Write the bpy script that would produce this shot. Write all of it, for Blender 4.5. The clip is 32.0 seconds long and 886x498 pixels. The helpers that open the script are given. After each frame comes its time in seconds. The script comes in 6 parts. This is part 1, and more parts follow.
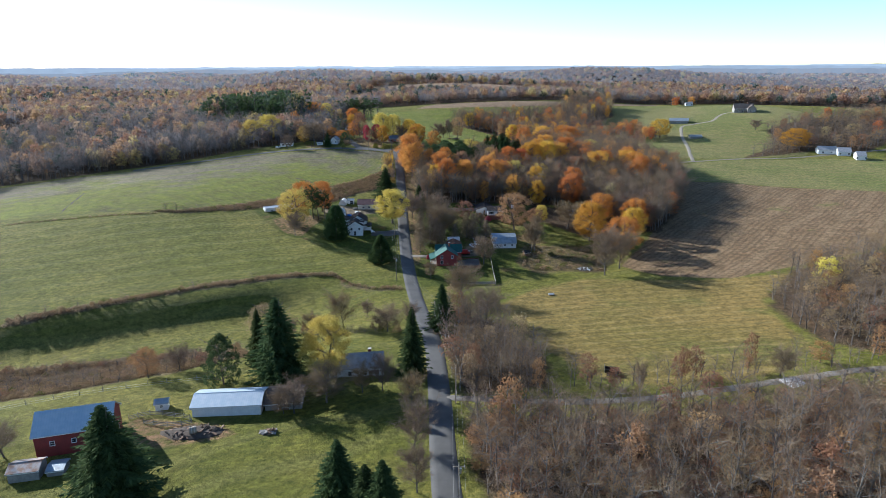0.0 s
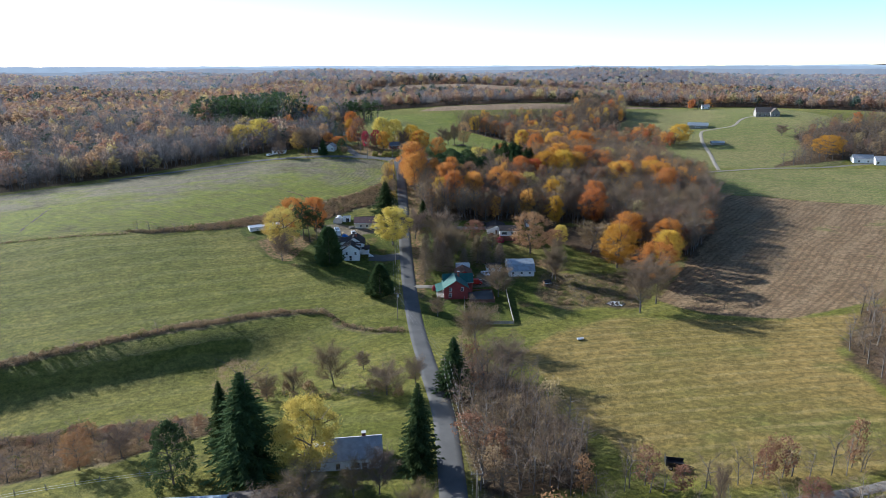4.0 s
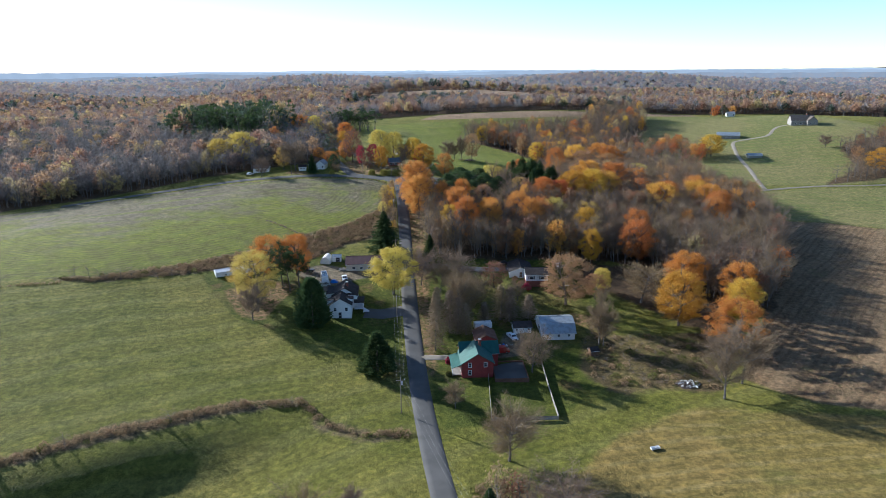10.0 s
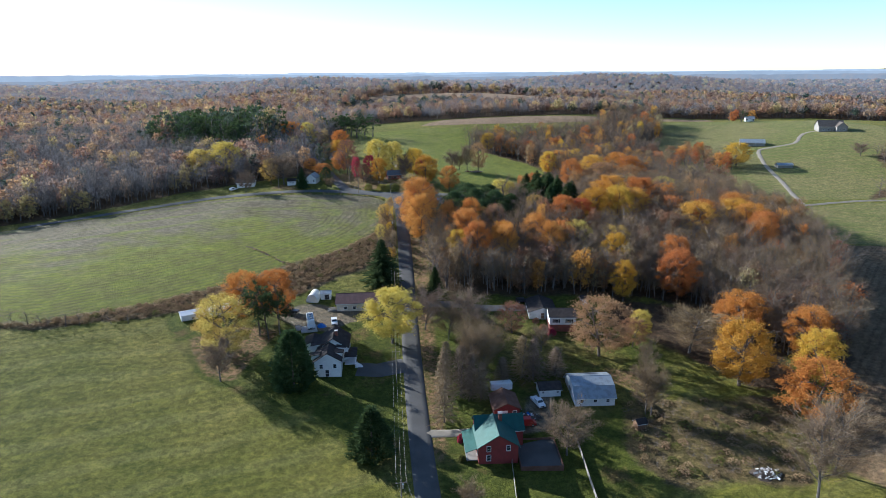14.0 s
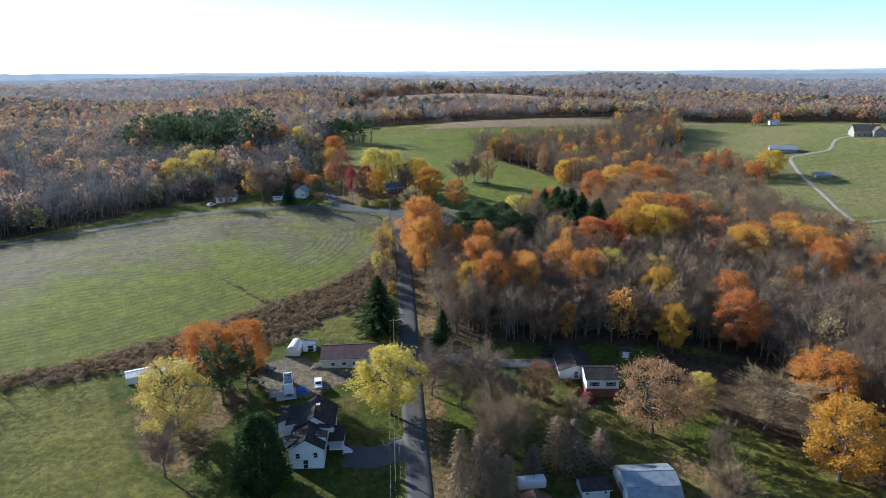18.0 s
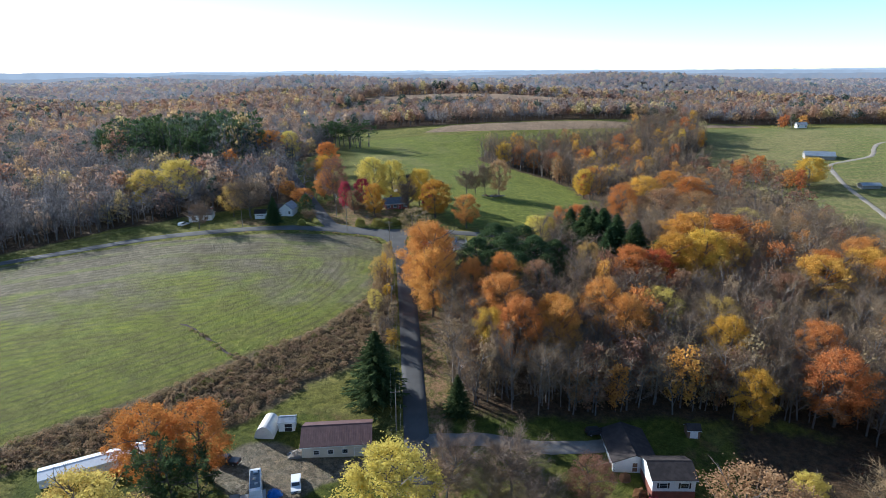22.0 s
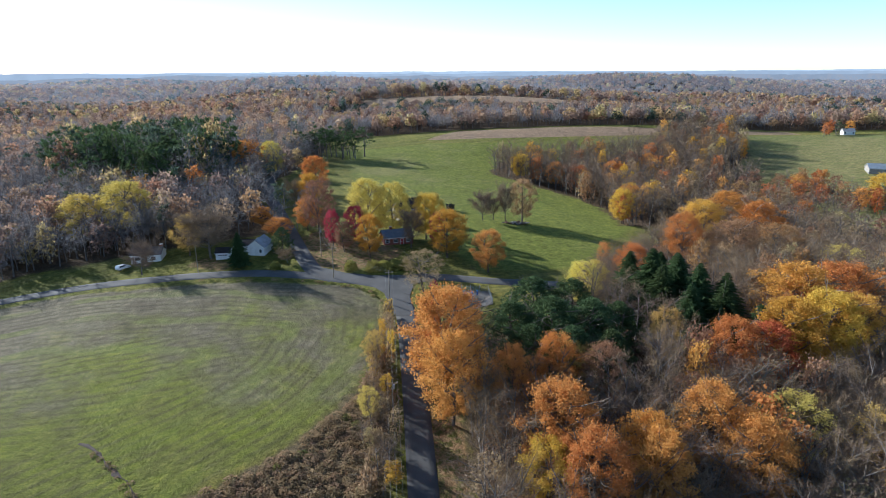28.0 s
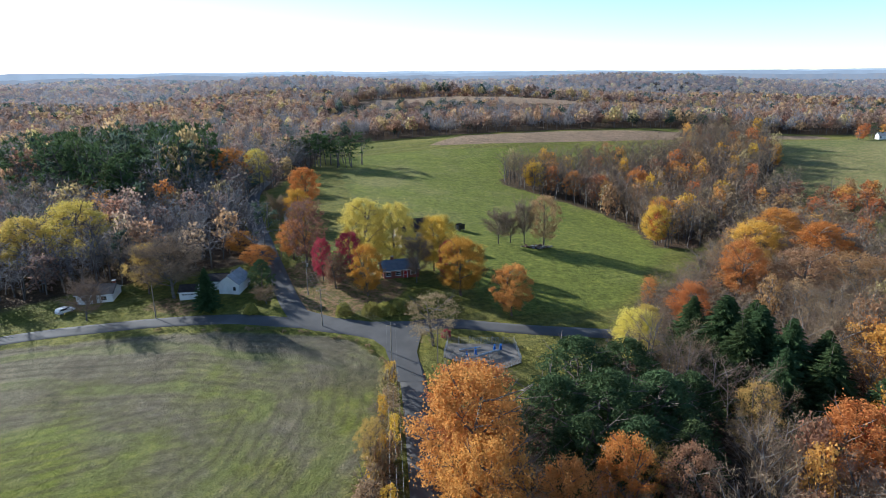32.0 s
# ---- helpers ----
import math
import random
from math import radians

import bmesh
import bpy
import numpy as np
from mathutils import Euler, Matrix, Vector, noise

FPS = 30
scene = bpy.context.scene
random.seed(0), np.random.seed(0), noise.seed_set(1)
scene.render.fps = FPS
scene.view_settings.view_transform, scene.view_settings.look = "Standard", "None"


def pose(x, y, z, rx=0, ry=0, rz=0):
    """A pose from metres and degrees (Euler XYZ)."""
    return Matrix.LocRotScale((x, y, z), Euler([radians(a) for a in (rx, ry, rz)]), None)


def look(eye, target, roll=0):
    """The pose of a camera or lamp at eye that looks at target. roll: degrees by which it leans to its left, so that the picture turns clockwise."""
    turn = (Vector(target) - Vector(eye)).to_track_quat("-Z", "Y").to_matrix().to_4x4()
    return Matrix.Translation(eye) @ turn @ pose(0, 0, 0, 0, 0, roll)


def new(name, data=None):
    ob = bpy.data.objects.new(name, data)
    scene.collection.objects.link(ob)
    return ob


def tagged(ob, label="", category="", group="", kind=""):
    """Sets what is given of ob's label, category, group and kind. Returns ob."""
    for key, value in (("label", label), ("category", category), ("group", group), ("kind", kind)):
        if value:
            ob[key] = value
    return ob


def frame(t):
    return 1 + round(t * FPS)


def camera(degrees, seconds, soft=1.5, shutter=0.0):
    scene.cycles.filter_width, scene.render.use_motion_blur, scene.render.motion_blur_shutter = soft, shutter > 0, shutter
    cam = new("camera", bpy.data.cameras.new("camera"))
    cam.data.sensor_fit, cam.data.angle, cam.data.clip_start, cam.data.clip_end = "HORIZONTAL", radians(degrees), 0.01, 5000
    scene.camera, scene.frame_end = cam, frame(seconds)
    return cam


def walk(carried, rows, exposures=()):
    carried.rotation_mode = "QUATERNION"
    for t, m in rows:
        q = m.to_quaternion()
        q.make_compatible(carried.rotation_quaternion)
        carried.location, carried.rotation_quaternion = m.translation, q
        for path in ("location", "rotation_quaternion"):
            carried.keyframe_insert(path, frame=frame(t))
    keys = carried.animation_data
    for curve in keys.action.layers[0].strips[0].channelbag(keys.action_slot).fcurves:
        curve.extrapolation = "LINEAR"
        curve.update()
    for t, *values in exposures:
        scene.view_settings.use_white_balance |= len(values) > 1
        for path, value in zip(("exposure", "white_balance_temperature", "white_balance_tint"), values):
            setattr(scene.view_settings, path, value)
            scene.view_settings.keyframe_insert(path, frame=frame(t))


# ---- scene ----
cam = camera(71.27, 32.0, soft=0.8)
# seconds, x, y, height, tilt, heading, lean
PATH = [
    (0, -0.00, 0.00, 78.17, 73.541, -4.688, -0.271),
    (2, 0.29, 19.28, 78.61, 73.498, -4.615, -0.204),
    (4, 0.18, 39.00, 79.26, 73.499, -4.627, -0.143),
    (6, -0.21, 59.05, 79.79, 73.575, -4.701, -0.132),
    (8, -0.37, 78.91, 79.65, 73.727, -4.739, -0.225),
    (10, -0.34, 98.50, 79.58, 73.889, -4.773, -0.347),
    (12, -0.15, 118.06, 79.96, 74.003, -4.810, -0.426),
    (14, 0.32, 138.05, 80.48, 74.044, -4.806, -0.433),
    (16, 0.89, 158.62, 81.0, 74.015, -4.775, -0.386),
    (18, 1.12, 179.71, 81.18, 73.944, -4.791, -0.352),
    (20, 0.97, 200.90, 81.22, 73.877, -4.858, -0.343),
    (22, 0.79, 221.55, 81.06, 73.870, -4.908, -0.321),
    (24, 0.73, 241.67, 80.77, 73.918, -4.937, -0.286),
    (26, 0.64, 261.90, 80.49, 73.956, -5.009, -0.276),
    (28, 0.48, 282.13, 80.30, 73.961, -5.121, -0.295),
    (30, 0.26, 301.50, 80.21, 73.953, -5.211, -0.317),
    (32, -0.00, 320.00, 80.20, 73.942, -5.264, -0.329),
]
walk(cam, [(t, pose(x, y, z, tilt, 0, head) @ pose(0, 0, 0, 0, 0, lean)) for t, x, y, z, tilt, head, lean in PATH],
     exposures=[(0, 1.18, 5450, 8), (32, 1.2, 5450, 8)])

# ---- light ----
SUN_AZ, SUN_EL = 309.0, 22.0
world = bpy.data.worlds.new("sky")
scene.world = world
world.use_nodes = True
wn = world.node_tree.nodes
sky = wn.new("ShaderNodeTexSky")
sky.sky_type, sky.sun_disc = "NISHITA", False
sky.sun_elevation, sky.sun_rotation = radians(SUN_EL), radians(SUN_AZ)
sky.air_density, sky.dust_density, sky.ozone_density, sky.altitude = 0.85, 0.15, 1.1, 300
wn["Background"].inputs["Strength"].default_value = 0.087
world.node_tree.links.new(sky.outputs[0], wn["Background"].inputs["Color"])
to_sun = Vector((math.sin(radians(SUN_AZ)) * math.cos(radians(SUN_EL)), math.cos(radians(SUN_AZ)) * math.cos(radians(SUN_EL)), math.sin(radians(SUN_EL))))
sun = new("sun", bpy.data.lights.new("sun", "SUN"))
sun.data.energy, sun.data.angle, sun.data.color = 5.0, radians(0.55), (1.0, 0.92, 0.8)
sun.matrix_world = look(to_sun * 500, (0, 0, 0))

# ---- materials ----
MATS = {}


class Graph:
    """A small builder of node materials."""

    def __init__(self, name):
        self.mat = bpy.data.materials.new(name)
        self.mat.use_nodes = True
        self.tree = self.mat.node_tree
        self.bsdf = self.tree.nodes["Principled BSDF"]
        self.out = self.tree.nodes["Material Output"]
        MATS[name] = self.mat

    def put(self, value, socket):
        if isinstance(value, bpy.types.NodeSocket):
            self.tree.links.new(value, socket)
        elif isinstance(value, (tuple, list)) and len(value) == 3 and socket.type == "RGBA":
            socket.default_value = (*value, 1)
        else:
            socket.default_value = value

    def node(self, kind, out=0, props=None, **inputs):
        n = self.tree.nodes.new(kind)
        for k, v in (props or {}).items():
            if k == "operation":
                n.operation = v
            elif k == "use_clamp":
                n.use_clamp = v
            elif k == "interpolation_type":
                n.interpolation_type = v
            elif k == "attribute_name":
                n.attribute_name = v
            elif k == "wave_type":
                n.wave_type = v
            elif k == "bands_direction":
                n.bands_direction = v
        for k, v in inputs.items():
            self.put(v, n.inputs[int(k[1:])] if k[0] == "i" and k[1:].isdigit() else n.inputs[k.replace("_", " ")])
        return n.outputs[out]

    def coords(self):
        return self.node("ShaderNodeTexCoord", 3)

    def noise(self, scale, detail=4.0, rough=0.55, at=None, distort=0.0):
        return self.node("ShaderNodeTexNoise", 0, None, Vector=at or self.coords(), Scale=scale, Detail=detail, Roughness=rough, Distortion=distort)

    def math(self, op, a, b=0.0, clamp=False):
        return self.node("ShaderNodeMath", 0, {"operation": op, "use_clamp": clamp}, i0=a, i1=b)

    def ramp(self, fac, lo, hi):
        return self.node("ShaderNodeMapRange", 0, {"interpolation_type": "SMOOTHSTEP"}, i0=fac, i1=lo, i2=hi, i3=0.0, i4=1.0)

    def mix(self, fac, a, b, blend="MIX"):
        n = self.tree.nodes.new("ShaderNodeMix")
        n.data_type, n.blend_type = "RGBA", blend
        self.put(fac, n.inputs[0])
        self.put(a, n.inputs[6])
        self.put(b, n.inputs[7])
        return n.outputs[2]

    def attr(self, name):
        return self.node("ShaderNodeAttribute", 2, {"attribute_name": name})

    def finish(self, color, rough=0.8, bump=None, strength=0.3, distance=0.05, spec=0.3, metal=0.0):
        self.put(color, self.bsdf.inputs["Base Color"])
        self.put(rough, self.bsdf.inputs["Roughness"])
        self.put(spec, self.bsdf.inputs["Specular IOR Level"])
        self.put(metal, self.bsdf.inputs["Metallic"])
        if bump is not None:
            self.put(self.node("ShaderNodeBump", 0, None, Strength=strength, Distance=distance, Height=bump), self.bsdf.inputs["Normal"])
        return self.mat


def worn(name, a, b, scale=1.5, fine=14.0, rough=0.75, metal=0.0, spec=0.3, bump=0.25, varied=0.0):
    """A surface of two tones in broad stains and fine grain."""
    g = Graph(name)
    big = g.ramp(g.noise(scale, 5), 0.35, 0.68)
    small = g.noise(fine, 3)
    col = g.mix(big, a, b)
    col = g.mix(g.math("MULTIPLY", small, 0.5), col, tuple(v * 0.55 for v in a))
    if varied:
        rnd = g.node("ShaderNodeObjectInfo", 5)
        hsv = g.node("ShaderNodeHueSaturation", 0, None, Hue=0.5, Saturation=1.0, Value=g.math("ADD", g.math("MULTIPLY", rnd, varied), 1 - varied / 2), Fac=1.0, Color=col)
        col = hsv
    return g.finish(col, rough, small, bump, 0.03, spec, metal)


def ribbed(name, a, b, pitch=0.45, axis=0, rough=0.4, metal=0.6):
    """Painted sheet metal with raised ribs and streaks of weather."""
    g = Graph(name)
    co = g.coords()
    sep = g.tree.nodes.new("ShaderNodeSeparateXYZ")
    g.tree.links.new(co, sep.inputs[0])
    t = g.math("FRACT", g.math("DIVIDE", sep.outputs[axis], pitch))
    rib = g.ramp(g.math("ABSOLUTE", g.math("SUBTRACT", t, 0.5)), 0.38, 0.46)
    col = g.mix(g.ramp(g.noise(0.8, 6), 0.4, 0.66), a, b)
    col = g.mix(g.math("MULTIPLY", rib, 0.12), col, tuple(v * 0.5 for v in a))
    return g.finish(col, rough, rib, 0.3, 0.025, 0.4, metal)


def foliage(name, tones, gloss=0.5, through_light=0.35, stuff=False, spread=0.16, grain=False, haze_glow=None):
    """Leaves in two or three tones, varied from tree to tree and from leaf to leaf, with light shining through; an
    optional emission imitates distance haze.
    """
    g = Graph(name)
    isl = g.node("ShaderNodeNewGeometry", 8)
    rnd = g.attr("tint") if stuff else g.node("ShaderNodeObjectInfo", 5)
    col = g.mix(isl, tones[0], tones[1])
    if len(tones) > 2:
        col = g.mix(g.ramp(rnd, 0.35, 0.95), col, tones[2])
    col = g.node("ShaderNodeHueSaturation", 0, None, Hue=g.math("ADD", g.math("MULTIPLY", rnd, 0.03), 0.485), Saturation=1.0,
                 Value=g.math("ADD", g.math("MULTIPLY", g.math("ADD", rnd, isl), spread * 1.6), 1.0 - spread * 1.6), Fac=1.0, Color=col)
    if grain:
        col = g.mix(g.ramp(g.noise(0.7, 4, 0.7), 0.38, 0.62), g.mix(1.0, col, (0.7, 0.7, 0.72), "MULTIPLY"), col)
    g.finish(col, 0.9, None, spec=0.03)
    if haze_glow:
        g.put(haze_glow, g.bsdf.inputs["Emission Color"])
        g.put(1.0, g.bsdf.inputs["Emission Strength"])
    tr = g.node("ShaderNodeBsdfTranslucent", 0, None, Color=col)
    mx = g.node("ShaderNodeMixShader", 0, None, i0=through_light, i1=g.bsdf.outputs[0], i2=tr)
    g.tree.links.new(mx, g.out.inputs[0])
    return g.mat


LEAF = {
    "orange": ((0.53, 0.228, 0.07), (0.43, 0.168, 0.056), (0.53, 0.25, 0.074)),
    "orange_gold": ((0.56, 0.275, 0.062), (0.46, 0.195, 0.055), (0.56, 0.3, 0.068)),
    "gold": ((0.57, 0.345, 0.055), (0.48, 0.275, 0.045), (0.53, 0.32, 0.06)),
    "gold_thin": ((0.529, 0.391, 0.109), (0.425, 0.31, 0.092), (0.494, 0.368, 0.103)),
    "gold_green": ((0.62, 0.5, 0.12), (0.5, 0.41, 0.1), (0.6, 0.47, 0.11)),
    "rust": ((0.36, 0.215, 0.115), (0.28, 0.16, 0.09), (0.37, 0.225, 0.12)),
    "russet": ((0.29, 0.165, 0.095), (0.22, 0.13, 0.085), (0.31, 0.165, 0.08)),
    "red": ((0.44, 0.07, 0.085), (0.33, 0.055, 0.07), (0.42, 0.085, 0.08)),
    "red_orange": ((0.5, 0.19, 0.06), (0.41, 0.14, 0.05), (0.48, 0.2, 0.062)),
    "pale": ((0.36, 0.27, 0.15), (0.28, 0.2, 0.11), (0.34, 0.26, 0.13)),
    "spruce": ((0.042, 0.066, 0.026), (0.066, 0.094, 0.034), (0.054, 0.08, 0.032)),
    "pine": ((0.052, 0.08, 0.034), (0.08, 0.112, 0.044), (0.066, 0.096, 0.042)),
    "hedge": ((0.3, 0.28, 0.07), (0.23, 0.22, 0.06), (0.28, 0.25, 0.07)),
    "bush": ((0.1, 0.12, 0.035), (0.15, 0.15, 0.045), (0.13, 0.12, 0.04)),
    "twig": ((0.19, 0.138, 0.092), (0.25, 0.192, 0.135), (0.21, 0.142, 0.085)),
    # far_ tones: base colours paled and greyed to imitate haze over distant woods
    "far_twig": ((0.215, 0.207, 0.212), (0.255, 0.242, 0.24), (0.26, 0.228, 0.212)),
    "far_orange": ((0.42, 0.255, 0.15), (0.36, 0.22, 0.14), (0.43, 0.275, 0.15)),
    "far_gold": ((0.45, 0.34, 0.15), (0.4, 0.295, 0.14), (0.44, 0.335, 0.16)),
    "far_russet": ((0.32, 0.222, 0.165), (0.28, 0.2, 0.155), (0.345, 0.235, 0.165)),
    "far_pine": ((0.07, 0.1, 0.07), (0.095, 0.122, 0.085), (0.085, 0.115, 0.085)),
    "weed": ((0.29, 0.2, 0.112), (0.38, 0.275, 0.155), (0.23, 0.155, 0.088)),
}
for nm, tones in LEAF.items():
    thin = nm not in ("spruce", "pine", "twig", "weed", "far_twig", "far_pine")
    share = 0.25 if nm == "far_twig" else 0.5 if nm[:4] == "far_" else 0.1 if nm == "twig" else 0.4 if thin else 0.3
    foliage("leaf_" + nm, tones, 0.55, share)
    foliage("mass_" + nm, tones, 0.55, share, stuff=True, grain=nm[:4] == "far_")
# hill and ridge leaves: dimmed base plus blue-grey emission painted as haze
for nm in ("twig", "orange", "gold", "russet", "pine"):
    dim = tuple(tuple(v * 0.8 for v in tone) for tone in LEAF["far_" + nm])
    foliage("mass_hill_" + nm, dim, 0.55, 0.5, stuff=True, grain=True, haze_glow=(0.07, 0.082, 0.1))
    foliage("mass_ridge_" + nm, dim, 0.55, 0.5, stuff=True, grain=True, haze_glow=(0.11, 0.13, 0.16))
worn("bark", (0.115, 0.09, 0.07), (0.19, 0.16, 0.13), 1.2, 9.0, 0.9, varied=0.35)
worn("bark_grey", (0.11, 0.095, 0.085), (0.18, 0.165, 0.15), 1.2, 9.0, 0.9, varied=0.35)
worn("asphalt", (0.078, 0.075, 0.071), (0.11, 0.105, 0.099), 0.16, 5.0, 0.85)
worn("gravel", (0.17, 0.15, 0.125), (0.24, 0.215, 0.185), 0.5, 6.0, 0.95, bump=0.6)
worn("dirt_track", (0.25, 0.215, 0.165), (0.32, 0.28, 0.225), 0.4, 5.0, 0.95)
worn("clay", (0.15, 0.115, 0.075), (0.2, 0.155, 0.105), 0.6, 5.0, 0.95, bump=0.6)
worn("concrete", (0.42, 0.41, 0.39), (0.55, 0.54, 0.52), 0.8, 9.0, 0.85)
worn("white_siding", (0.78, 0.78, 0.77), (0.68, 0.68, 0.67), 0.7, 6.0, 0.6, bump=0.1)
worn("cream_siding", (0.62, 0.56, 0.46), (0.55, 0.5, 0.42), 0.7, 6.0, 0.65, bump=0.1)
worn("red_paint", (0.26, 0.045, 0.04), (0.2, 0.04, 0.036), 0.7, 7.0, 0.7)
worn("red_brick", (0.24, 0.085, 0.06), (0.18, 0.07, 0.05), 1.5, 18.0, 0.85)
worn("grey_wood", (0.24, 0.22, 0.2), (0.33, 0.31, 0.28), 1.0, 11.0, 0.85)
worn("brown_wood", (0.17, 0.1, 0.06), (0.22, 0.14, 0.09), 1.0, 11.0, 0.8)
worn("shingle_black", (0.042, 0.036, 0.034), (0.07, 0.058, 0.054), 0.8, 12.0, 0.85, spec=0.1)
worn("shingle_brown", (0.105, 0.088, 0.076), (0.15, 0.128, 0.112), 0.8, 12.0, 0.85, spec=0.1)
worn("shingle_grey", (0.3, 0.3, 0.31), (0.4, 0.4, 0.41), 0.8, 12.0, 0.85, spec=0.1)
worn("slate", (0.13, 0.155, 0.19), (0.18, 0.205, 0.24), 0.8, 12.0, 0.8, spec=0.15)
worn("shingle_rust", (0.14, 0.075, 0.05), (0.19, 0.11, 0.08), 0.6, 8.0, 0.85, spec=0.1)
ribbed("metal_blue", (0.38, 0.45, 0.51), (0.45, 0.5, 0.54), 0.5, 0, 0.5, 0.2)
ribbed("metal_grey", (0.3, 0.34, 0.37), (0.24, 0.26, 0.28), 0.6, 0, 0.45, 0.4)
ribbed("metal_green", (0.014, 0.075, 0.062), (0.02, 0.092, 0.078), 0.5, 0, 0.55, 0.1)
ribbed("metal_maroon", (0.085, 0.042, 0.04), (0.11, 0.056, 0.052), 0.5, 0, 0.65, 0.1)
ribbed("metal_rust", (0.3, 0.27, 0.26), (0.25, 0.14, 0.09), 0.4, 0, 0.6, 0.3)
worn("white_paint", (0.8, 0.8, 0.8), (0.72, 0.72, 0.71), 2.0, 9.0, 0.35, bump=0.05)
worn("dark_paint", (0.02, 0.021, 0.024), (0.03, 0.03, 0.034), 2.0, 9.0, 0.3, bump=0.05)
worn("blue_paint", (0.02, 0.12, 0.42), (0.03, 0.15, 0.48), 2.0, 9.0, 0.4, bump=0.05)
worn("red_gloss", (0.4, 0.03, 0.025), (0.34, 0.03, 0.025), 2.0, 9.0, 0.35, bump=0.05)
worn("rubber", (0.018, 0.018, 0.018), (0.03, 0.03, 0.03), 3.0, 20.0, 0.9)
worn("steel", (0.5, 0.51, 0.52), (0.4, 0.41, 0.42), 2.0, 12.0, 0.35, metal=0.8, bump=0.05)
worn("pole_wood", (0.2, 0.16, 0.12), (0.28, 0.24, 0.19), 1.5, 12.0, 0.9)
worn("wire", (0.2, 0.2, 0.195), (0.28, 0.28, 0.27), 2.0, 9.0, 0.55, metal=0.3)
worn("soil", (0.07, 0.052, 0.04), (0.11, 0.085, 0.065), 0.7, 6.0, 0.95, bump=0.8)
worn("tarp_cloth", (0.7, 0.68, 0.62), (0.6, 0.58, 0.53), 1.0, 8.0, 0.6)
g = Graph("glass")
g.finish((0.03, 0.035, 0.04), 0.08, None, spec=0.8)


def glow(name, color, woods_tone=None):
    """An emission colour that imitates haze on the farthest hills."""
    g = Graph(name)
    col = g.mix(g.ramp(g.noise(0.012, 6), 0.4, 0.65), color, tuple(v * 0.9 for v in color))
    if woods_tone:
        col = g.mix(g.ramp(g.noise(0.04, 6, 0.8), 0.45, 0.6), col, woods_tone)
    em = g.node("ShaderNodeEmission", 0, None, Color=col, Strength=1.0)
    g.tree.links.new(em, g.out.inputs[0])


# haze painted as emission, bluer and brighter with each farther ridge
glow("hills_near_haze", (0.15, 0.17, 0.2), (0.165, 0.17, 0.186))
glow("hills_mid_haze", (0.195, 0.228, 0.27))
glow("hills_far_haze", (0.25, 0.295, 0.345))

# ---- ground ----
# heights of the land every 90 m, rows from south to north
RX, RY, RS = np.arange(-320, 401, 90.0), np.arange(-30, 781, 90.0), 75.0
RELIEF_SOUTH = [
    (5.8, 6, 5.2, 3.4, 4.9, 10, 13.9, 17.3, 20.8),
    (0.1, 1.4, 3.3, 4.5, 4.5, 8.7, 10.8, 13.7, 16.7),
    (-4.5, -3.9, -2.7, 0.6, -3.4, 1, 7.3, 10.7, 12.6),
    (-7, -1.9, -1.9, -6, -13.5, -9.6, 3.6, 7.3, 8.5),
    (-7.5, 6.6, 12.1, 0.8, -0.7, -0.9, -0.1, 3, 5.7),
]
RELIEF_NORTH = [
    (-3, 3.6, 10.4, 15.4, 14.7, 10, 3.1, 3.5, 7.6),
    (5.9, 8.5, 16.3, 26.2, 21.8, 12, 7.2, 7.7, 17.9),
    (13.3, 18.3, 23.7, 28, 19.9, 2.9, 11.1, 22.7, 35.3),
    (15.3, 19.4, 23.3, 25.1, 20.2, 13.8, 22.5, 26.8, 37.7),
    (15.7, 18.2, 21.5, 26.4, 33.9, 40.4, 41, 31.2, 27.2),
]
RELIEF = np.array(RELIEF_SOUTH + RELIEF_NORTH)


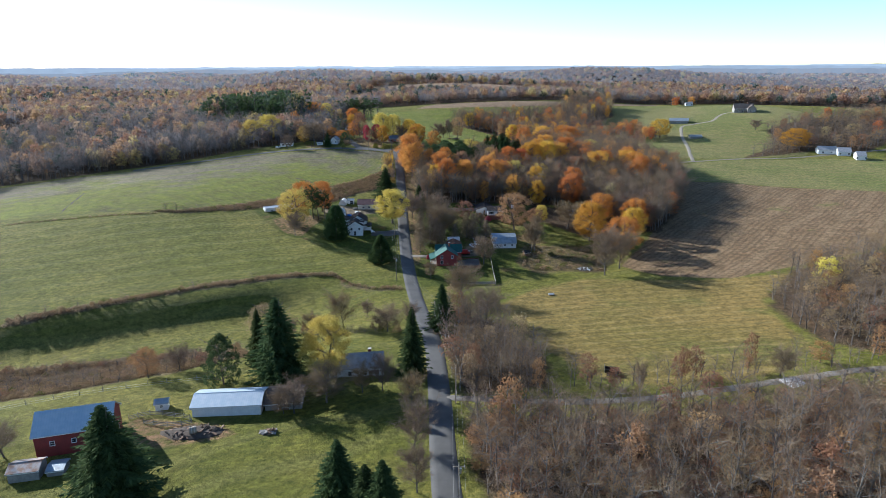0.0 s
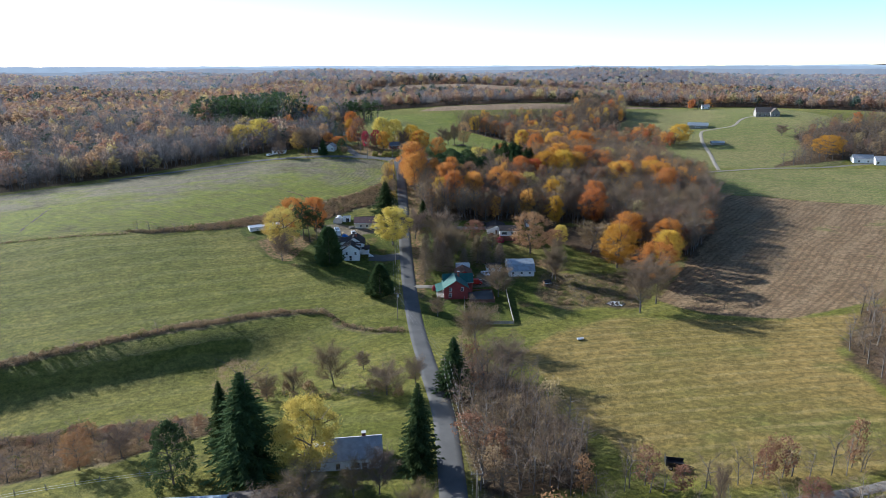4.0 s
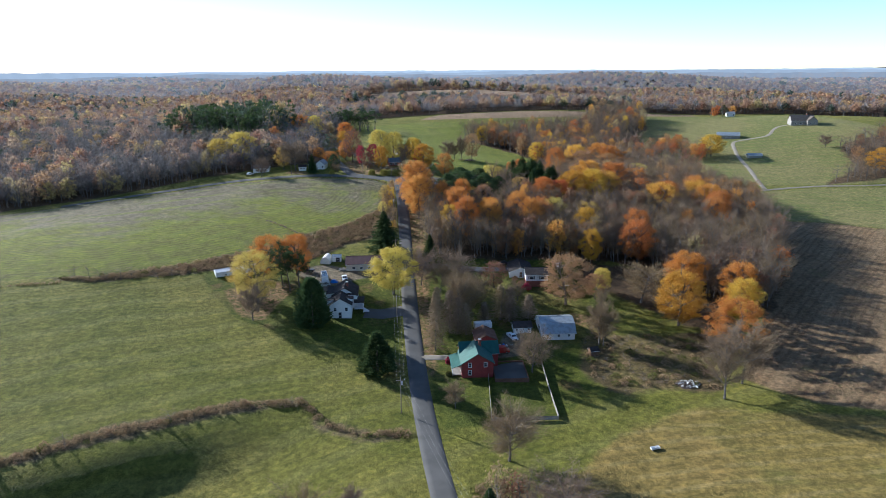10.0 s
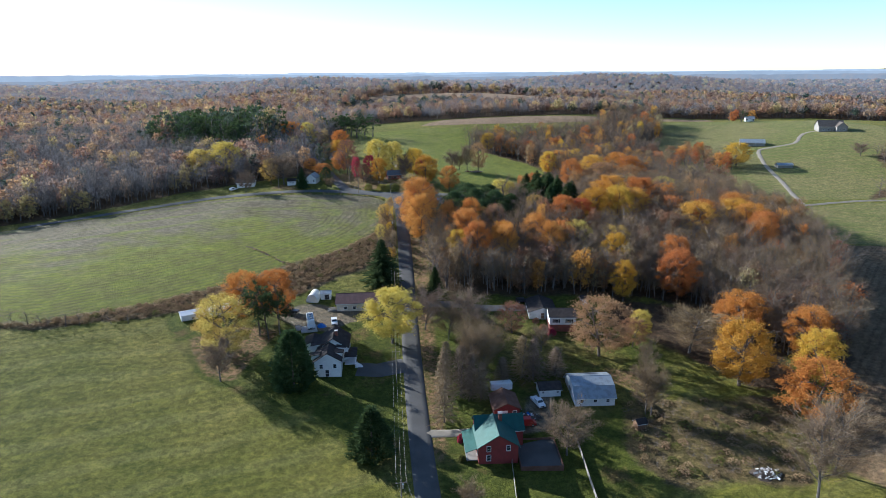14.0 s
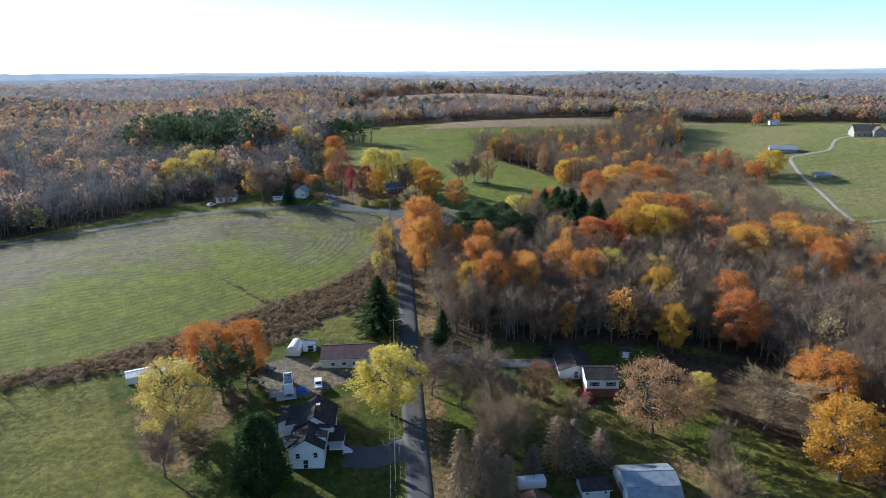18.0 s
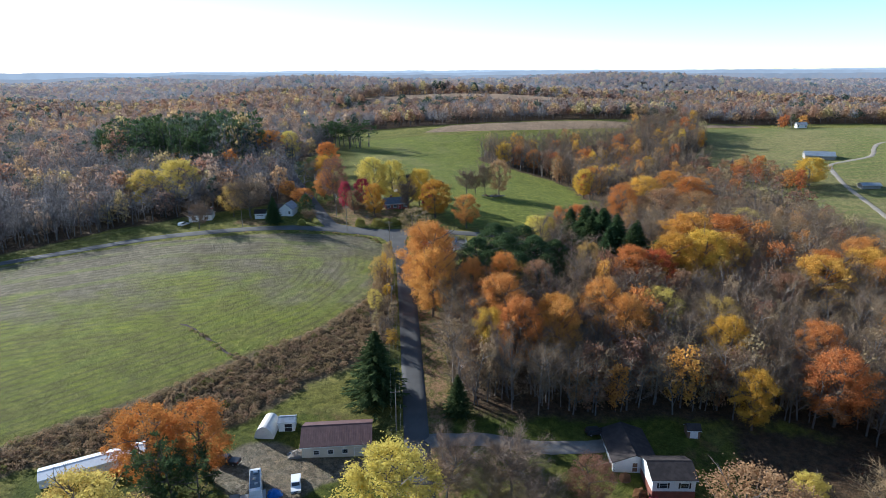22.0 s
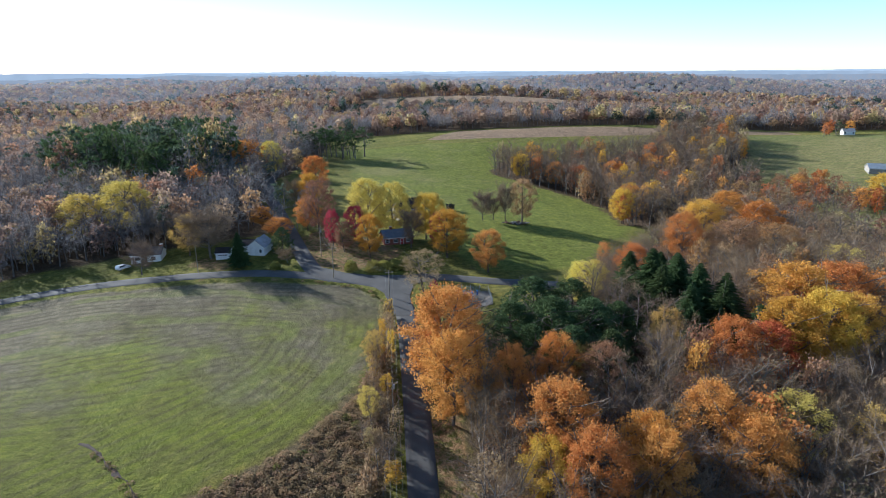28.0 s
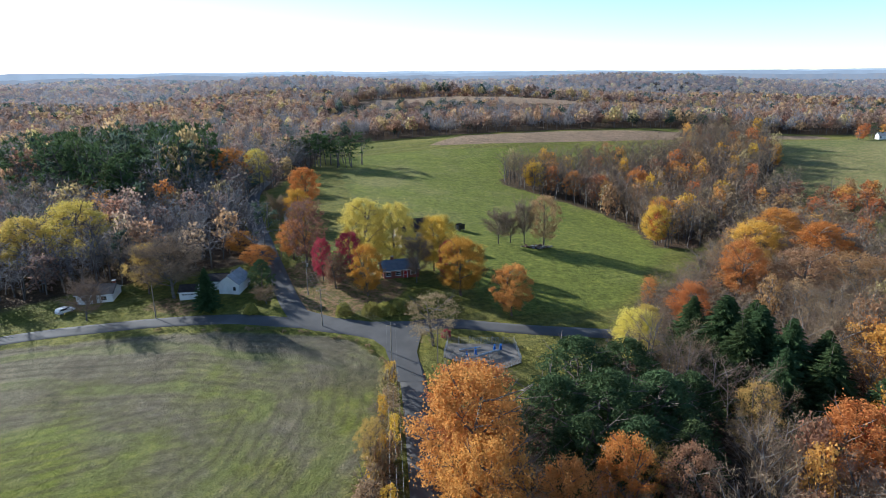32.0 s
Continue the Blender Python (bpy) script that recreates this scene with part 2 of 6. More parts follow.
def heights(x, y):
    """The height of the land at arrays of places."""
    x, y = np.asarray(x, float), np.asarray(y, float)
    cx, cy = np.clip(x, -320, 400), np.clip(y, -30, 780)
    bx = np.exp(-((cx[..., None] - RX) / RS) ** 2)
    by = np.exp(-((cy[..., None] - RY) / RS) ** 2)
    near = np.einsum("...j,ji,...i->...", by, RELIEF, bx) / (bx.sum(-1) * by.sum(-1))
    # the bank below the hedge
    s = (x + 80) * 0.425 - (y - 226) * 0.905
    u = (x + 80) * 0.905 + (y - 226) * 0.425
    ease = lambda v: np.clip(v, 0, 1) ** 2 * (3 - 2 * np.clip(v, 0, 1))
    near = near - 7.0 * ease(s / 22) * (1 - ease((s - 38) / 40)) * ease((u + 130) / 60) * (1 - ease((u - 22) / 50))
    away = np.hypot(x - cx, y - cy)
    k = np.clip(away / 500, 0, 1)
    k = k * k * (3 - 2 * k)
    r = np.hypot(x, y - 160)
    swell = 5 * np.sin(x / 210 + 1.3) * np.cos(y / 270 + 0.4) + 4 * np.sin(x / 97 + y / 143) + 5 * np.sin(x / 610 - 0.6) * np.sin(y / 530 + 2)
    far = 6 + 38 * r / 3500 + swell
    far = far - 10 * np.exp(-((x + 520) / 260) ** 2 - ((y - 620) / 330) ** 2)
    turn = np.degrees(np.arctan2(x, y - 160))
    far = far + 34 * np.exp(-((turn - 19) / 12) ** 2 - ((r - 1750) / 200) ** 2) + 24 * np.exp(-((turn + 6) / 9) ** 2 - ((r - 1500) / 180) ** 2)
    far = far + 12 * np.exp(-((turn + 26) / 10) ** 2 - ((r - 2100) / 230) ** 2) - 8 * np.exp(-((turn - 40) / 12) ** 2 - ((r - 1500) / 400) ** 2)
    far = far + np.clip((r - 750) / 300, 0, 1) * 6 * np.sin(r / 105 + turn / 9)
    mound = 28 * np.exp(-((x - 140) / 330) ** 2 - ((y - 1110) / 150) ** 2)
    return near * (1 - k) + far * k + mound


def height(x, y):
    return float(heights(x, y))


def inside(poly, x, y):
    """Signed distance to a closed outline, positive inside."""
    p = np.array(poly, float)
    q = np.roll(p, -1, 0)
    best = np.full(x.shape, 1e9)
    odd = np.zeros(x.shape, bool)
    for (ax, ay), (bx, by) in zip(p, q):
        dx, dy = bx - ax, by - ay
        t = np.clip(((x - ax) * dx + (y - ay) * dy) / (dx * dx + dy * dy + 1e-9), 0, 1)
        best = np.minimum(best, np.hypot(x - ax - t * dx, y - ay - t * dy))
        cross = ((ay > y) != (by > y)) & (x < dx * (y - ay) / (by - ay + (1e-9 if by == ay else 0)) + ax)
        odd ^= cross
    return np.where(odd, best, -best)


WOOD_HILL = [(13, 352), (36, 347), (62, 346), (90, 341), (105, 333), (113, 316), (117, 300), (134, 293), (156, 322), (174, 352), (190, 389), (198, 424), (192, 470), (160, 500), (150, 548), (118, 522), (92, 500), (72, 482), (60, 462), (46, 440), (16, 425)]
WOOD_WEST = [(-36, 512), (-66, 500), (-112, 488), (-160, 462), (-230, 440), (-330, 400), (-400, 390), (-420, 700), (-380, 820), (-80, 830), (-45, 760), (-44, 700), (-60, 600), (-56, 560)]
WOOD_DELL = [(64, 664), (86, 640), (104, 614), (112, 590), (108, 565), (106, 546), (124, 549), (150, 576), (206, 640), (246, 684), (268, 748), (212, 744), (190, 716), (121, 700), (76, 696)]
WOOD_LINK = [(118, 528), (150, 470), (196, 470), (215, 520), (200, 596), (228, 640), (190, 630), (150, 572)]
BRUSH_SOUTH = [(15, 78), (190, 78), (190, 118), (140, 127), (100, 124), (66, 122), (40, 124), (15, 128)]
BRUSH_ROAD = [(15, 138), (38, 140), (44, 160), (36, 190), (26, 206), (14, 205)]
BRUSH_EAST = [(132, 196), (124, 158), (150, 128), (260, 120), (330, 240), (205, 236), (160, 226)]
WOOD_EAST = [(278, 473), (353, 483), (374, 462), (560, 590), (560, 630), (350, 560), (330, 510)]
CROP_WEST = [(-330, 330), (-190, 318), (-112, 327), (-87, 341), (-60, 360), (-40, 377), (-20, 392), (-8, 408), (-2, 430), (-2, 450), (-10, 459), (-45, 465), (-92, 464), (-112, 460), (-154, 447), (-215, 436), (-330, 392)]
STUBBLE = [(36, 212), (42, 198), (45, 165), (50, 148), (66, 137), (88, 137), (106, 140), (120, 152), (128, 190), (140, 208), (170, 224), (130, 226), (100, 234), (80, 240), (58, 232)]
PLOUGH = [(99, 252), (112, 236), (135, 226), (210, 240), (300, 300), (300, 352), (248, 374), (222, 390), (182, 398), (152, 322), (118, 276)]
PALE_EAST = [(182, 400), (222, 392), (248, 376), (320, 340), (420, 420), (330, 458), (270, 467), (238, 462), (200, 444)]
CORN_NORTH = [(30, 762), (60, 800), (140, 790), (225, 770), (330, 770), (330, 752), (212, 748), (90, 758)]
CORN_FAR = [(-50, 1012), (-30, 1085), (60, 1105), (250, 1100), (262, 1020), (120, 1005)]
SCRUB_WEST = [(-130, 326), (-112, 322), (-84, 330), (-62, 339), (-46, 346), (-34, 348), (-22, 362), (-8, 372), (-3, 366), (0, 392), (0, 426), (-8, 406), (-20, 390), (-40, 375), (-60, 358), (-87, 340), (-112, 328)]
SCRUB_SOUTH = [(-140, 176), (-94, 181), (-70, 186), (-48, 184), (-42, 170), (-62, 158), (-85, 151), (-140, 146)]
SCRUB_BARN = [(64, 286), (78, 283), (107, 281), (101, 266), (90, 247), (74, 250), (62, 249), (55, 262), (58, 276)]
HEDGE_BANK = [(-130, 196), (-72, 230), (-41, 244), (-26, 246), (-20, 238), (-10, 231), (3, 231), (3, 235), (-10, 235), (-19, 241), (-25, 250), (-42, 249), (-72, 236), (-130, 202)]
LAWN_PLACES = [
    [(-75, 333), (-66, 315), (-53, 296), (-41, 290), (-20, 280), (-8, 260), (1, 252), (2, 350), (-20, 352), (-40, 346), (-60, 340)],
    [(9, 236), (24, 236), (45, 240), (62, 262), (60, 300), (84, 300), (66, 350), (12, 350)],
]
PASTURE = [(-33, 728), (32, 750), (205, 735), (206, 690), (120, 560), (64, 476), (30, 470), (12, 520), (-15, 600)]
PASTURE_EAST = [(215, 480), (330, 470), (420, 560), (420, 700), (360, 750), (240, 740), (214, 660), (226, 560)]
ROAD_LITTER = [(8.2, 262), (11.5, 262), (12.5, 300), (13.5, 345), (15, 430), (7.5, 440), (7.6, 330)]
TREE_LITTER = [[(-61, 132), (-50, 129), (-40, 127), (-35, 121), (-52, 118), (-63, 124)], [(-63, 318), (-53, 299), (-44, 295), (-42, 308), (-36, 324), (-50, 329)], [(-66, 480), (-52, 474), (-50, 480), (-62, 488)], [(60, 300), (70, 297), (76, 286), (70, 286), (58, 294)]]
YARD_LITTER = [(-30, 481), (-24, 475), (-14, 470), (-4, 476), (3, 482), (5, 490), (-8, 505), (-24, 514), (-34, 500)]
OPEN_LAND = [(-420, -60), (420, -60), (560, 480), (480, 800), (330, 780), (60, 810), (-60, 800), (-480, 380)]

xs = np.concatenate([-np.geomspace(4850, 285, 26), np.arange(-270, 411, 3.5), np.geomspace(425, 4850, 26)])
ys = np.concatenate([-np.geomspace(900, 12, 14), np.arange(0, 811, 3.5), np.geomspace(825, 4950, 34)])
gx, gy = np.meshgrid(xs, ys)
gz = heights(gx, gy)
nxs, nys = len(xs), len(ys)
idx = np.arange(nxs * nys).reshape(nys, nxs)
quads = np.stack([idx[:-1, :-1], idx[:-1, 1:], idx[1:, 1:], idx[1:, :-1]], -1).reshape(-1, 4)


def raw_mesh(name, verts, faces_flat, sizes):
    """A mesh straight from arrays."""
    me = bpy.data.meshes.new(name)
    me.vertices.add(len(verts))
    me.vertices.foreach_set("co", np.asarray(verts, np.float32).ravel())
    me.loops.add(len(faces_flat))
    me.loops.foreach_set("vertex_index", np.asarray(faces_flat, np.int32))
    me.polygons.add(len(sizes))
    starts = np.concatenate([[0], np.cumsum(sizes)[:-1]]).astype(np.int32)
    me.polygons.foreach_set("loop_start", starts)
    me.update(calc_edges=True)
    return me


me = raw_mesh("ground", np.stack([gx.ravel(), gy.ravel(), gz.ravel()], 1), quads.ravel(), np.full(len(quads), 4))
me.polygons.foreach_set("use_smooth", np.ones(len(quads), bool))
fx, fy = gx.ravel(), gy.ravel()


def several(polys):
    return np.max([inside(p, fx, fy) for p in polys], 0)


ZONES = {
    "crop": several([CROP_WEST]),
    "stubble": several([STUBBLE]),
    "plough": several([PLOUGH]),
    "pale": several([PALE_EAST, PASTURE_EAST]),
    "corn": several([CORN_NORTH, CORN_FAR]),
    "litter": np.maximum(several([[(72, 326), (88, 304), (98, 284), (112, 280), (118, 300), (104, 334), (78, 342)], WOOD_HILL, WOOD_WEST, WOOD_DELL, WOOD_LINK, BRUSH_SOUTH, BRUSH_ROAD, BRUSH_EAST, WOOD_EAST]), np.minimum(-inside(OPEN_LAND, fx, fy), -inside(CORN_FAR, fx, fy))),
    "leafy": several([ROAD_LITTER, YARD_LITTER] + TREE_LITTER),
    "rough": several([SCRUB_BARN]),
    "scrub": several([SCRUB_WEST, SCRUB_SOUTH, HEDGE_BANK]),
    "gravel": several([[(4, 337.5), (-10, 336.5), (-19, 338), (-27, 343), (-34, 341), (-39, 334), (-31, 325), (-20, 324), (-14, 330), (-4, 332), (4, 331)], [(20, 272), (27, 271), (40, 273), (43, 288), (36, 288), (32, 277), (21, 275)]]),
    "lawn": several(LAWN_PLACES),
    "pasture": several([PASTURE]),
}
for nm, val in ZONES.items():
    me.attributes.new(nm, "FLOAT", "POINT").data.foreach_set("value", np.clip(val, -60, 60).astype(np.float32))

g = Graph("ground_cover")
co = g.coords()
wide = g.noise(0.018, 5, 0.6, co)
mid = g.noise(0.11, 5, 0.6, co)
fine = g.noise(1.3, 4, 0.65, co)
grain = g.noise(4.5, 3, 0.7, co)


def zone(name, width=1.2, wander=3.0):
    d = g.math("ADD", g.attr(name), g.math("MULTIPLY", g.math("SUBTRACT", mid, 0.5), wander * 3))
    d = g.math("ADD", d, g.math("MULTIPLY", g.math("SUBTRACT", fine, 0.5), wander))
    return g.ramp(d, -width, width)


def lines(dist, pitch, wander=0.5):
    """Fine parallel lines at even steps of a distance, 0 to 1, a little uneven."""
    d = g.math("ADD", dist, g.math("MULTIPLY", g.noise(0.018, 2, 0.5, co), wander * 16))
    return g.math("ADD", g.math("MULTIPLY", g.math("SINE", g.math("MULTIPLY", d, 6.2832 / pitch)), 0.5), 0.5)


def along(angle):
    """Distance across rows that run at an angle to the east."""
    turn = g.node("ShaderNodeMapping", 0, None, Vector=co, Rotation=(0, 0, radians(-angle)))
    sp = g.tree.nodes.new("ShaderNodeSeparateXYZ")
    g.tree.links.new(turn, sp.inputs[0])
    return sp.outputs[1]


tuft = g.noise(0.7, 6, 0.75, co)
broken = g.ramp(g.noise(0.16, 5, 0.65, co), 0.36, 0.6)
sep = g.tree.nodes.new("ShaderNodeSeparateXYZ")
g.tree.links.new(co, sep.inputs[0])
# meadow
grass = g.mix(g.ramp(mid, 0.3, 0.7), (0.174, 0.166, 0.032), (0.13, 0.136, 0.025))
grass = g.mix(g.ramp(wide, 0.42, 0.68), grass, (0.215, 0.188, 0.046))
mow = g.math("MULTIPLY", g.ramp(lines(along(24), 3.1, 0.8), 0.5, 0.95), broken)
grass = g.mix(g.math("MULTIPLY", mow, 0.35), grass, (0.095, 0.1, 0.03))
grass = g.mix(g.math("MULTIPLY", g.ramp(lines(along(24), 13.0, 1.5), 0.6, 0.95), 0.22), grass, (0.25, 0.225, 0.085))
# lawn
lawn = g.mix(g.ramp(mid, 0.35, 0.7), (0.108, 0.12, 0.02), (0.076, 0.092, 0.017))
lawn = g.mix(g.ramp(wide, 0.5, 0.7), lawn, (0.185, 0.155, 0.05))
lawn = g.mix(g.math("MULTIPLY", g.ramp(g.noise(0.07, 5, 0.7, co), 0.54, 0.68), 0.7), lawn, (0.2, 0.125, 0.055))
col = g.mix(zone("lawn", 0.9, 0.7), grass, lawn)
# pasture
graze = g.mix(g.ramp(mid, 0.32, 0.7), (0.185, 0.198, 0.036), (0.144, 0.162, 0.03))
graze = g.mix(g.ramp(wide, 0.48, 0.68), graze, (0.215, 0.2, 0.066))
col = g.mix(zone("pasture", 1.5, 2.0), col, graze)
# young crop: green where it has come up, soil where it is thin
lush = g.math("ADD", g.math("MULTIPLY", sep.outputs[0], 0.006), g.math("MULTIPLY", sep.outputs[1], -0.02))
lush = g.ramp(g.math("ADD", g.math("ADD", lush, 9.0), g.math("MULTIPLY", g.math("SUBTRACT", g.noise(0.035, 6, 0.65, co), 0.5), 4.4)), -0.5, 0.8)
bare_soil = g.mix(g.ramp(wide, 0.35, 0.65), (0.18, 0.15, 0.104), (0.22, 0.188, 0.122))
green = g.mix(g.ramp(mid, 0.35, 0.7), (0.172, 0.17, 0.04), (0.205, 0.222, 0.03))
crop = g.mix(lush, bare_soil, green)
drill = g.math("MULTIPLY", g.ramp(lines(g.attr("crop"), 2.6, 0.5), 0.45, 0.95), g.ramp(g.attr("crop"), 34, 26))
inner = g.math("MULTIPLY", g.ramp(lines(along(13), 2.7, 0.7), 0.45, 0.95), g.ramp(g.attr("crop"), 26, 34))
drill = g.math("MULTIPLY", g.math("ADD", drill, inner), g.ramp(g.noise(0.09, 5, 0.65, co), 0.3, 0.58))
crop = g.mix(g.math("MULTIPLY", drill, 0.4), crop, (0.088, 0.078, 0.046))
wet = g.math("MULTIPLY", g.ramp(lines(g.attr("crop"), 15.0, 1.6), 0.7, 0.98), g.ramp(g.noise(0.03, 4, 0.6, co), 0.4, 0.6))
crop = g.mix(g.math("MULTIPLY", wet, 0.45), crop, (0.2, 0.225, 0.045))
crop = g.mix(g.math("MULTIPLY", g.ramp(g.noise(0.022, 6, 0.7, co), 0.56, 0.68), 0.55), crop, (0.11, 0.09, 0.06))
col = g.mix(zone("crop", 1.0, 1.5), col, crop)
# stubble: rows that follow the field's edge
stub = g.mix(g.ramp(wide, 0.35, 0.65), (0.27, 0.188, 0.064), (0.2, 0.155, 0.045))
stub = g.mix(g.ramp(g.noise(0.03, 4, 0.6, co), 0.5, 0.68), stub, (0.16, 0.15, 0.042))
bow = g.math("SUBTRACT", sep.outputs[0], 84.0)
edge = g.math("ADD", sep.outputs[1], g.math("MULTIPLY", g.math("MULTIPLY", bow, bow), 0.0021))
stub = g.mix(g.math("MULTIPLY", g.ramp(lines(edge, 3.0, 0.35), 0.4, 0.95), 0.36), stub, (0.15, 0.118, 0.042))
stub = g.mix(g.math("MULTIPLY", g.math("MULTIPLY", g.ramp(lines(edge, 6.0, 0.45), 0.7, 0.98), broken), 0.55), stub, (0.34, 0.255, 0.11))
col = g.mix(zone("stubble", 1.5, 2.5), col, stub)
pl = g.mix(g.ramp(mid, 0.3, 0.7), (0.205, 0.135, 0.076), (0.255, 0.175, 0.105))
pl = g.mix(g.math("MULTIPLY", g.ramp(lines(along(42), 2.6, 0.5), 0.45, 0.9), 0.5), pl, (0.14, 0.09, 0.054))
pl = g.mix(g.math("MULTIPLY", g.ramp(lines(along(42), 17.0, 1.2), 0.7, 0.97), 0.4), pl, (0.29, 0.2, 0.12))
pl = g.mix(g.ramp(g.noise(0.03, 5, 0.7, co), 0.6, 0.7), pl, (0.2, 0.17, 0.07))
col = g.mix(zone("plough", 1.0, 1.5), col, pl)
pale = g.mix(g.ramp(wide, 0.4, 0.62), (0.225, 0.205, 0.082), (0.175, 0.185, 0.06))
pale = g.mix(g.math("MULTIPLY", g.ramp(lines(along(-8), 9.0, 1.2), 0.6, 0.95), 0.3), pale, (0.26, 0.2, 0.1))
col = g.mix(zone("pale", 1.0, 1.5), col, pale)
corn = g.mix(g.ramp(mid, 0.3, 0.7), (0.31, 0.215, 0.145), (0.26, 0.178, 0.122))
corn = g.mix(g.math("MULTIPLY", g.ramp(lines(along(2), 5.0, 0.6), 0.5, 0.95), 0.3), corn, (0.2, 0.135, 0.09))
col = g.mix(zone("corn", 1.0, 1.0), col, corn)
scrub = g.mix(g.ramp(mid, 0.3, 0.7), (0.15, 0.105, 0.06), (0.2, 0.148, 0.085))
scrub = g.mix(g.ramp(fine, 0.45, 0.7), scrub, (0.1, 0.08, 0.045))
col = g.mix(zone("scrub", 1.2, 3.0), col, scrub)
lit = g.mix(g.ramp(mid, 0.3, 0.7), (0.09, 0.058, 0.037), (0.125, 0.078, 0.045))
lit = g.mix(g.ramp(fine, 0.4, 0.7), lit, (0.08, 0.062, 0.042))
col = g.mix(zone("litter", 2.0, 4.0), col, lit)
leafy = g.mix(g.ramp(mid, 0.3, 0.7), (0.28, 0.165, 0.1), (0.215, 0.135, 0.07))
col = g.mix(g.math("MULTIPLY", zone("leafy", 0.9, 0.6), g.ramp(tuft, 0.66, 0.4)), col, leafy)
rough_grass = g.mix(g.ramp(mid, 0.3, 0.65), (0.2, 0.155, 0.06), (0.12, 0.088, 0.046))
col = g.mix(zone("rough", 1.5, 4.0), col, rough_grass)
stones = g.mix(g.ramp(mid, 0.35, 0.65), (0.27, 0.232, 0.182), (0.235, 0.178, 0.118))
stones = g.mix(g.ramp(fine, 0.4, 0.66), stones, (0.17, 0.14, 0.1))
col = g.mix(zone("gravel", 0.8, 1.2), col, stones)
# clumps, tufts and bare specks
mott = g.noise(0.3, 5, 0.7, co)
col = g.mix(g.math("MULTIPLY", g.ramp(mott, 0.46, 0.6), 0.5), col, g.mix(1.0, col, (0.68, 0.72, 0.66), "MULTIPLY"))
col = g.mix(g.math("MULTIPLY", g.ramp(mott, 0.46, 0.36), 0.5), col, g.mix(1.0, col, (1.35, 1.3, 1.2), "MULTIPLY"))
calm = g.math("SUBTRACT", 1.0, g.math("MULTIPLY", g.ramp(g.attr("crop"), -1.0, 3.0), 0.55))
col = g.mix(g.math("MULTIPLY", g.math("MULTIPLY", g.ramp(tuft, 0.47, 0.62), 0.6), calm), col, g.mix(1.0, col, (0.5, 0.54, 0.48), "MULTIPLY"))
col = g.mix(g.math("MULTIPLY", g.ramp(grain, 0.44, 0.58), 0.7), col, g.mix(1.0, col, (0.45, 0.48, 0.42), "MULTIPLY"))
col = g.mix(g.math("MULTIPLY", g.math("MULTIPLY", g.ramp(tuft, 0.5, 0.38), 0.65), calm), col, g.mix(1.0, col, (1.45, 1.38, 1.25), "MULTIPLY"))
g.finish(col, 0.95, g.math("ADD", g.math("MULTIPLY", grain, 0.5), g.math("ADD", fine, g.math("MULTIPLY", tuft, 1.4))), 1.0, 0.5, 0.1)
me.materials.append(MATS["ground_cover"])
tagged(new("ground", me), "rolling farmland with meadows, stubble, ploughed soil and leaf litter", "ground", kind="structure")


def smooth_line(pts, step=3.0):
    """Places along a smooth curve through the given ones."""
    p = [Vector((*q, 0)) if len(q) == 2 else Vector(q) for q in pts]
    out = []
    for i in range(len(p) - 1):
        a, b, c, d = p[max(i - 1, 0)], p[i], p[i + 1], p[min(i + 2, len(p) - 1)]
        n = max(2, int((c - b).length / step))
        for k in range(n):
            t = k / n
            out.append(0.5 * ((2 * b) + (c - a) * t + (2 * a - 5 * b + 4 * c - d) * t * t + (3 * b - a - 3 * c + d) * t ** 3))
    out.append(p[-1])
    return out


def strip(name, pts, width, material, label, lift=0.07, ragged=0.0, category="road"):
    """A paved ribbon laid on the land, with a crown and sloping edges."""
    line = smooth_line(pts)
    bm = bmesh.new()
    prev = None
    rng = random.Random(len(pts))
    for i, c in enumerate(line):
        d = (line[min(i + 1, len(line) - 1)] - line[max(i - 1, 0)]).normalized()
        side = Vector((d.y, -d.x, 0))
        row = []
        wl, wr = width / 2 + rng.uniform(-ragged, ragged), width / 2 + rng.uniform(-ragged, ragged)
        for off, up in ((-wl - 0.3, -0.3), (-wl, 0.0), (-wl * 0.5, 0.03), (0, 0.05), (wr * 0.5, 0.03), (wr, 0.0), (wr + 0.3, -0.3)):
            q = c + side * off
            row.append(bm.verts.new((q.x, q.y, height(q.x, q.y) + lift + up)))
        if prev:
            for a in range(6):
                bm.faces.new((prev[a], prev[a + 1], row[a + 1], row[a]))
        prev = row
    bmesh.ops.recalc_face_normals(bm, faces=bm.faces)
    m = bpy.data.meshes.new(name)
    bm.to_mesh(m)
    bm.free()
    m.materials.append(MATS[material])
    for f in m.polygons:
        f.use_smooth = True
    return tagged(new(name, m), label, category, kind="structure")


ROAD = [(8, -60), (8, 40), (8.5, 98), (10, 132), (11, 160), (11, 179), (9, 205), (7.2, 230), (6, 255), (5.2, 290), (5, 330), (5.2, 381), (5, 420), (4, 445), (0, 458), (-8, 463), (-20, 467), (-25, 475), (-30, 489), (-34, 502), (-43, 532), (-53, 568), (-62, 620), (-60, 700)]
strip("road", ROAD, 5.5, "asphalt", "grey asphalt country road with worn edges", 0.08)
strip("road_side", [(-18, 466.5), (-30, 469), (-40, 471), (-56, 471.5), (-70, 471), (-96, 469), (-130, 460), (-180, 445)], 5.0, "asphalt", "grey asphalt side road along a field", 0.055)
strip("road_east", [(-2, 461), (8, 465.5), (17, 465.5), (28, 463.5), (38, 462), (58, 460), (74, 456), (100, 446)], 5.0, "asphalt", "grey asphalt side road towards the woods", 0.055)
# the wide paved mouth where the roads meet
bm = bmesh.new()
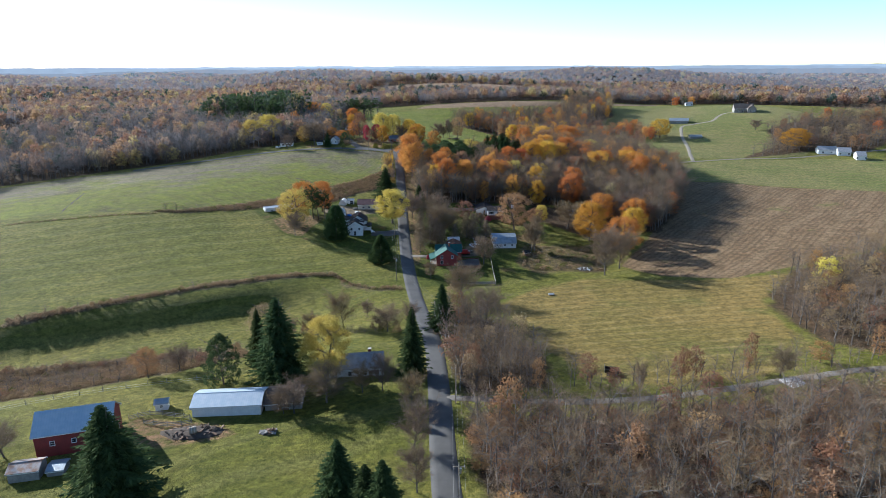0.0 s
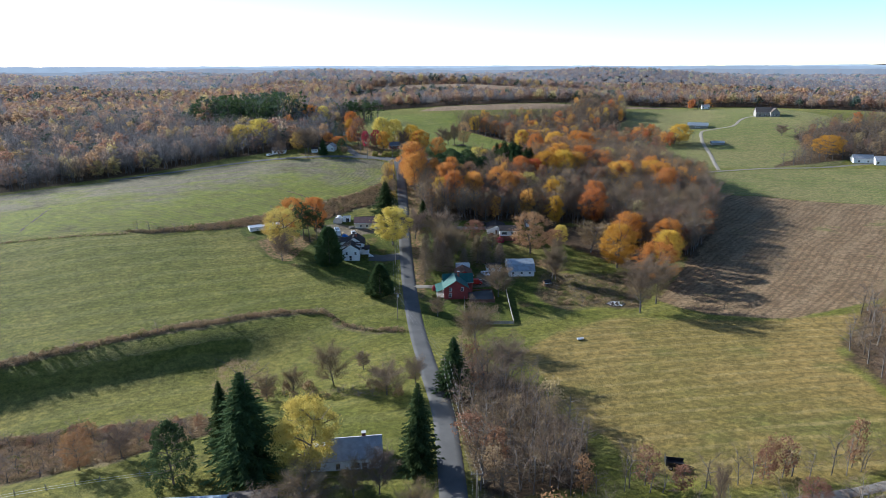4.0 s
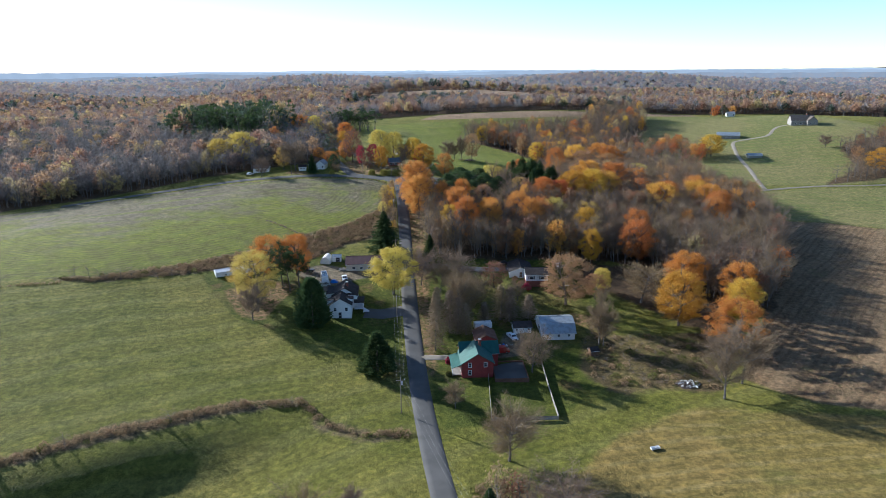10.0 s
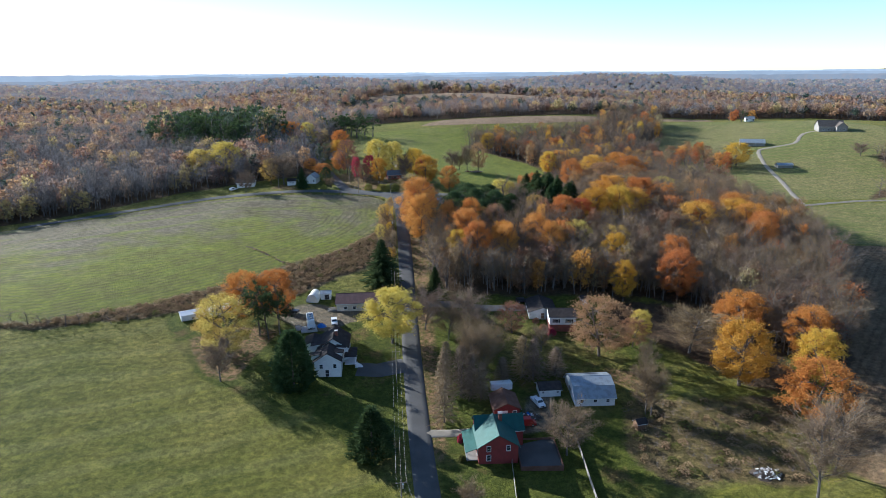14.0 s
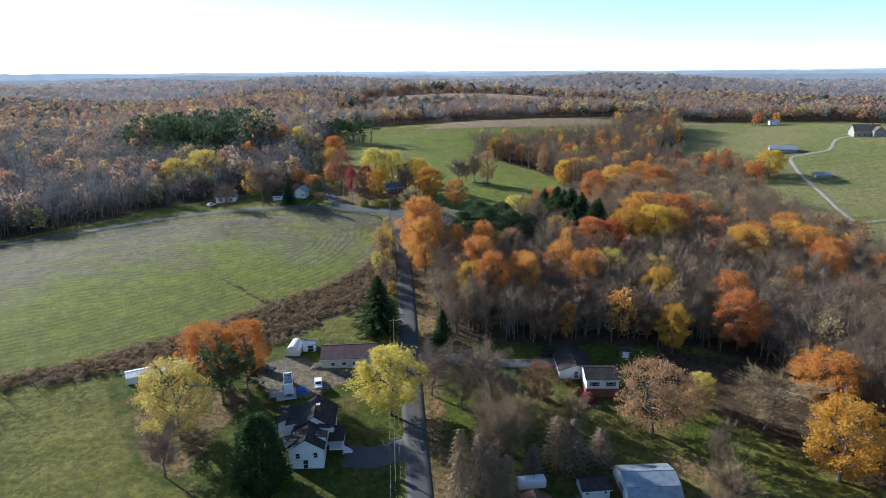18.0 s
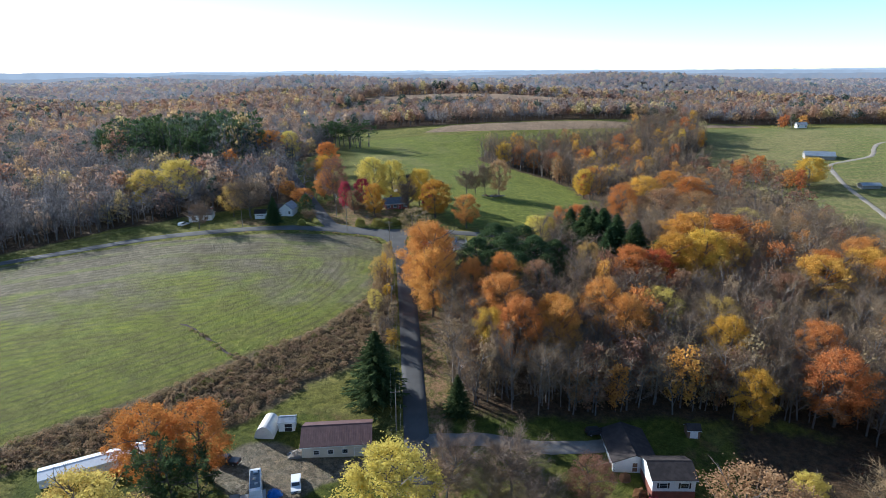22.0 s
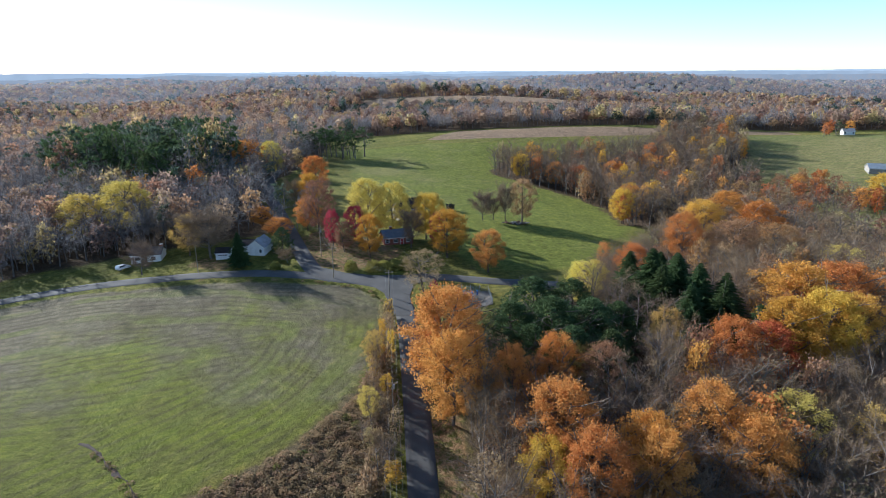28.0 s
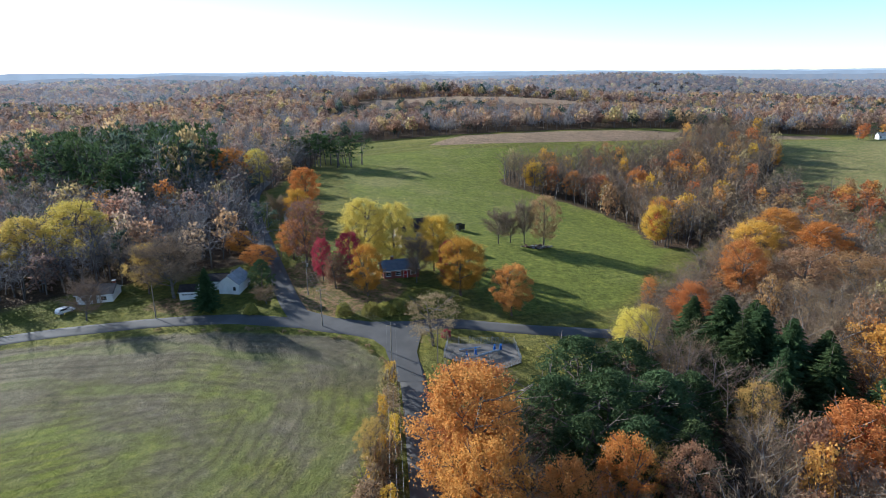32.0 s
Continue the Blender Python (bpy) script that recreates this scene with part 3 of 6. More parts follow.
MOUTH = [(1, 440), (6.8, 440), (5.9, 452), (7.5, 460.4), (12, 462.8), (20, 463), (20, 467.2), (8, 467), (-5, 467), (-14, 469.5), (-24, 475.5), (-28, 475.3), (-22, 469), (-13, 465), (-6, 460.5), (-1.5, 454)]
fan = [bm.verts.new((x, y, height(x, y) + 0.1)) for x, y in MOUTH]
bm.faces.new(fan)
bmesh.ops.triangulate(bm, faces=bm.faces[:])
bmesh.ops.subdivide_edges(bm, edges=bm.edges[:], cuts=4, use_grid_fill=True)
for v in bm.verts:
    v.co.z = height(v.co.x, v.co.y) + 0.135
bmesh.ops.recalc_face_normals(bm, faces=bm.faces)
m = bpy.data.meshes.new("road_mouth")
bm.to_mesh(m)
bm.free()
m.materials.append(MATS["asphalt"])
tagged(new("road_mouth", m), "wide grey asphalt apron where country roads meet", "road", kind="structure")
strip("soil_gully", [(-61, 393.5), (-57.5, 391.6), (-56, 390.4), (-53, 387), (-51, 384.7), (-49, 383.2), (-47.5, 382), (-45, 378.6), (-43.7, 377.2), (-40, 374.6), (-38.3, 373.5)], 0.5, "soil", "shallow eroded gully of bare soil across a crop field", 0.02, 0.45, "gully")
strip("soil_gully", [(-169.6, 322.1), (-173.8, 343.0), (-175.7, 353.5), (-180.0, 372.9)], 0.6, "soil", "long dark eroded gully across a crop field", 0.03, 0.4, "gully")
strip("farm_lane", [(12, 137), (18, 136), (30, 133), (50, 131), (68, 131), (86, 133), (104, 135), (130, 136), (180, 130)], 2.8, "gravel", "narrow gravel farm lane beside a stubble field", 0.06, 0.25)
strip("driveway", [(6, 341), (18, 341), (31, 338), (43, 337), (50, 338.5)], 4.0, "gravel", "pale gravel driveway crossing a lawn", 0.055, 0.25, "driveway")
strip("driveway", [(3, 304), (-5, 301.5), (-11, 302)], 7.0, "asphalt", "dark driveway beside a white house", 0.055, 0.3, "driveway")
strip("driveway", [(6, 273), (12, 272.5), (18, 273)], 3.0, "dirt_track", "short pale gravel driveway beside a red house", 0.055, 0.2, "driveway")
strip("hill_road", [(180, 440), (199, 451), (220, 460), (240, 466), (275, 471), (322, 466), (420, 470)], 3.2, "gravel", "pale gravel road across the hillside", 0.06, 0.3)
strip("hill_drive", [(236, 468), (247, 496), (259, 526), (270, 560), (279, 583), (290, 604), (306, 608), (324, 612), (340, 630), (353, 640), (366, 640)], 2.8, "dirt_track", "pale gravel drive winding up to a hilltop house", 0.07, 0.3, "driveway")

# the farthest ridges: glowing sheets, their haze put into the emission colour
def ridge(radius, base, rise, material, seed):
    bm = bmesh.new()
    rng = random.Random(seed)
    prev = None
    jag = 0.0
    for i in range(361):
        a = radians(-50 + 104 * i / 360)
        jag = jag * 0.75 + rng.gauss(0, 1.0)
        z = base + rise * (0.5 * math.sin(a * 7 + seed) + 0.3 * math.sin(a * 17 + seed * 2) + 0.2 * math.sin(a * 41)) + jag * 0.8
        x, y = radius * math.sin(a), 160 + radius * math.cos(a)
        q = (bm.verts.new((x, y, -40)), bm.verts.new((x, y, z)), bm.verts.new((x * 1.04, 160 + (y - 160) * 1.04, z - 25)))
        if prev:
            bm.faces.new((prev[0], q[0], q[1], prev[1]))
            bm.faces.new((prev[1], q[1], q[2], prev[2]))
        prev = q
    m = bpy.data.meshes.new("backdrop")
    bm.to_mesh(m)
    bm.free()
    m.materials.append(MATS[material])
    tagged(new("backdrop", m), "far wooded ridge with blue haze put in as glow", "hills", kind="structure")


ridge(2650, 63, 8, "hills_near_haze", 3)
ridge(3500, 73, 6, "hills_mid_haze", 5)
ridge(4600, 80, 4, "hills_far_haze", 8)

# ---- trees ----


class Shape:
    """Vertices and faces gathered for one mesh."""

    def __init__(self, plain=False):
        self.v, self.f, self.plain = [], [], plain

    def tube(self, pts, radii, sides=5):
        rings = []
        for i, (p, r) in enumerate(zip(pts, radii)):
            d = (pts[min(i + 1, len(pts) - 1)] - pts[max(i - 1, 0)]).normalized()
            a = d.cross(Vector((0.3, 1, 0.2))).normalized()
            b = d.cross(a)
            n = len(self.v)
            for s in range(sides):
                t = 2 * math.pi * s / sides
                self.v.append(tuple(p + (a * math.cos(t) + b * math.sin(t)) * r))
            rings.append(n)
        for m, n in zip(rings, rings[1:]):
            for s in range(sides):
                self.f.append((m + s, m + (s + 1) % sides, n + (s + 1) % sides, n + s))

    def sliver(self, p, d, width, rng):
        """A thin twig or needle spray."""
        a = d.cross(Vector((rng.uniform(-1, 1), rng.uniform(-1, 1), rng.uniform(-1, 1)))).normalized() * width / 2
        n = len(self.v)
        self.v += [tuple(p - a), tuple(p + a), tuple(p + d)]
        self.f.append((n, n + 1, n + 2))

    def leaf(self, p, size, rng, flat=0.0):
        """A small bent spray of leaves."""
        if self.plain:
            e = Vector((rng.gauss(0, 1), rng.gauss(0, 1), rng.gauss(0, 1))).normalized() * size
            self.sliver(p - e * 0.5, e, size * 1.15, rng)
            return
        a = Vector((rng.gauss(0, 1), rng.gauss(0, 1), rng.gauss(0, 1) * (1 - flat))).normalized()
        b = a.cross(Vector((rng.gauss(0, 1), rng.gauss(0, 1), rng.gauss(0, 1)))).normalized()
        c = a.cross(b) * size * 0.22
        n = len(self.v)
        s = size * rng.uniform(0.7, 1.3)
        self.v += [tuple(p - a * s * 0.5), tuple(p + b * s * 0.36 + c), tuple(p + a * s * 0.5), tuple(p - b * s * 0.33 + c)]
        self.f.append((n, n + 1, n + 2, n + 3))

    def mesh(self, name, material):
        m = bpy.data.meshes.new(name)
        m.from_pydata(self.v, [], self.f)
        m.materials.append(MATS[material])
        return m


def bent(rng, p, d, length, n=4, wander=0.12, lift=0.0):
    pts = [p]
    for i in range(n):
        d = (d + Vector((rng.gauss(0, wander), rng.gauss(0, wander), rng.gauss(0, wander) + lift))).normalized()
        pts.append(pts[-1] + d * length / n)
    return pts


def skeleton(rng, h, w, wood, limbs=9, spread=1.0, low=0.25, forks=3, sides=5):
    """A trunk with limbs and forks; returns the tips and places along the branches."""
    trunk = bent(rng, Vector((0, 0, -0.4)), Vector((0, 0, 1)), h * 0.92, 6, 0.05)
    lite = sides == 3
    if lite:
        wood.tube(trunk[::3], [h * 0.018, h * 0.012, h * 0.005], 3)
    else:
        wood.tube(trunk, [h * 0.02 * (1 - 0.13 * i) for i in range(7)], 6)
    marks = []
    for i in range(limbs):
        k = low + (0.92 - low) * (i + rng.random() * 0.6) / limbs
        s = k * 6
        base = trunk[int(s)].lerp(trunk[min(int(s) + 1, 6)], s - int(s))
        az = i * 2.4 + rng.uniform(-0.4, 0.4)
        reach = w * 0.5 * (0.62 + 0.6 * math.sin(math.pi * min(1, (k - low) / (1.02 - low) * 0.82 + 0.18))) * rng.uniform(0.75, 1.1)
        up = rng.uniform(0.55, 1.0) * spread
        d = Vector((math.cos(az), math.sin(az), up)).normalized()
        limb = bent(rng, base, d, reach * 1.25, 4, 0.13, 0.08)
        if lite:
            wood.tube(limb[::2], [h * 0.008, h * 0.0055, h * 0.002], 3)
        else:
            wood.tube(limb, [h * 0.0085 * (1 - 0.2 * j) for j in range(5)], sides - 1)
        for j in range(forks):
            b = limb[1 + j % 4]
            e = (d + Vector((rng.gauss(0, 0.6), rng.gauss(0, 0.6), rng.gauss(0.1, 0.35)))).normalized()
            fork = bent(rng, b, e, reach * rng.uniform(0.4, 0.65), 3, 0.16, 0.06)
            if not lite:
                wood.tube(fork, [h * 0.0042, h * 0.003, h * 0.002, h * 0.001], 3)
            marks += [(q, e) for q in fork[1:]]
        marks += [(q, d) for q in limb[2:]]
    marks.append((trunk[-1], Vector((0, 0, 1))))
    return trunk, marks


def bare_tree(seed, twigs=6500, limbs=18, h=16.0, w=11.0, forks=6, sides=5, thick=0.066):
    rng = random.Random(seed)
    wood, crown = Shape(), Shape()
    _, marks = skeleton(rng, h, w, wood, limbs, 1.0, 0.22, forks, sides)
    for i in range(twigs):
        p, d = marks[i % len(marks)]
        e = (d + Vector((rng.gauss(0, 0.75), rng.gauss(0, 0.75), rng.gauss(0.25, 0.5)))).normalized()
        p = p + Vector((rng.gauss(0, 0.5), rng.gauss(0, 0.5), rng.gauss(0, 0.5)))
        crown.sliver(p, e * rng.uniform(0.9, 2.3), thick * rng.uniform(0.6, 1.5), rng)
    return wood, crown


def leafy_tree(seed, leaves=2300, limbs=10, h=17.0, w=12.0, size=0.55, forks=3, clumps=46, sides=5, plain=False):
    rng = random.Random(seed)
    wood, crown = Shape(), Shape(plain or sides == 3)
    skeleton(rng, h, w * 0.9, wood, limbs, 0.85, 0.2, forks, sides)
    # clumps of leaves, most of them near the outside of an uneven crown
    lobes = [rng.uniform(0.78, 1.15) for _ in range(7)]
    spots = []
    for i in range(clumps):
        z = -0.9 + 1.86 * (i + rng.random()) / clumps
        az = i * 2.4 + rng.uniform(-0.5, 0.5)
        r = math.sqrt(max(0.05, 1 - z * z)) * lobes[int(az / 0.8976) % 7] * rng.uniform(0.5, 0.95)
        spots.append((Vector((math.cos(az) * r * w * 0.52, math.sin(az) * r * w * 0.52, h * (0.55 + 0.42 * z))), rng.uniform(0.75, 1.35)))
    spread = w * 0.12 * (46 / clumps) ** 0.33
    for i in range(leaves):
        c, q = spots[rng.randrange(len(spots))]
        d = Vector((rng.gauss(0, 1), rng.gauss(0, 1), rng.gauss(0.15, 0.75))) * spread * q * (0.46 if plain else 0.62)
        crown.leaf(c + d, size, rng)
    return wood, crown


def spruce_tree(seed, h=17.0, w=8.0, whorls=38, per=13, sprays=17):
    rng = random.Random(seed)
    wood, crown = Shape(), Shape()
    trunk = bent(rng, Vector((0, 0, -0.4)), Vector((0, 0, 1)), h, 6, 0.012)
    wood.tube(trunk, [h * 0.016 * (1 - 0.16 * i) for i in range(7)], 6)
    for i in range(whorls):
        k = (i + 0.3) / whorls
        z = h * (0.05 + 0.93 * k)
        reach = w * 0.56 * (1 - k) ** 0.8 * (0.9 if k < 0.08 else 1.0) + 0.12
        for j in range(per):
            az = 2 * math.pi * (j + (i % 2) * 0.5) / per + rng.uniform(-0.3, 0.3)
            r = reach * rng.uniform(0.55, 1.2)
            out = Vector((math.cos(az), math.sin(az), 0))
            side = Vector((-out.y, out.x, 0))
            for s in range(sprays):
                t = (s + 0.6) / sprays
                p = Vector((0, 0, z)) + out * r * t + Vector((0, 0, -0.32 * r * t + 0.12 * r * t * t))
                way = (1 if s % 2 else -1)
                d = out * 0.75 + side * way * (0.9 - 0.5 * t) + Vector((0, 0, -0.28 + rng.gauss(0, 0.12)))
                crown.sliver(p - out * 0.15, d * (0.3 + 0.3 * r * (1 - t * 0.6)) * rng.uniform(0.7, 1.2), 0.13 + 0.055 * r, rng)
    return wood, crown


def pine_tree(seed, h=17.0, w=9.0, low=0.4, tufts=100, needles=18, size=1.0, sides=5):
    rng = random.Random(seed)
    wood, crown = Shape(), Shape()
    trunk, marks = skeleton(rng, h, w, wood, 12 if sides > 3 else 6, 0.35, low, 3, sides)
    for i in range(tufts):
        p, d = marks[rng.randrange(len(marks))]
        c = p + Vector((rng.gauss(0, 0.7), rng.gauss(0, 0.7), rng.gauss(0.2, 0.5)))
        for j in range(needles):
            e = Vector((rng.gauss(0, 1), rng.gauss(0, 1), rng.gauss(0.35, 0.7))).normalized()
            crown.sliver(c + e * rng.uniform(0, 0.5), e * rng.uniform(0.5, 1.1) * size, 0.3 * size, rng)
    return wood, crown


def clump_pine(seed, h=15.0, w=12.0, clumps=150, needles=46):
    """A broad pine in rounded clumps of needles from the ground to an uneven top."""
    rng = random.Random(seed)
    wood, crown = Shape(), Shape()
    skeleton(rng, h, w * 0.8, wood, 14, 0.4, 0.08, 3)
    for i in range(clumps):
        k = (i + rng.random()) / clumps
        az = i * 2.4 + rng.uniform(-0.5, 0.5)
        r = w * 0.5 * min(1.0, 0.8 + k) * (1 - k ** 2.2) ** 0.6 * rng.uniform(0.5, 0.98)
        c = Vector((math.cos(az) * r, math.sin(az) * r, h * (0.05 + 0.9 * k)))
        size = rng.uniform(0.65, 1.1)
        for j in range(needles):
            e = Vector((rng.gauss(0, 1), rng.gauss(0, 1), rng.gauss(0.3, 0.8))).normalized()
            d = Vector((rng.gauss(0, 1), rng.gauss(0, 1), rng.gauss(0.3, 0.8))).normalized()
            crown.sliver(c + e * size * rng.uniform(0.5, 1.0) - d * 0.25, d * rng.uniform(0.4, 0.75), 0.22, rng)
    return wood, crown


def cone_shrub(seed, h=12.0, w=8.0, sprays=5200, power=0.72):
    """A dense evergreen that is clothed to the ground."""
    rng = random.Random(seed)
    wood, crown = Shape(), Shape()
    wood.tube([Vector((0, 0, -0.3)), Vector((0, 0, h * 0.9))], [h * 0.02, 0.03], 6)
    for i in range(sprays):
        k = rng.random() ** 1.25
        az = rng.uniform(0, 2 * math.pi)
        lobes = 1 + 0.16 * math.sin(az * 5 + k * 9) + 0.1 * math.sin(az * 9 - k * 14)
        r = w * 0.5 * (1 - k) ** power * min(1, 0.62 + k * 3.2) * lobes * rng.uniform(0.72, 1.05)
        out = Vector((math.cos(az), math.sin(az), 0))
        p = out * r + Vector((0, 0, h * (0.02 + 0.95 * k)))
        d = out * rng.uniform(0.3, 0.8) + Vector((rng.gauss(0, 0.3), rng.gauss(0, 0.3), rng.uniform(0.1, 0.8)))
        crown.sliver(p, d * rng.uniform(0.5, 1.0), 0.3, rng)
    return wood, crown


def larch_tree(seed, h=16.0, w=6.0):
    """A slim conifer that has lost its needles."""
    rng = random.Random(seed)
    wood, crown = Shape(), Shape()
    trunk = bent(rng, Vector((0, 0, -0.4)), Vector((0, 0, 1)), h, 6, 0.015)
    wood.tube(trunk, [h * 0.012 * (1 - 0.15 * i) for i in range(7)], 6)
    for i in range(210):
        k = 0.05 + 0.93 * i / 210
        az = i * 2.4
        r = w * 0.5 * (1 - k) ** 0.7 * rng.uniform(0.6, 1.1)
        out = Vector((math.cos(az), math.sin(az), rng.uniform(-0.1, 0.2)))
        base = Vector((0, 0, h * k))
        crown.sliver(base, out * r, 0.1, rng)
        for j in range(13):
            d = Vector((rng.gauss(0, 0.5), rng.gauss(0, 0.5), -0.6)) + out * 0.4
            crown.sliver(base + out * r * rng.uniform(0.2, 0.95), d * rng.uniform(0.4, 1.0), 0.1, rng)
    return wood, crown


def bush_shape(seed, h=2.2, w=3.0, leaves=260, size=0.34, plain=False):
    rng = random.Random(seed)
    wood, crown = Shape(), Shape(plain)
    for i in range(1 if plain else 6):
        d = Vector((rng.gauss(0, 0.5), rng.gauss(0, 0.5), 1)).normalized()
        wood.tube(bent(rng, Vector((rng.gauss(0, 0.2), rng.gauss(0, 0.2), -0.1)), d, h * 0.8, 3, 0.2), [0.05, 0.04, 0.03, 0.01], 3)
    for i in range(leaves):
        d = Vector((rng.gauss(0, 1), rng.gauss(0, 1), abs(rng.gauss(0, 1)))).normalized() * rng.uniform(0.6, 1.0) ** 0.5
        d *= 1 + 0.18 * math.sin(d.x * 7 + seed) * math.cos(d.y * 6)
        crown.leaf(Vector((d.x * w / 2, d.y * w / 2, 0.15 + d.z * h * 0.9)), size, rng)
    return wood, crown


def part(name, bm, material, parent, label=""):
    """Links a bmesh, a Shape or a mesh as one part under a thing or a part."""
    if isinstance(bm, bpy.types.Mesh):
        m = bm
    elif isinstance(bm, Shape):
        m = bm.mesh(name, material)
    else:
        bmesh.ops.recalc_face_normals(bm, faces=bm.faces)
        m = bpy.data.meshes.new(name)
        bm.to_mesh(m)
        bm.free()
        m.materials.append(MATS[material])
    ob = new(name, m)
    ob.parent = parent
    if label:
        tagged(ob, label)
    return ob


def empty(name, label, category, group=""):
    return tagged(new(name), label, category, group)


# kind: maker, nominal height and width, bark, words
def maker(kind, seed):
    if kind == "bare":
        return bare_tree(seed), 16.0, 11.0
    if kind == "spruce":
        return spruce_tree(seed), 17.0, 8.0
    if kind == "pine":
        return pine_tree(seed), 17.0, 9.0
    if kind == "broadpine":
        return clump_pine(seed), 15.0, 12.0
    if kind in ("yew", "cedar"):
        return cone_shrub(seed, power=0.46 if kind == "cedar" else 0.72, sprays=7500), 12.0, 8.0
    if kind == "larch":
        return larch_tree(seed), 16.0, 6.0
    leaves = {"gold_thin": 7000, "pale": 3400, "rust": 8500, "russet": 8000}.get(kind, 13500)
    return leafy_tree(seed, leaves, size=0.255, clumps=96, plain=True), 17.0, 12.0


TREE_WORDS = {
    "bare": ("bare grey-brown broadleaf tree, all leaves fallen", "twig", "bark_grey"),
    "spruce": ("tall dark green spruce with drooping branches", "spruce", "bark"),
    "pine": ("tall green pine with a bare lower trunk", "pine", "bark"),
    "broadpine": ("broad dark green pine in rounded clumps", "pine", "bark"),
    "yew": ("dense dark green conical evergreen on a lawn", "spruce", "bark"),
    "cedar": ("large dense dark green evergreen beside a white house", "spruce", "bark"),
    "larch": ("slim grey conifer that has lost its needles", "twig", "bark_grey"),
    "orange": ("broadleaf tree with rusty orange autumn leaves", "orange", "bark"),
    "orange_gold": ("broad tree with orange and gold autumn leaves", "orange_gold", "bark"),
    "gold": ("tree with bright golden yellow autumn leaves", "gold", "bark"),
    "gold_thin": ("tree with thinning yellow autumn leaves", "gold_thin", "bark"),
    "gold_green": ("tree with yellow-green autumn leaves", "gold_green", "bark"),
    "rust": ("oak with dry brown-red autumn leaves", "rust", "bark"),
    "russet": ("small tree with russet brown autumn leaves", "russet", "bark"),
    "red": ("small tree with crimson red autumn leaves", "red", "bark"),
    "red_orange": ("tree with deep red-orange autumn leaves", "red_orange", "bark"),
    "pale": ("tree with sparse pale tan leaves", "pale", "bark_grey"),
}
STOCK = {}


def plant(kind, x, y, h, w):
    """Plants one tree of its own, from a small stock of shapes that share their meshes."""
    words, leaf, bark = TREE_WORDS[kind]
    rng = random.Random(x * 131 + y * 17)
    name = {"bare": "bare_tree", "larch": "larch_tree", "spruce": "spruce_tree", "pine": "pine_tree", "broadpine": "pine_tree", "yew": "evergreen_tree", "cedar": "evergreen_tree"}.get(kind, "autumn_tree")
    pick = rng.randrange(3)
    if (kind, pick) not in STOCK:
        (wood, crown), nh, nw = maker(kind, 100 + 7 * pick + len(kind) * 13)
        STOCK[kind, pick] = (wood.mesh("trunk", bark), crown.mesh("crown", "leaf_" + leaf), nh, nw)
        # the nominal size becomes what the crown really spans
        q = np.array(crown.v)
        lo, hi = np.percentile(q, 2, 0), np.percentile(q, 98, 0)
        STOCK[kind, pick] = STOCK[kind, pick][:2] + (float(q[:, 2].max()), float((hi - lo)[:2].mean()))
    tm, cm, nh, nw = STOCK[kind, pick]
    ob = empty(name, words, "tree", kind + " trees")
    part("trunk", tm, bark, ob)
    part("crown", cm, "leaf_" + leaf, ob)
    s = w / nw
    ob.matrix_basis = pose(x, y, height(x, y) - 0.1, 0, 0, rng.uniform(0, 360)) @ Matrix.Diagonal((s, s * rng.uniform(0.92, 1.08), h / nh, 1))
    return ob


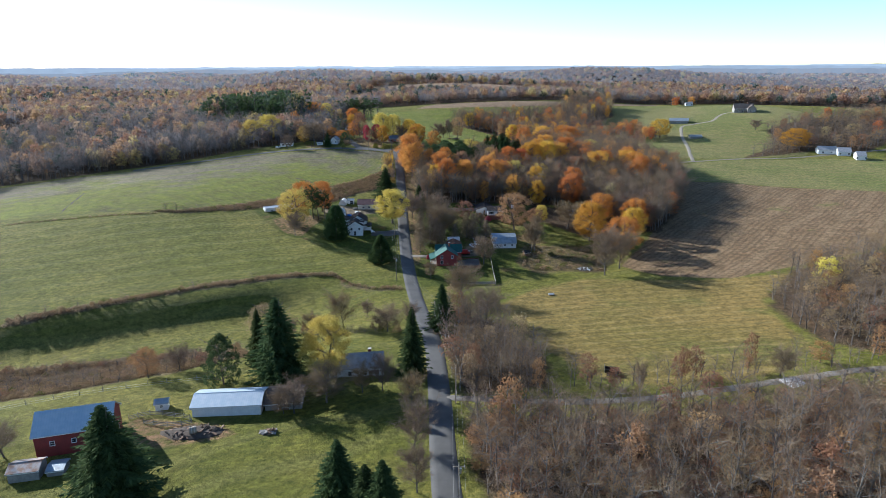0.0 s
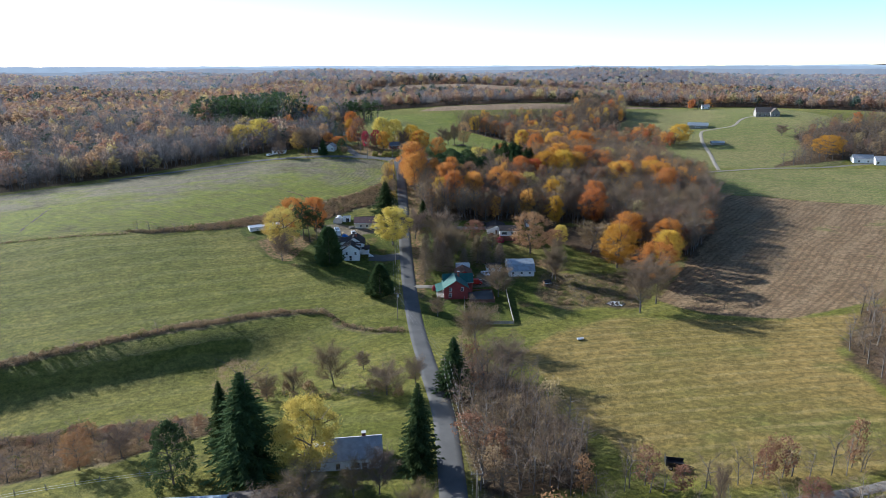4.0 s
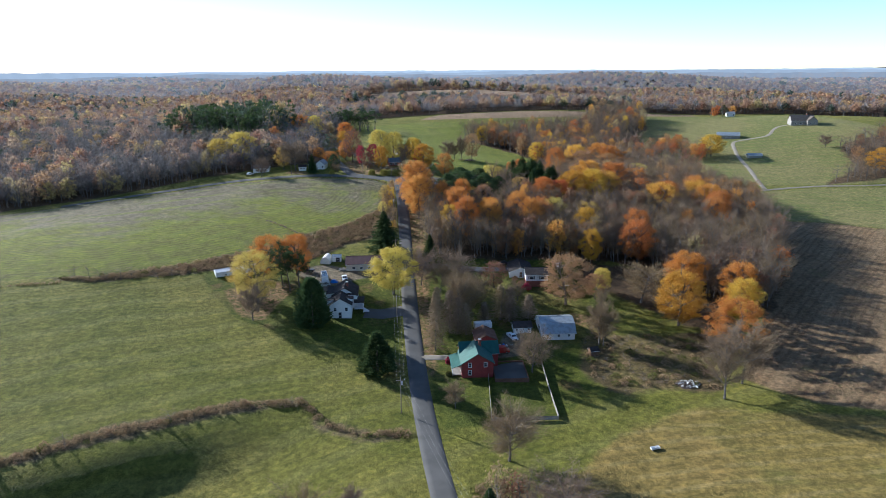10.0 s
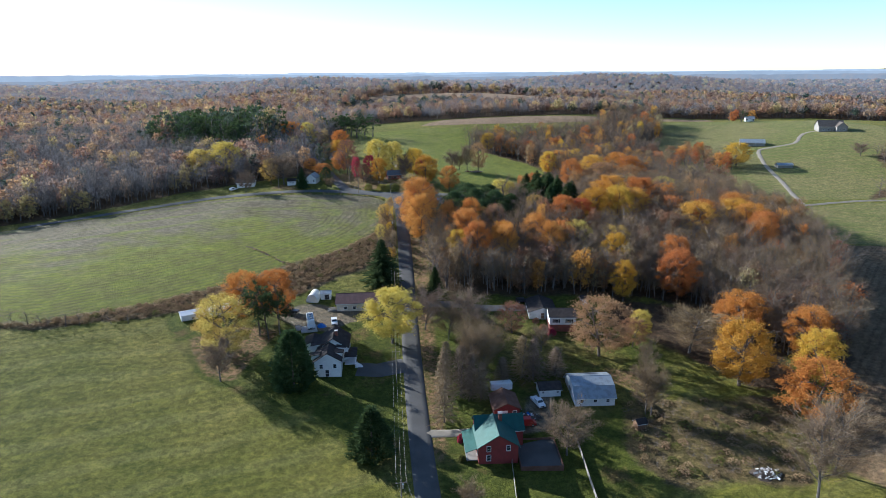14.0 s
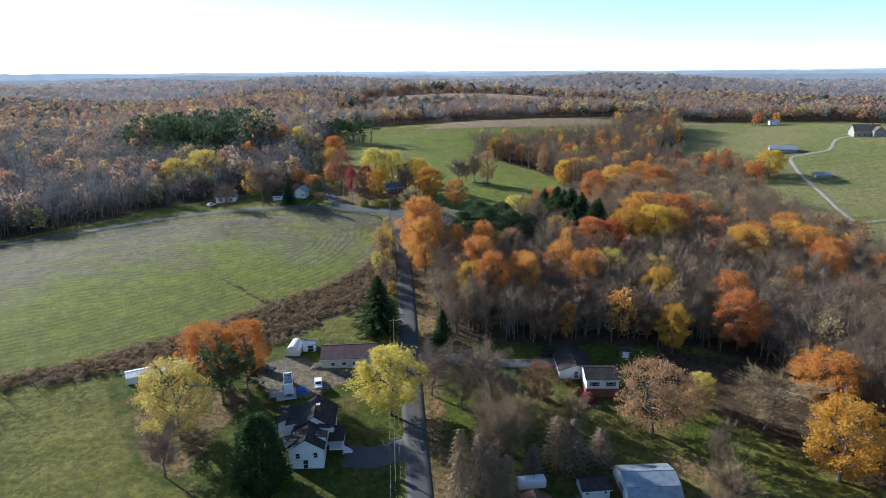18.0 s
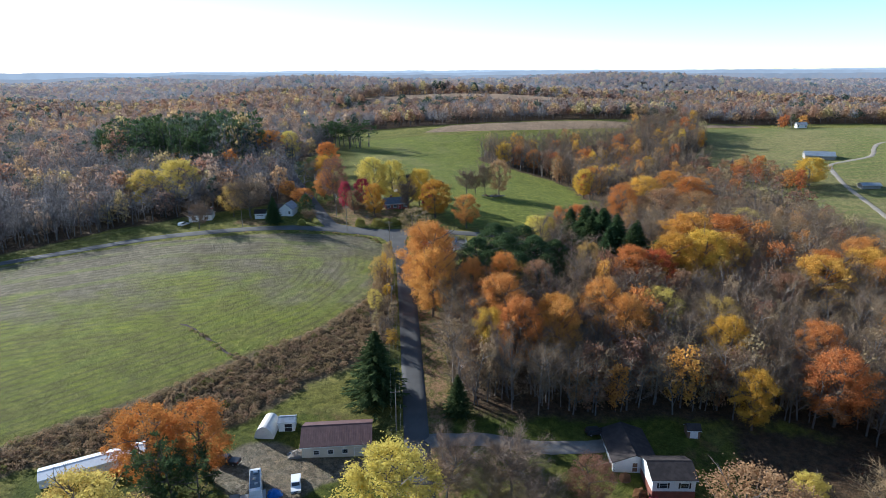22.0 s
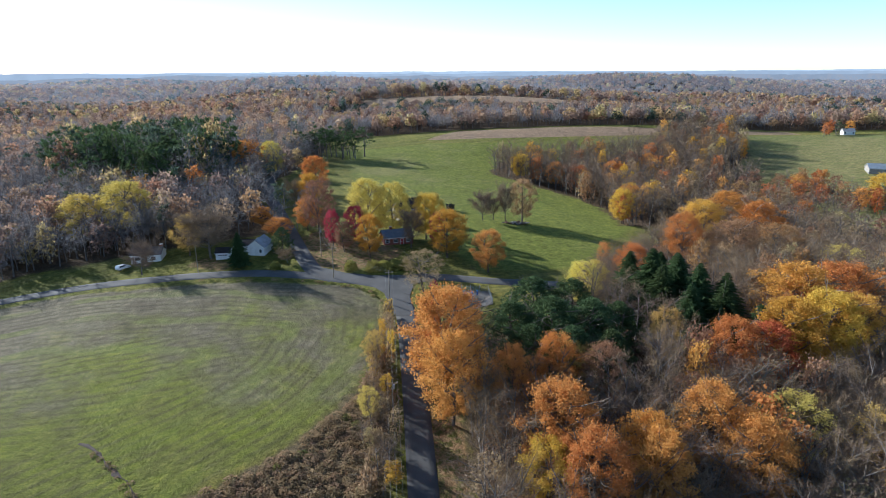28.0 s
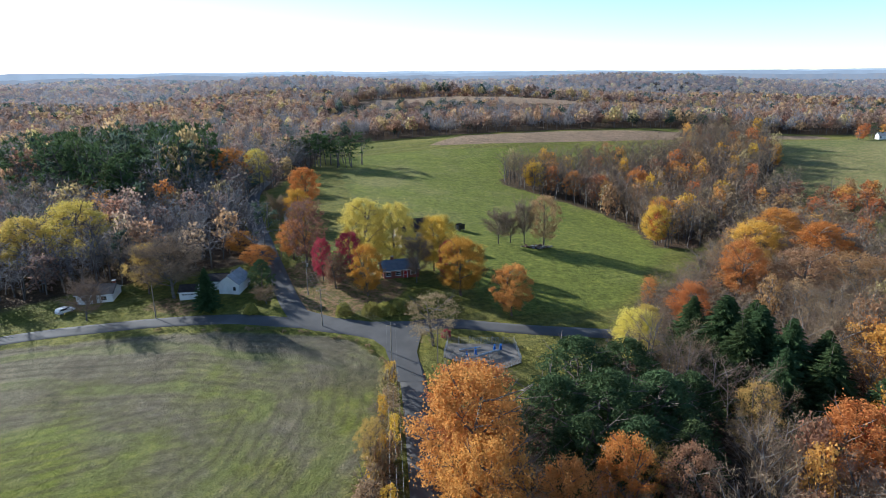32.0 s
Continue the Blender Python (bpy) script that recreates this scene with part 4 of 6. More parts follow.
TREES = {
    "spruce": [(-31, 151, 23, 10.5), (-38, 160, 17, 5.1), (-52, 100, 20, 11), (4, 151, 20, 5.8), (15, 188, 16, 6.6), (-4, 356, 18, 10), (-48, 478, 11.5, 4.8), (-11, 95, 14, 6.9), (-3, 88, 14, 6.5), (-6, 90, 12, 5.6), (15, 349.5, 10.5, 4.2), (73, 440, 20, 11), (77, 433, 21, 11.5), (80, 427, 21, 11), (83, 419, 20, 10), (75, 421, 18, 9), (69, 446, 17, 9), (80, 440, 19, 10), (72, 431, 19, 10), (78, 446, 17, 9), (87, 426, 19, 10), (88, 412, 17, 9)],
    "pine": [(-42, 321, 18, 10.2), (-39, 319, 19, 9.2), (-36, 322, 16, 9.3)],
    "gold_thin": [(-4, 414, 11, 4.6), (-5, 397, 8, 4), (-49, 309, 20, 14.9), (-54, 315, 16, 10.7), (-67, 490, 15, 9.5), (76, 380, 16, 11.5), (150, 467, 15, 15), (66, 414, 16, 7.5), (41, 402, 14, 7), (91, 374, 16, 11.5)],
    "pale": [(-42, 189, 15, 11.9), (10, 455, 14, 11.3)],
    "russet": [(-67, 156, 9, 5.5), (76, 129, 7, 5), (38, 321, 11, 8.8), (-25, 506, 22, 10.5), (-15, 488, 11, 6.5), (136, 480, 19, 16)],
    "yew": [(-6, 265, 13, 9.5)],
    "cedar": [(-27.8, 293, 17.5, 9.5)],
    "larch": [(12, 277, 20, 5.5), (13.6, 289, 16, 5.5), (17.5, 288.6, 15, 5.5), (20.2, 288, 13, 5), (23, 287, 11, 4.6), (36, 296.5, 13, 6), (30, 294, 8, 4.7), (39, 295, 13, 5.8), (46, 297, 9, 5.2)],
    "gold_green": [(-18.5, 149, 19, 12), (-0.8, 316.5, 19, 15), (-8, 506, 22, 11), (2, 506, 21, 11), (78, 315, 10, 6), (-63, 629, 20, 11), (17, 512, 16, 9), (-99, 521, 22, 17), (-112, 514, 20, 13), (56, 446, 14, 8.5), (62, 455, 11, 6)],
    "rust": [(62, 306, 20, 15), (74, 310, 10, 7.4), (57, 535, 20, 10.8), (119, 478, 20, 16), (45, 397, 17, 9), (118, 385, 18, 8.5)],
    "orange_gold": [(105.5, 269, 18, 15), (110, 311.5, 17, 13), (122.7, 297, 18, 12), (-34, 577, 19, 11), (-74, 620, 22, 15), (-48, 330, 18, 12.5), (-38, 332, 18, 11.5), (34, 396, 20, 8.2), (44, 372, 19, 10.5), (106, 425, 23, 16.5), (122, 430, 22, 17.5), (126, 514, 20, 15.7), (151, 541, 20, 17), (149, 513, 20, 17), (134, 394, 20, 15.7), (120, 575, 17, 12), (141, 402, 19, 13), (159, 394, 20, 15), (112, 412, 21, 13), (158, 405, 19, 15)],
    "red": [(-19, 493.5, 14, 5.2), (-11.6, 499, 14, 6.4), (17, 492, 14, 5.4)],
    "red_orange": [(76, 403, 19, 11), (85, 403, 18, 11), (165, 660, 16, 9)],
    "broadpine": [(-45, 148, 15, 8), (-36, 489.5, 9, 6.5), (37, 430, 16, 15), (29, 417, 16, 13), (38, 415, 18, 15.5), (47, 429, 16, 14.5), (48, 416, 17, 14.5), (31, 406, 16, 13), (40, 405, 16, 13), (49, 405, 15, 11), (56, 420, 14, 11)],
}
TREES_ORANGE = [(59, 378, 20, 12), (161, 412, 20, 13), (107, 425, 19, 11), (158, 381, 20, 13), (152, 373, 19, 11), (111, 318, 11, 11.7), (32, 470, 15, 9), (-48, 519, 8, 8.1), (-39, 504, 8, 9), (-30, 512, 13, 9), (12, 405, 26, 15), (12.5, 394, 22, 12), (102, 340, 20, 12.3), (13, 415, 20, 13), (24, 392, 20, 7.5), (62, 368, 20, 9.5), (76, 461, 15, 8.5), (104, 485, 20, 11.5), (30, 377, 22, 13), (32, 365, 22, 10.5), (106, 353, 20, 10), (44, 366, 20, 10), (100, 640, 16, 10), (112, 632, 16, 10), (135, 642, 17, 10)]
TREES_GOLD = [(96, 287, 20, 14), (117, 285, 17, 11), (20, 483, 17.5, 11.5), (-6, 482.5, 15.5, 7.5), (-33, 549, 15, 9), (14, 502, 18, 9.1), (252, 569, 18, 16.7), (336, 493, 18, 19.6), (26, 370, 16, 9), (93, 407, 22, 14), (104, 410, 22, 15), (85, 359, 19, 9.5), (82, 340, 16, 8), (108, 553, 17, 11), (124, 585, 16, 11), (82, 655, 16, 10)]
TREES_BARE = [(-24.5, 131, 10, 7), (-17.5, 136, 12, 9), (-82, 118, 9, 8), (-18, 197, 16, 9.2), (-3, 187, 11, 9.2), (-29, 196, 10, 5.6), (-36, 194, 10, 5.5), (5, 193, 10, 5.6), (-10, 206, 7, 4.5), (-60, 160, 9, 6.2), (-27, 131, 8, 5), (3, 113, 14, 7.2), (3, 98, 12, 5.8), (3, 130, 12, 6), (59, 131, 12, 2.8), (99, 137, 10, 6.5), (-9, 141, 9, 5.7), (-4, 142, 12, 5.7)]
TREES_BARE_NORTH = [(22.8, 299, 19, 10), (28, 305, 15, 9), (23, 325, 16, 11), (26, 315, 14, 9), (70, 290, 16, 5), (66, 276, 17, 8.5), (98, 250, 22, 13), (135, 324, 17, 13), (122, 308, 16, 11), (45, 310, 10, 6), (-40, 552, 14, 9), (21, 295, 21, 9), (25, 297, 15, 8), (17, 318, 14, 8), (23, 312, 13, 7), (31, 196, 15, 11.6), (25, 221, 17, 12.4), (-48, 296, 14, 8.2), (10, 324, 17, 11.9), (40, 263, 15, 10.3), (65, 277, 17, 7.2), (15, 245, 9, 5.8), (89, 243, 24, 13.6), (90, 305, 17, 16.4), (8, 492, 17, 8.3), (-59, 486, 21, 17.2), (-78, 476, 14, 8.9), (-33, 479, 6, 6), (40, 534, 15, 9), (50, 536, 20, 7.5), (45, 537, 13, 7.5), (101, 440, 20, 11.1), (340, 560, 12, 10)]


def plant_bush(leaf, label, x, y, h, w, seed):
    ob = empty("shrub", label, "shrub")
    wood, crown = bush_shape(seed, h, w, 1500, 0.3, True)
    part("stems", wood, "bark", ob)
    part("leaves", crown, "leaf_" + leaf, ob)
    ob.matrix_basis = pose(x, y, height(x, y))
    return ob


plant_bush("red", "round crimson shrub beside a white house", 50.2, 319.2, 2.4, 3.6, 1)
plant_bush("russet", "round brown shrub beside a white house", 48.6, 322.5, 1.8, 2.6, 2)
plant_bush("russet", "low brown shrub at the corner of a house", 47.2, 327, 1.6, 2.2, 3)
plant_bush("red", "low red shrub beside a porch", 15.6, 269.5, 1.8, 2.2, 4)
plant_bush("bush", "low green shrub at a house wall", 14.8, 262.5, 1.2, 1.8, 5)
for k, (x, y, h, w) in enumerate(((-12, 471.5, 3.4, 4.4), (-5, 471, 3.5, 5.2), (-1.5, 471.5, 3.3, 5.0), (2, 472.5, 3.2, 4.8), (6, 473, 3.0, 4.6), (-36, 474, 2.6, 3.4), (13.5, 459, 1.8, 2.4))):
    plant_bush("hedge" if k < 6 else "red", "yellow-green clipped shrub at the roadside" if k < 6 else "small red shrub at the road junction", x, y, h, w, 10 + k)
for kind, places in TREES.items():
    for q in places:
        plant(kind, *q)
for kind, places in (("orange", TREES_ORANGE), ("gold", TREES_GOLD), ("bare", TREES_BARE), ("bare", TREES_BARE_NORTH)):
    for q in places:
        plant(kind, *q)


# ---- woods ----
def stock_arrays(wood, crown, bark, leaf):
    """Arrays of one light tree shape, trunk and crown, for planting in masses."""
    v = np.array(wood.v + crown.v, np.float32)
    n = len(wood.v)
    faces = [tuple(f) for f in wood.f] + [tuple(i + n for i in f) for f in crown.f]
    sizes = np.array([len(f) for f in faces], np.int32)
    flat = np.array([i for f in faces for i in f], np.int32)
    mats = np.array([0] * len(wood.f) + [1] * len(crown.f), np.int32)
    return v, flat, sizes, mats


def woods(name, label, stock, places, mats, group=""):
    """Plants (kind, variant, x, y, h, w) places as one mass of trees; mats: material names, bark first."""
    rng = np.random.RandomState(len(places) + 5)
    V, F, S, M, T = [], [], [], [], []
    base = 0
    px, py = np.array([p[2] for p in places]), np.array([p[3] for p in places])
    pz = heights(px, py)
    for (kind, var, x, y, h, w), z in zip(places, pz):
        (v, flat, sizes, mi), nh, nw = stock[kind][var % len(stock[kind])]
        a = rng.uniform(0, 6.283)
        c, s = math.cos(a) * w / nw, math.sin(a) * w / nw
        q = np.empty_like(v)
        q[:, 0] = v[:, 0] * c - v[:, 1] * s + x
        q[:, 1] = v[:, 0] * s + v[:, 1] * c + y
        q[:, 2] = v[:, 2] * (h / nh) + z - 0.2
        V.append(q)
        F.append(flat + base)
        S.append(sizes)
        M.append(np.where(mi == 0, 0, mats.index("mass_" + kind)).astype(np.int32))
        T.append(np.full(len(v), rng.random(), np.float32))
        base += len(v)
    m = raw_mesh(name, np.concatenate(V), np.concatenate(F), np.concatenate(S))
    m.polygons.foreach_set("material_index", np.concatenate(M))
    m.attributes.new("tint", "FLOAT", "POINT").data.foreach_set("value", np.concatenate(T))
    for nm in mats:
        m.materials.append(MATS[nm])
    m.update()
    return tagged(new(name, m), label, "woods", group, "stuff")


def scatter(poly, spacing, seed, mixture, hs, ws, keep_off=()):
    """Places on a jittered grid inside an outline, with kinds drawn from a mixture of (kind, share)."""
    rng = random.Random(seed)
    p = np.array(poly)
    out = []
    kinds, shares = zip(*mixture)
    y = p[:, 1].min()
    row = 0
    cand = []
    while y < p[:, 1].max():
        x = p[:, 0].min() + (row % 2) * spacing / 2
        while x < p[:, 0].max():
            cand.append((x + rng.uniform(-0.42, 0.42) * spacing, y + rng.uniform(-0.42, 0.42) * spacing))
            x += spacing
        y += spacing * 0.9
        row += 1
    ca = np.array(cand)
    ok = inside(poly, ca[:, 0], ca[:, 1]) > 0.8
    for bx, by, br in keep_off:
        ok &= np.hypot(ca[:, 0] - bx, ca[:, 1] - by) > br
    for i, (x, y) in enumerate(ca[ok]):
        k = rng.choices(kinds, shares)[0]
        out.append((k, rng.randrange(9), x, y, rng.uniform(*hs), rng.uniform(*ws)))
    return out


def light_stock(detail, thick=0.1):
    """Light tree shapes for masses; detail scales the number of twigs and leaves."""
    st = {}
    st["twig"] = [(stock_arrays(*bare_tree(40 + i, int(360 * detail), 7, 16.0, 9.0, 3, 3, thick / detail ** 0.5), "", ""), 16.0, 8.0) for i in range(5)]
    for k in ("orange", "gold", "rust", "russet", "gold_green", "pale", "orange_gold", "red_orange"):
        n = {"pale": 300, "russet": 420, "rust": 460}.get(k, 560)
        st[k] = [(stock_arrays(*leafy_tree(60 + i + len(k), int(n * max(detail, 0.8)), 4, 16.0, 9.0, 0.85 / max(detail, 0.8) ** 0.5, 1, 22, 3), "", ""), 16.0, 9.0) for i in range(2)]
    st["pine"] = [(stock_arrays(*pine_tree(80 + i, 17.0, 8.0, 0.3, int(34 * detail) + 8, 10, 1.5, 3), "", ""), 17.0, 8.0) for i in range(2)]
    st["spruce"] = [(stock_arrays(*spruce_tree(90 + i, 17.0, 7.0, 14, 7, max(3, int(5 * detail))), "", ""), 17.0, 7.0) for i in range(2)]
    return st


ALL_MATS = ["bark_grey"] + ["mass_" + k for k in ("twig", "orange", "gold", "rust", "russet", "gold_green", "pale", "orange_gold", "red_orange", "pine", "spruce", "weed", "bush", "far_twig", "far_orange", "far_gold", "far_russet", "far_pine")]
near_stock = light_stock(1.45, 0.066)
fine_stock = light_stock(1.75, 0.074)
TAKEN = [(x, y, 0.36 * w) for ps in list(TREES.values()) + [TREES_ORANGE, TREES_GOLD, TREES_BARE, TREES_BARE_NORTH] for x, y, h, w in ps]
TAKEN += [(x - 0.1 * w, y - 0.45 * w, 0.4 * w) for x, y, r in TAKEN for w in (r / 0.36,) if y > 350 and w > 8]
TAKEN += [(x, y - 2, 0.75 * w) for k in ("broadpine", "spruce") for x, y, h, w in TREES[k]]
TAKEN += [(x, y - 8, 0.6 * w) for k in ("broadpine", "spruce") for x, y, h, w in TREES[k] if y > 390]
hill = scatter(WOOD_HILL, 3.95, 1, [("twig", 91), ("russet", 2.5), ("rust", 2), ("pale", 2), ("orange", 1.6)], (12, 18), (5.5, 9), TAKEN)
hill = [(k, v, x, y, h * (0.5 if y > 438 and x < 100 else 0.75 if y > 470 else 1.0), w * (0.7 if y > 438 and x < 100 else 1.0)) for k, v, x, y, h, w in hill]
hill += scatter([(13, 353), (36, 348), (62, 347), (90, 342), (106, 334), (114, 317), (118, 298), (134, 293), (152, 320), (166, 350), (100, 372), (60, 380), (14, 380)], 4.6, 15, [("twig", 88), ("russet", 8), ("rust", 4)], (7, 14), (4.5, 7), TAKEN)
woods("woodland", "hillside wood of bare and autumn-coloured trees", fine_stock, hill, ALL_MATS)
south = scatter(BRUSH_SOUTH, 4.0, 2, [("twig", 95), ("russet", 4), ("rust", 1)], (7, 13), (4.5, 7.5))
south += scatter(BRUSH_SOUTH, 4.2, 22, [("russet", 70), ("twig", 30)], (2.5, 5.5), (3.5, 5.5))
south += scatter(BRUSH_ROAD, 3.6, 3, [("twig", 88), ("russet", 8), ("pale", 4)], (6, 12), (4, 7), TAKEN)
south += scatter([(18, 139), (60, 136), (126, 139), (140, 146), (100, 143), (60, 141), (20, 144)], 3.3, 14, [("twig", 92), ("russet", 8)], (5, 12), (3, 5.5), TAKEN)
woods("thicket", "thicket of bare young trees and brown brush", near_stock, south, ALL_MATS)
east = scatter(BRUSH_EAST, 5.4, 4, [("twig", 84), ("russet", 6), ("pale", 6), ("gold_green", 4)], (7, 13), (5, 8))
woods("thicket", "bare grey thicket beyond a stubble field", near_stock, east, ALL_MATS)
mid_stock = light_stock(0.5)
west_stock = light_stock(0.36)
# same shapes again, to be drawn in the haze-paled far_ leaf colours
for nm in ("twig", "orange", "gold", "russet", "pine"):
    west_stock["far_" + nm] = west_stock[nm]
dell = scatter(WOOD_DELL, 5.2, 5, [("twig", 88), ("pale", 3), ("russet", 3), ("gold", 3), ("orange", 3)], (12, 19), (6, 9))
dell += scatter(WOOD_LINK, 5.2, 6, [("twig", 88), ("pale", 5), ("russet", 4), ("orange", 3)], (9, 16), (6, 9), TAKEN)
dell += scatter(WOOD_EAST, 6.5, 7, [("twig", 88), ("russet", 7), ("pale", 4), ("orange", 1)], (7, 13), (6, 9))
woods("woodland", "grey leafless wood along a pasture ravine", mid_stock, dell, ALL_MATS)
# mostly far_ kinds here, so haze is painted into these leaf colours
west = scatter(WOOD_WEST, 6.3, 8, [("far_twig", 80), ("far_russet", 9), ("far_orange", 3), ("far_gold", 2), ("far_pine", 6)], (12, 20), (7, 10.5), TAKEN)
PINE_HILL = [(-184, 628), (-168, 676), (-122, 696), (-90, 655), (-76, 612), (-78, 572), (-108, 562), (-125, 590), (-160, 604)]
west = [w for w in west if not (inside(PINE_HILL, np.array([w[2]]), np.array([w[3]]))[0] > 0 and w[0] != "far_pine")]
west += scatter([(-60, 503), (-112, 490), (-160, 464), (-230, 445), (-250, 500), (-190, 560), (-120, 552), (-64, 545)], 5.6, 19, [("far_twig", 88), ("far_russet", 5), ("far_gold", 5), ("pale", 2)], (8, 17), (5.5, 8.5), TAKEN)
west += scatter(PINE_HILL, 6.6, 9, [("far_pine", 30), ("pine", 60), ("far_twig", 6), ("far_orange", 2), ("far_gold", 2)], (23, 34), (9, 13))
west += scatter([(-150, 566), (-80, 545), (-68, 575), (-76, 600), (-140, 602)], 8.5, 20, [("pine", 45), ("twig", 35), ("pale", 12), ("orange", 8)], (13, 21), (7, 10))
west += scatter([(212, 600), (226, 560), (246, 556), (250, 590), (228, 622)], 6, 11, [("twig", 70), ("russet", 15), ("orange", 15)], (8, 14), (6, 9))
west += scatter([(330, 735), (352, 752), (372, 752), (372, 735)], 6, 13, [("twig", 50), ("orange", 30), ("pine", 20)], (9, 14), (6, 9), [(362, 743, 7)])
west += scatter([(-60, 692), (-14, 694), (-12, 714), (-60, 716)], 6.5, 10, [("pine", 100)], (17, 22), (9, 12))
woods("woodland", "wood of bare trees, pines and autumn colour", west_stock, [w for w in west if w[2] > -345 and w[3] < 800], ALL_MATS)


weed_stock = {
    "weed": [(stock_arrays(*bush_shape(300 + i, 1.6, 2.2, 120, 0.27, True), "", ""), 1.6, 2.2) for i in range(3)],
    "twig": near_stock["twig"], "russet": near_stock["russet"], "gold": near_stock["gold"],
    "pale": near_stock["pale"],
    "bush": [(stock_arrays(*bush_shape(320 + i, 1.6, 2.2, 120, 0.27, True), "", ""), 1.6, 2.2) for i in range(3)],
}
weeds = []
for k, p in enumerate((SCRUB_WEST, SCRUB_SOUTH)):
    weeds += scatter(p, 1.7, 30 + k, [("weed", 97), ("bush", 3)], (0.7, 1.7), (1.6, 3.0))
weeds += scatter(SCRUB_SOUTH, 4.2, 33, [("twig", 85), ("russet", 15)], (2, 4.5), (2.5, 4.5))
weeds += scatter(SCRUB_BARN, 3.4, 34, [("weed", 36), ("bush", 24), ("twig", 40)], (0.6, 1.9), (1.8, 3.6))
weeds += scatter(HEDGE_BANK, 1.5, 35, [("weed", 92), ("bush", 8)], (0.7, 1.8), (1.4, 2.6))
weeds += scatter(HEDGE_BANK, 9, 36, [("twig", 85), ("gold", 15)], (2.5, 5), (2, 4))
weeds += scatter([(-125, 324), (-100, 321), (-80, 328), (-80, 333), (-104, 327), (-125, 330)], 4.5, 37, [("twig", 100)], (3, 7), (3, 5))
weeds += scatter([(-48, 200), (-28, 190), (-6, 184), (3, 186), (3, 193), (-14, 196), (-30, 204), (-46, 208)], 3.2, 38, [("weed", 60), ("bush", 12), ("twig", 28)], (0.8, 3.0), (1.6, 3.4))
weeds += scatter([(14, 205), (30, 206), (36, 218), (24, 214), (12, 212)], 2.6, 39, [("weed", 90), ("bush", 10)], (0.6, 1.5), (1.6, 3.0))
weeds += scatter([(-7, 374), (1.6, 374), (1.6, 441), (-3, 441), (-6, 410)], 2.3, 40, [("weed", 14), ("twig", 52), ("pale", 24), ("gold", 10)], (2.5, 8), (2.2, 4.5))
weeds += scatter([(-1, 440), (1.5, 442), (-1.5, 452), (-8, 459), (-20, 464), (-34, 466.5), (-60, 468.5), (-60, 466.5), (-34, 464), (-20, 461), (-9, 456), (-4, 450)], 1.5, 41, [("bush", 50), ("weed", 50)], (0.4, 1.1), (1.0, 2.0))
weeds += scatter([(-190, 306.5), (-166, 310.5), (-142, 316.5), (-115, 320.5), (-125, 324), (-125, 328), (-115, 323.5), (-142, 319.5), (-166, 313.5), (-190, 309.5)], 1.6, 42, [("weed", 80), ("bush", 20)], (0.5, 1.2), (1.4, 2.4))
weeds += scatter([(-60, 391), (-52, 384), (-45, 376), (-38, 371), (-36, 374), (-44, 380), (-50, 387), (-59, 394)], 1.7, 43, [("weed", 100)], (0.3, 0.8), (0.9, 1.8))
woods("scrub_patch", "brown dead weeds and low scrub along field edges", weed_stock, weeds, ALL_MATS)


def far_tree(seed, lobes, per, size, bare=False):
    """A far crown, 9 m across and 15 m high: rounded lobes of leaf sprays, or bare upright twigs."""
    rng = random.Random(seed)
    wood, crown = Shape(), Shape(True)
    wood.tube([Vector((0, 0, -0.5)), Vector((0, 0, 8))], [0.22, 0.1], 3)
    for i in range(lobes):
        a = i * 2.4 + rng.uniform(-0.4, 0.4)
        q = 0.0 if i == 0 else 2.4
        c = Vector((math.cos(a) * q, math.sin(a) * q, 11.2 if i == 0 else rng.uniform(6.0, 9.8)))
        for k in range(per):
            z = 1 - 1.8 * (k + 0.5) / per
            t = k * 2.4 + rng.uniform(-0.3, 0.3)
            f = math.sqrt(1 - z * z)
            out = Vector((f * math.cos(t), f * math.sin(t), z))
            p = c + out * rng.uniform(1.7, 2.9)
            if bare:
                d = out * 0.45 + Vector((rng.gauss(0, 0.25), rng.gauss(0, 0.25), 1.0))
                crown.sliver(p - d, d * rng.uniform(1.4, 2.6), size * 0.34, rng)
            else:
                # sprays lie round the lobe, so that it is lit as a rounded form
                u = out.cross(Vector((rng.gauss(0, 1), rng.gauss(0, 1), rng.gauss(0, 1)))).normalized()
                w = (out.cross(u) + out * rng.uniform(-0.5, 0.5)) * size
                n = len(crown.v)
                crown.v += [tuple(p - u * size * 0.6 - w * 0.45), tuple(p + u * size * 0.6 - w * 0.45), tuple(p + w * 0.6)]
                crown.f.append((n, n + 1, n + 2))
    return wood, crown


FAR_KINDS = ("far_twig", "far_orange", "far_gold", "far_russet", "far_pine")


def far_kind(seed, k, near):
    return far_tree(seed, 5 if near else 3, 17 if near else 13, 1.5 if near else 2.2, k == "far_twig")


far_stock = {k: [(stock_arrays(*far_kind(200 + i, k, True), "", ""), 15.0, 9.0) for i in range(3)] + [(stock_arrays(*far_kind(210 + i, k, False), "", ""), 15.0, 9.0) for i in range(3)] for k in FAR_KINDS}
# the same crowns, for leaf materials with haze put into their emission
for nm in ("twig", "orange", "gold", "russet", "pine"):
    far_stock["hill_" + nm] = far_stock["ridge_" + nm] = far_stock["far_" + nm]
rng = random.Random(12)
FAR_FIELDS = [CORN_NORTH, CORN_FAR, PASTURE_EAST, PASTURE, PALE_EAST, [(420, 420), (520, 460), (700, 700), (480, 760)]]


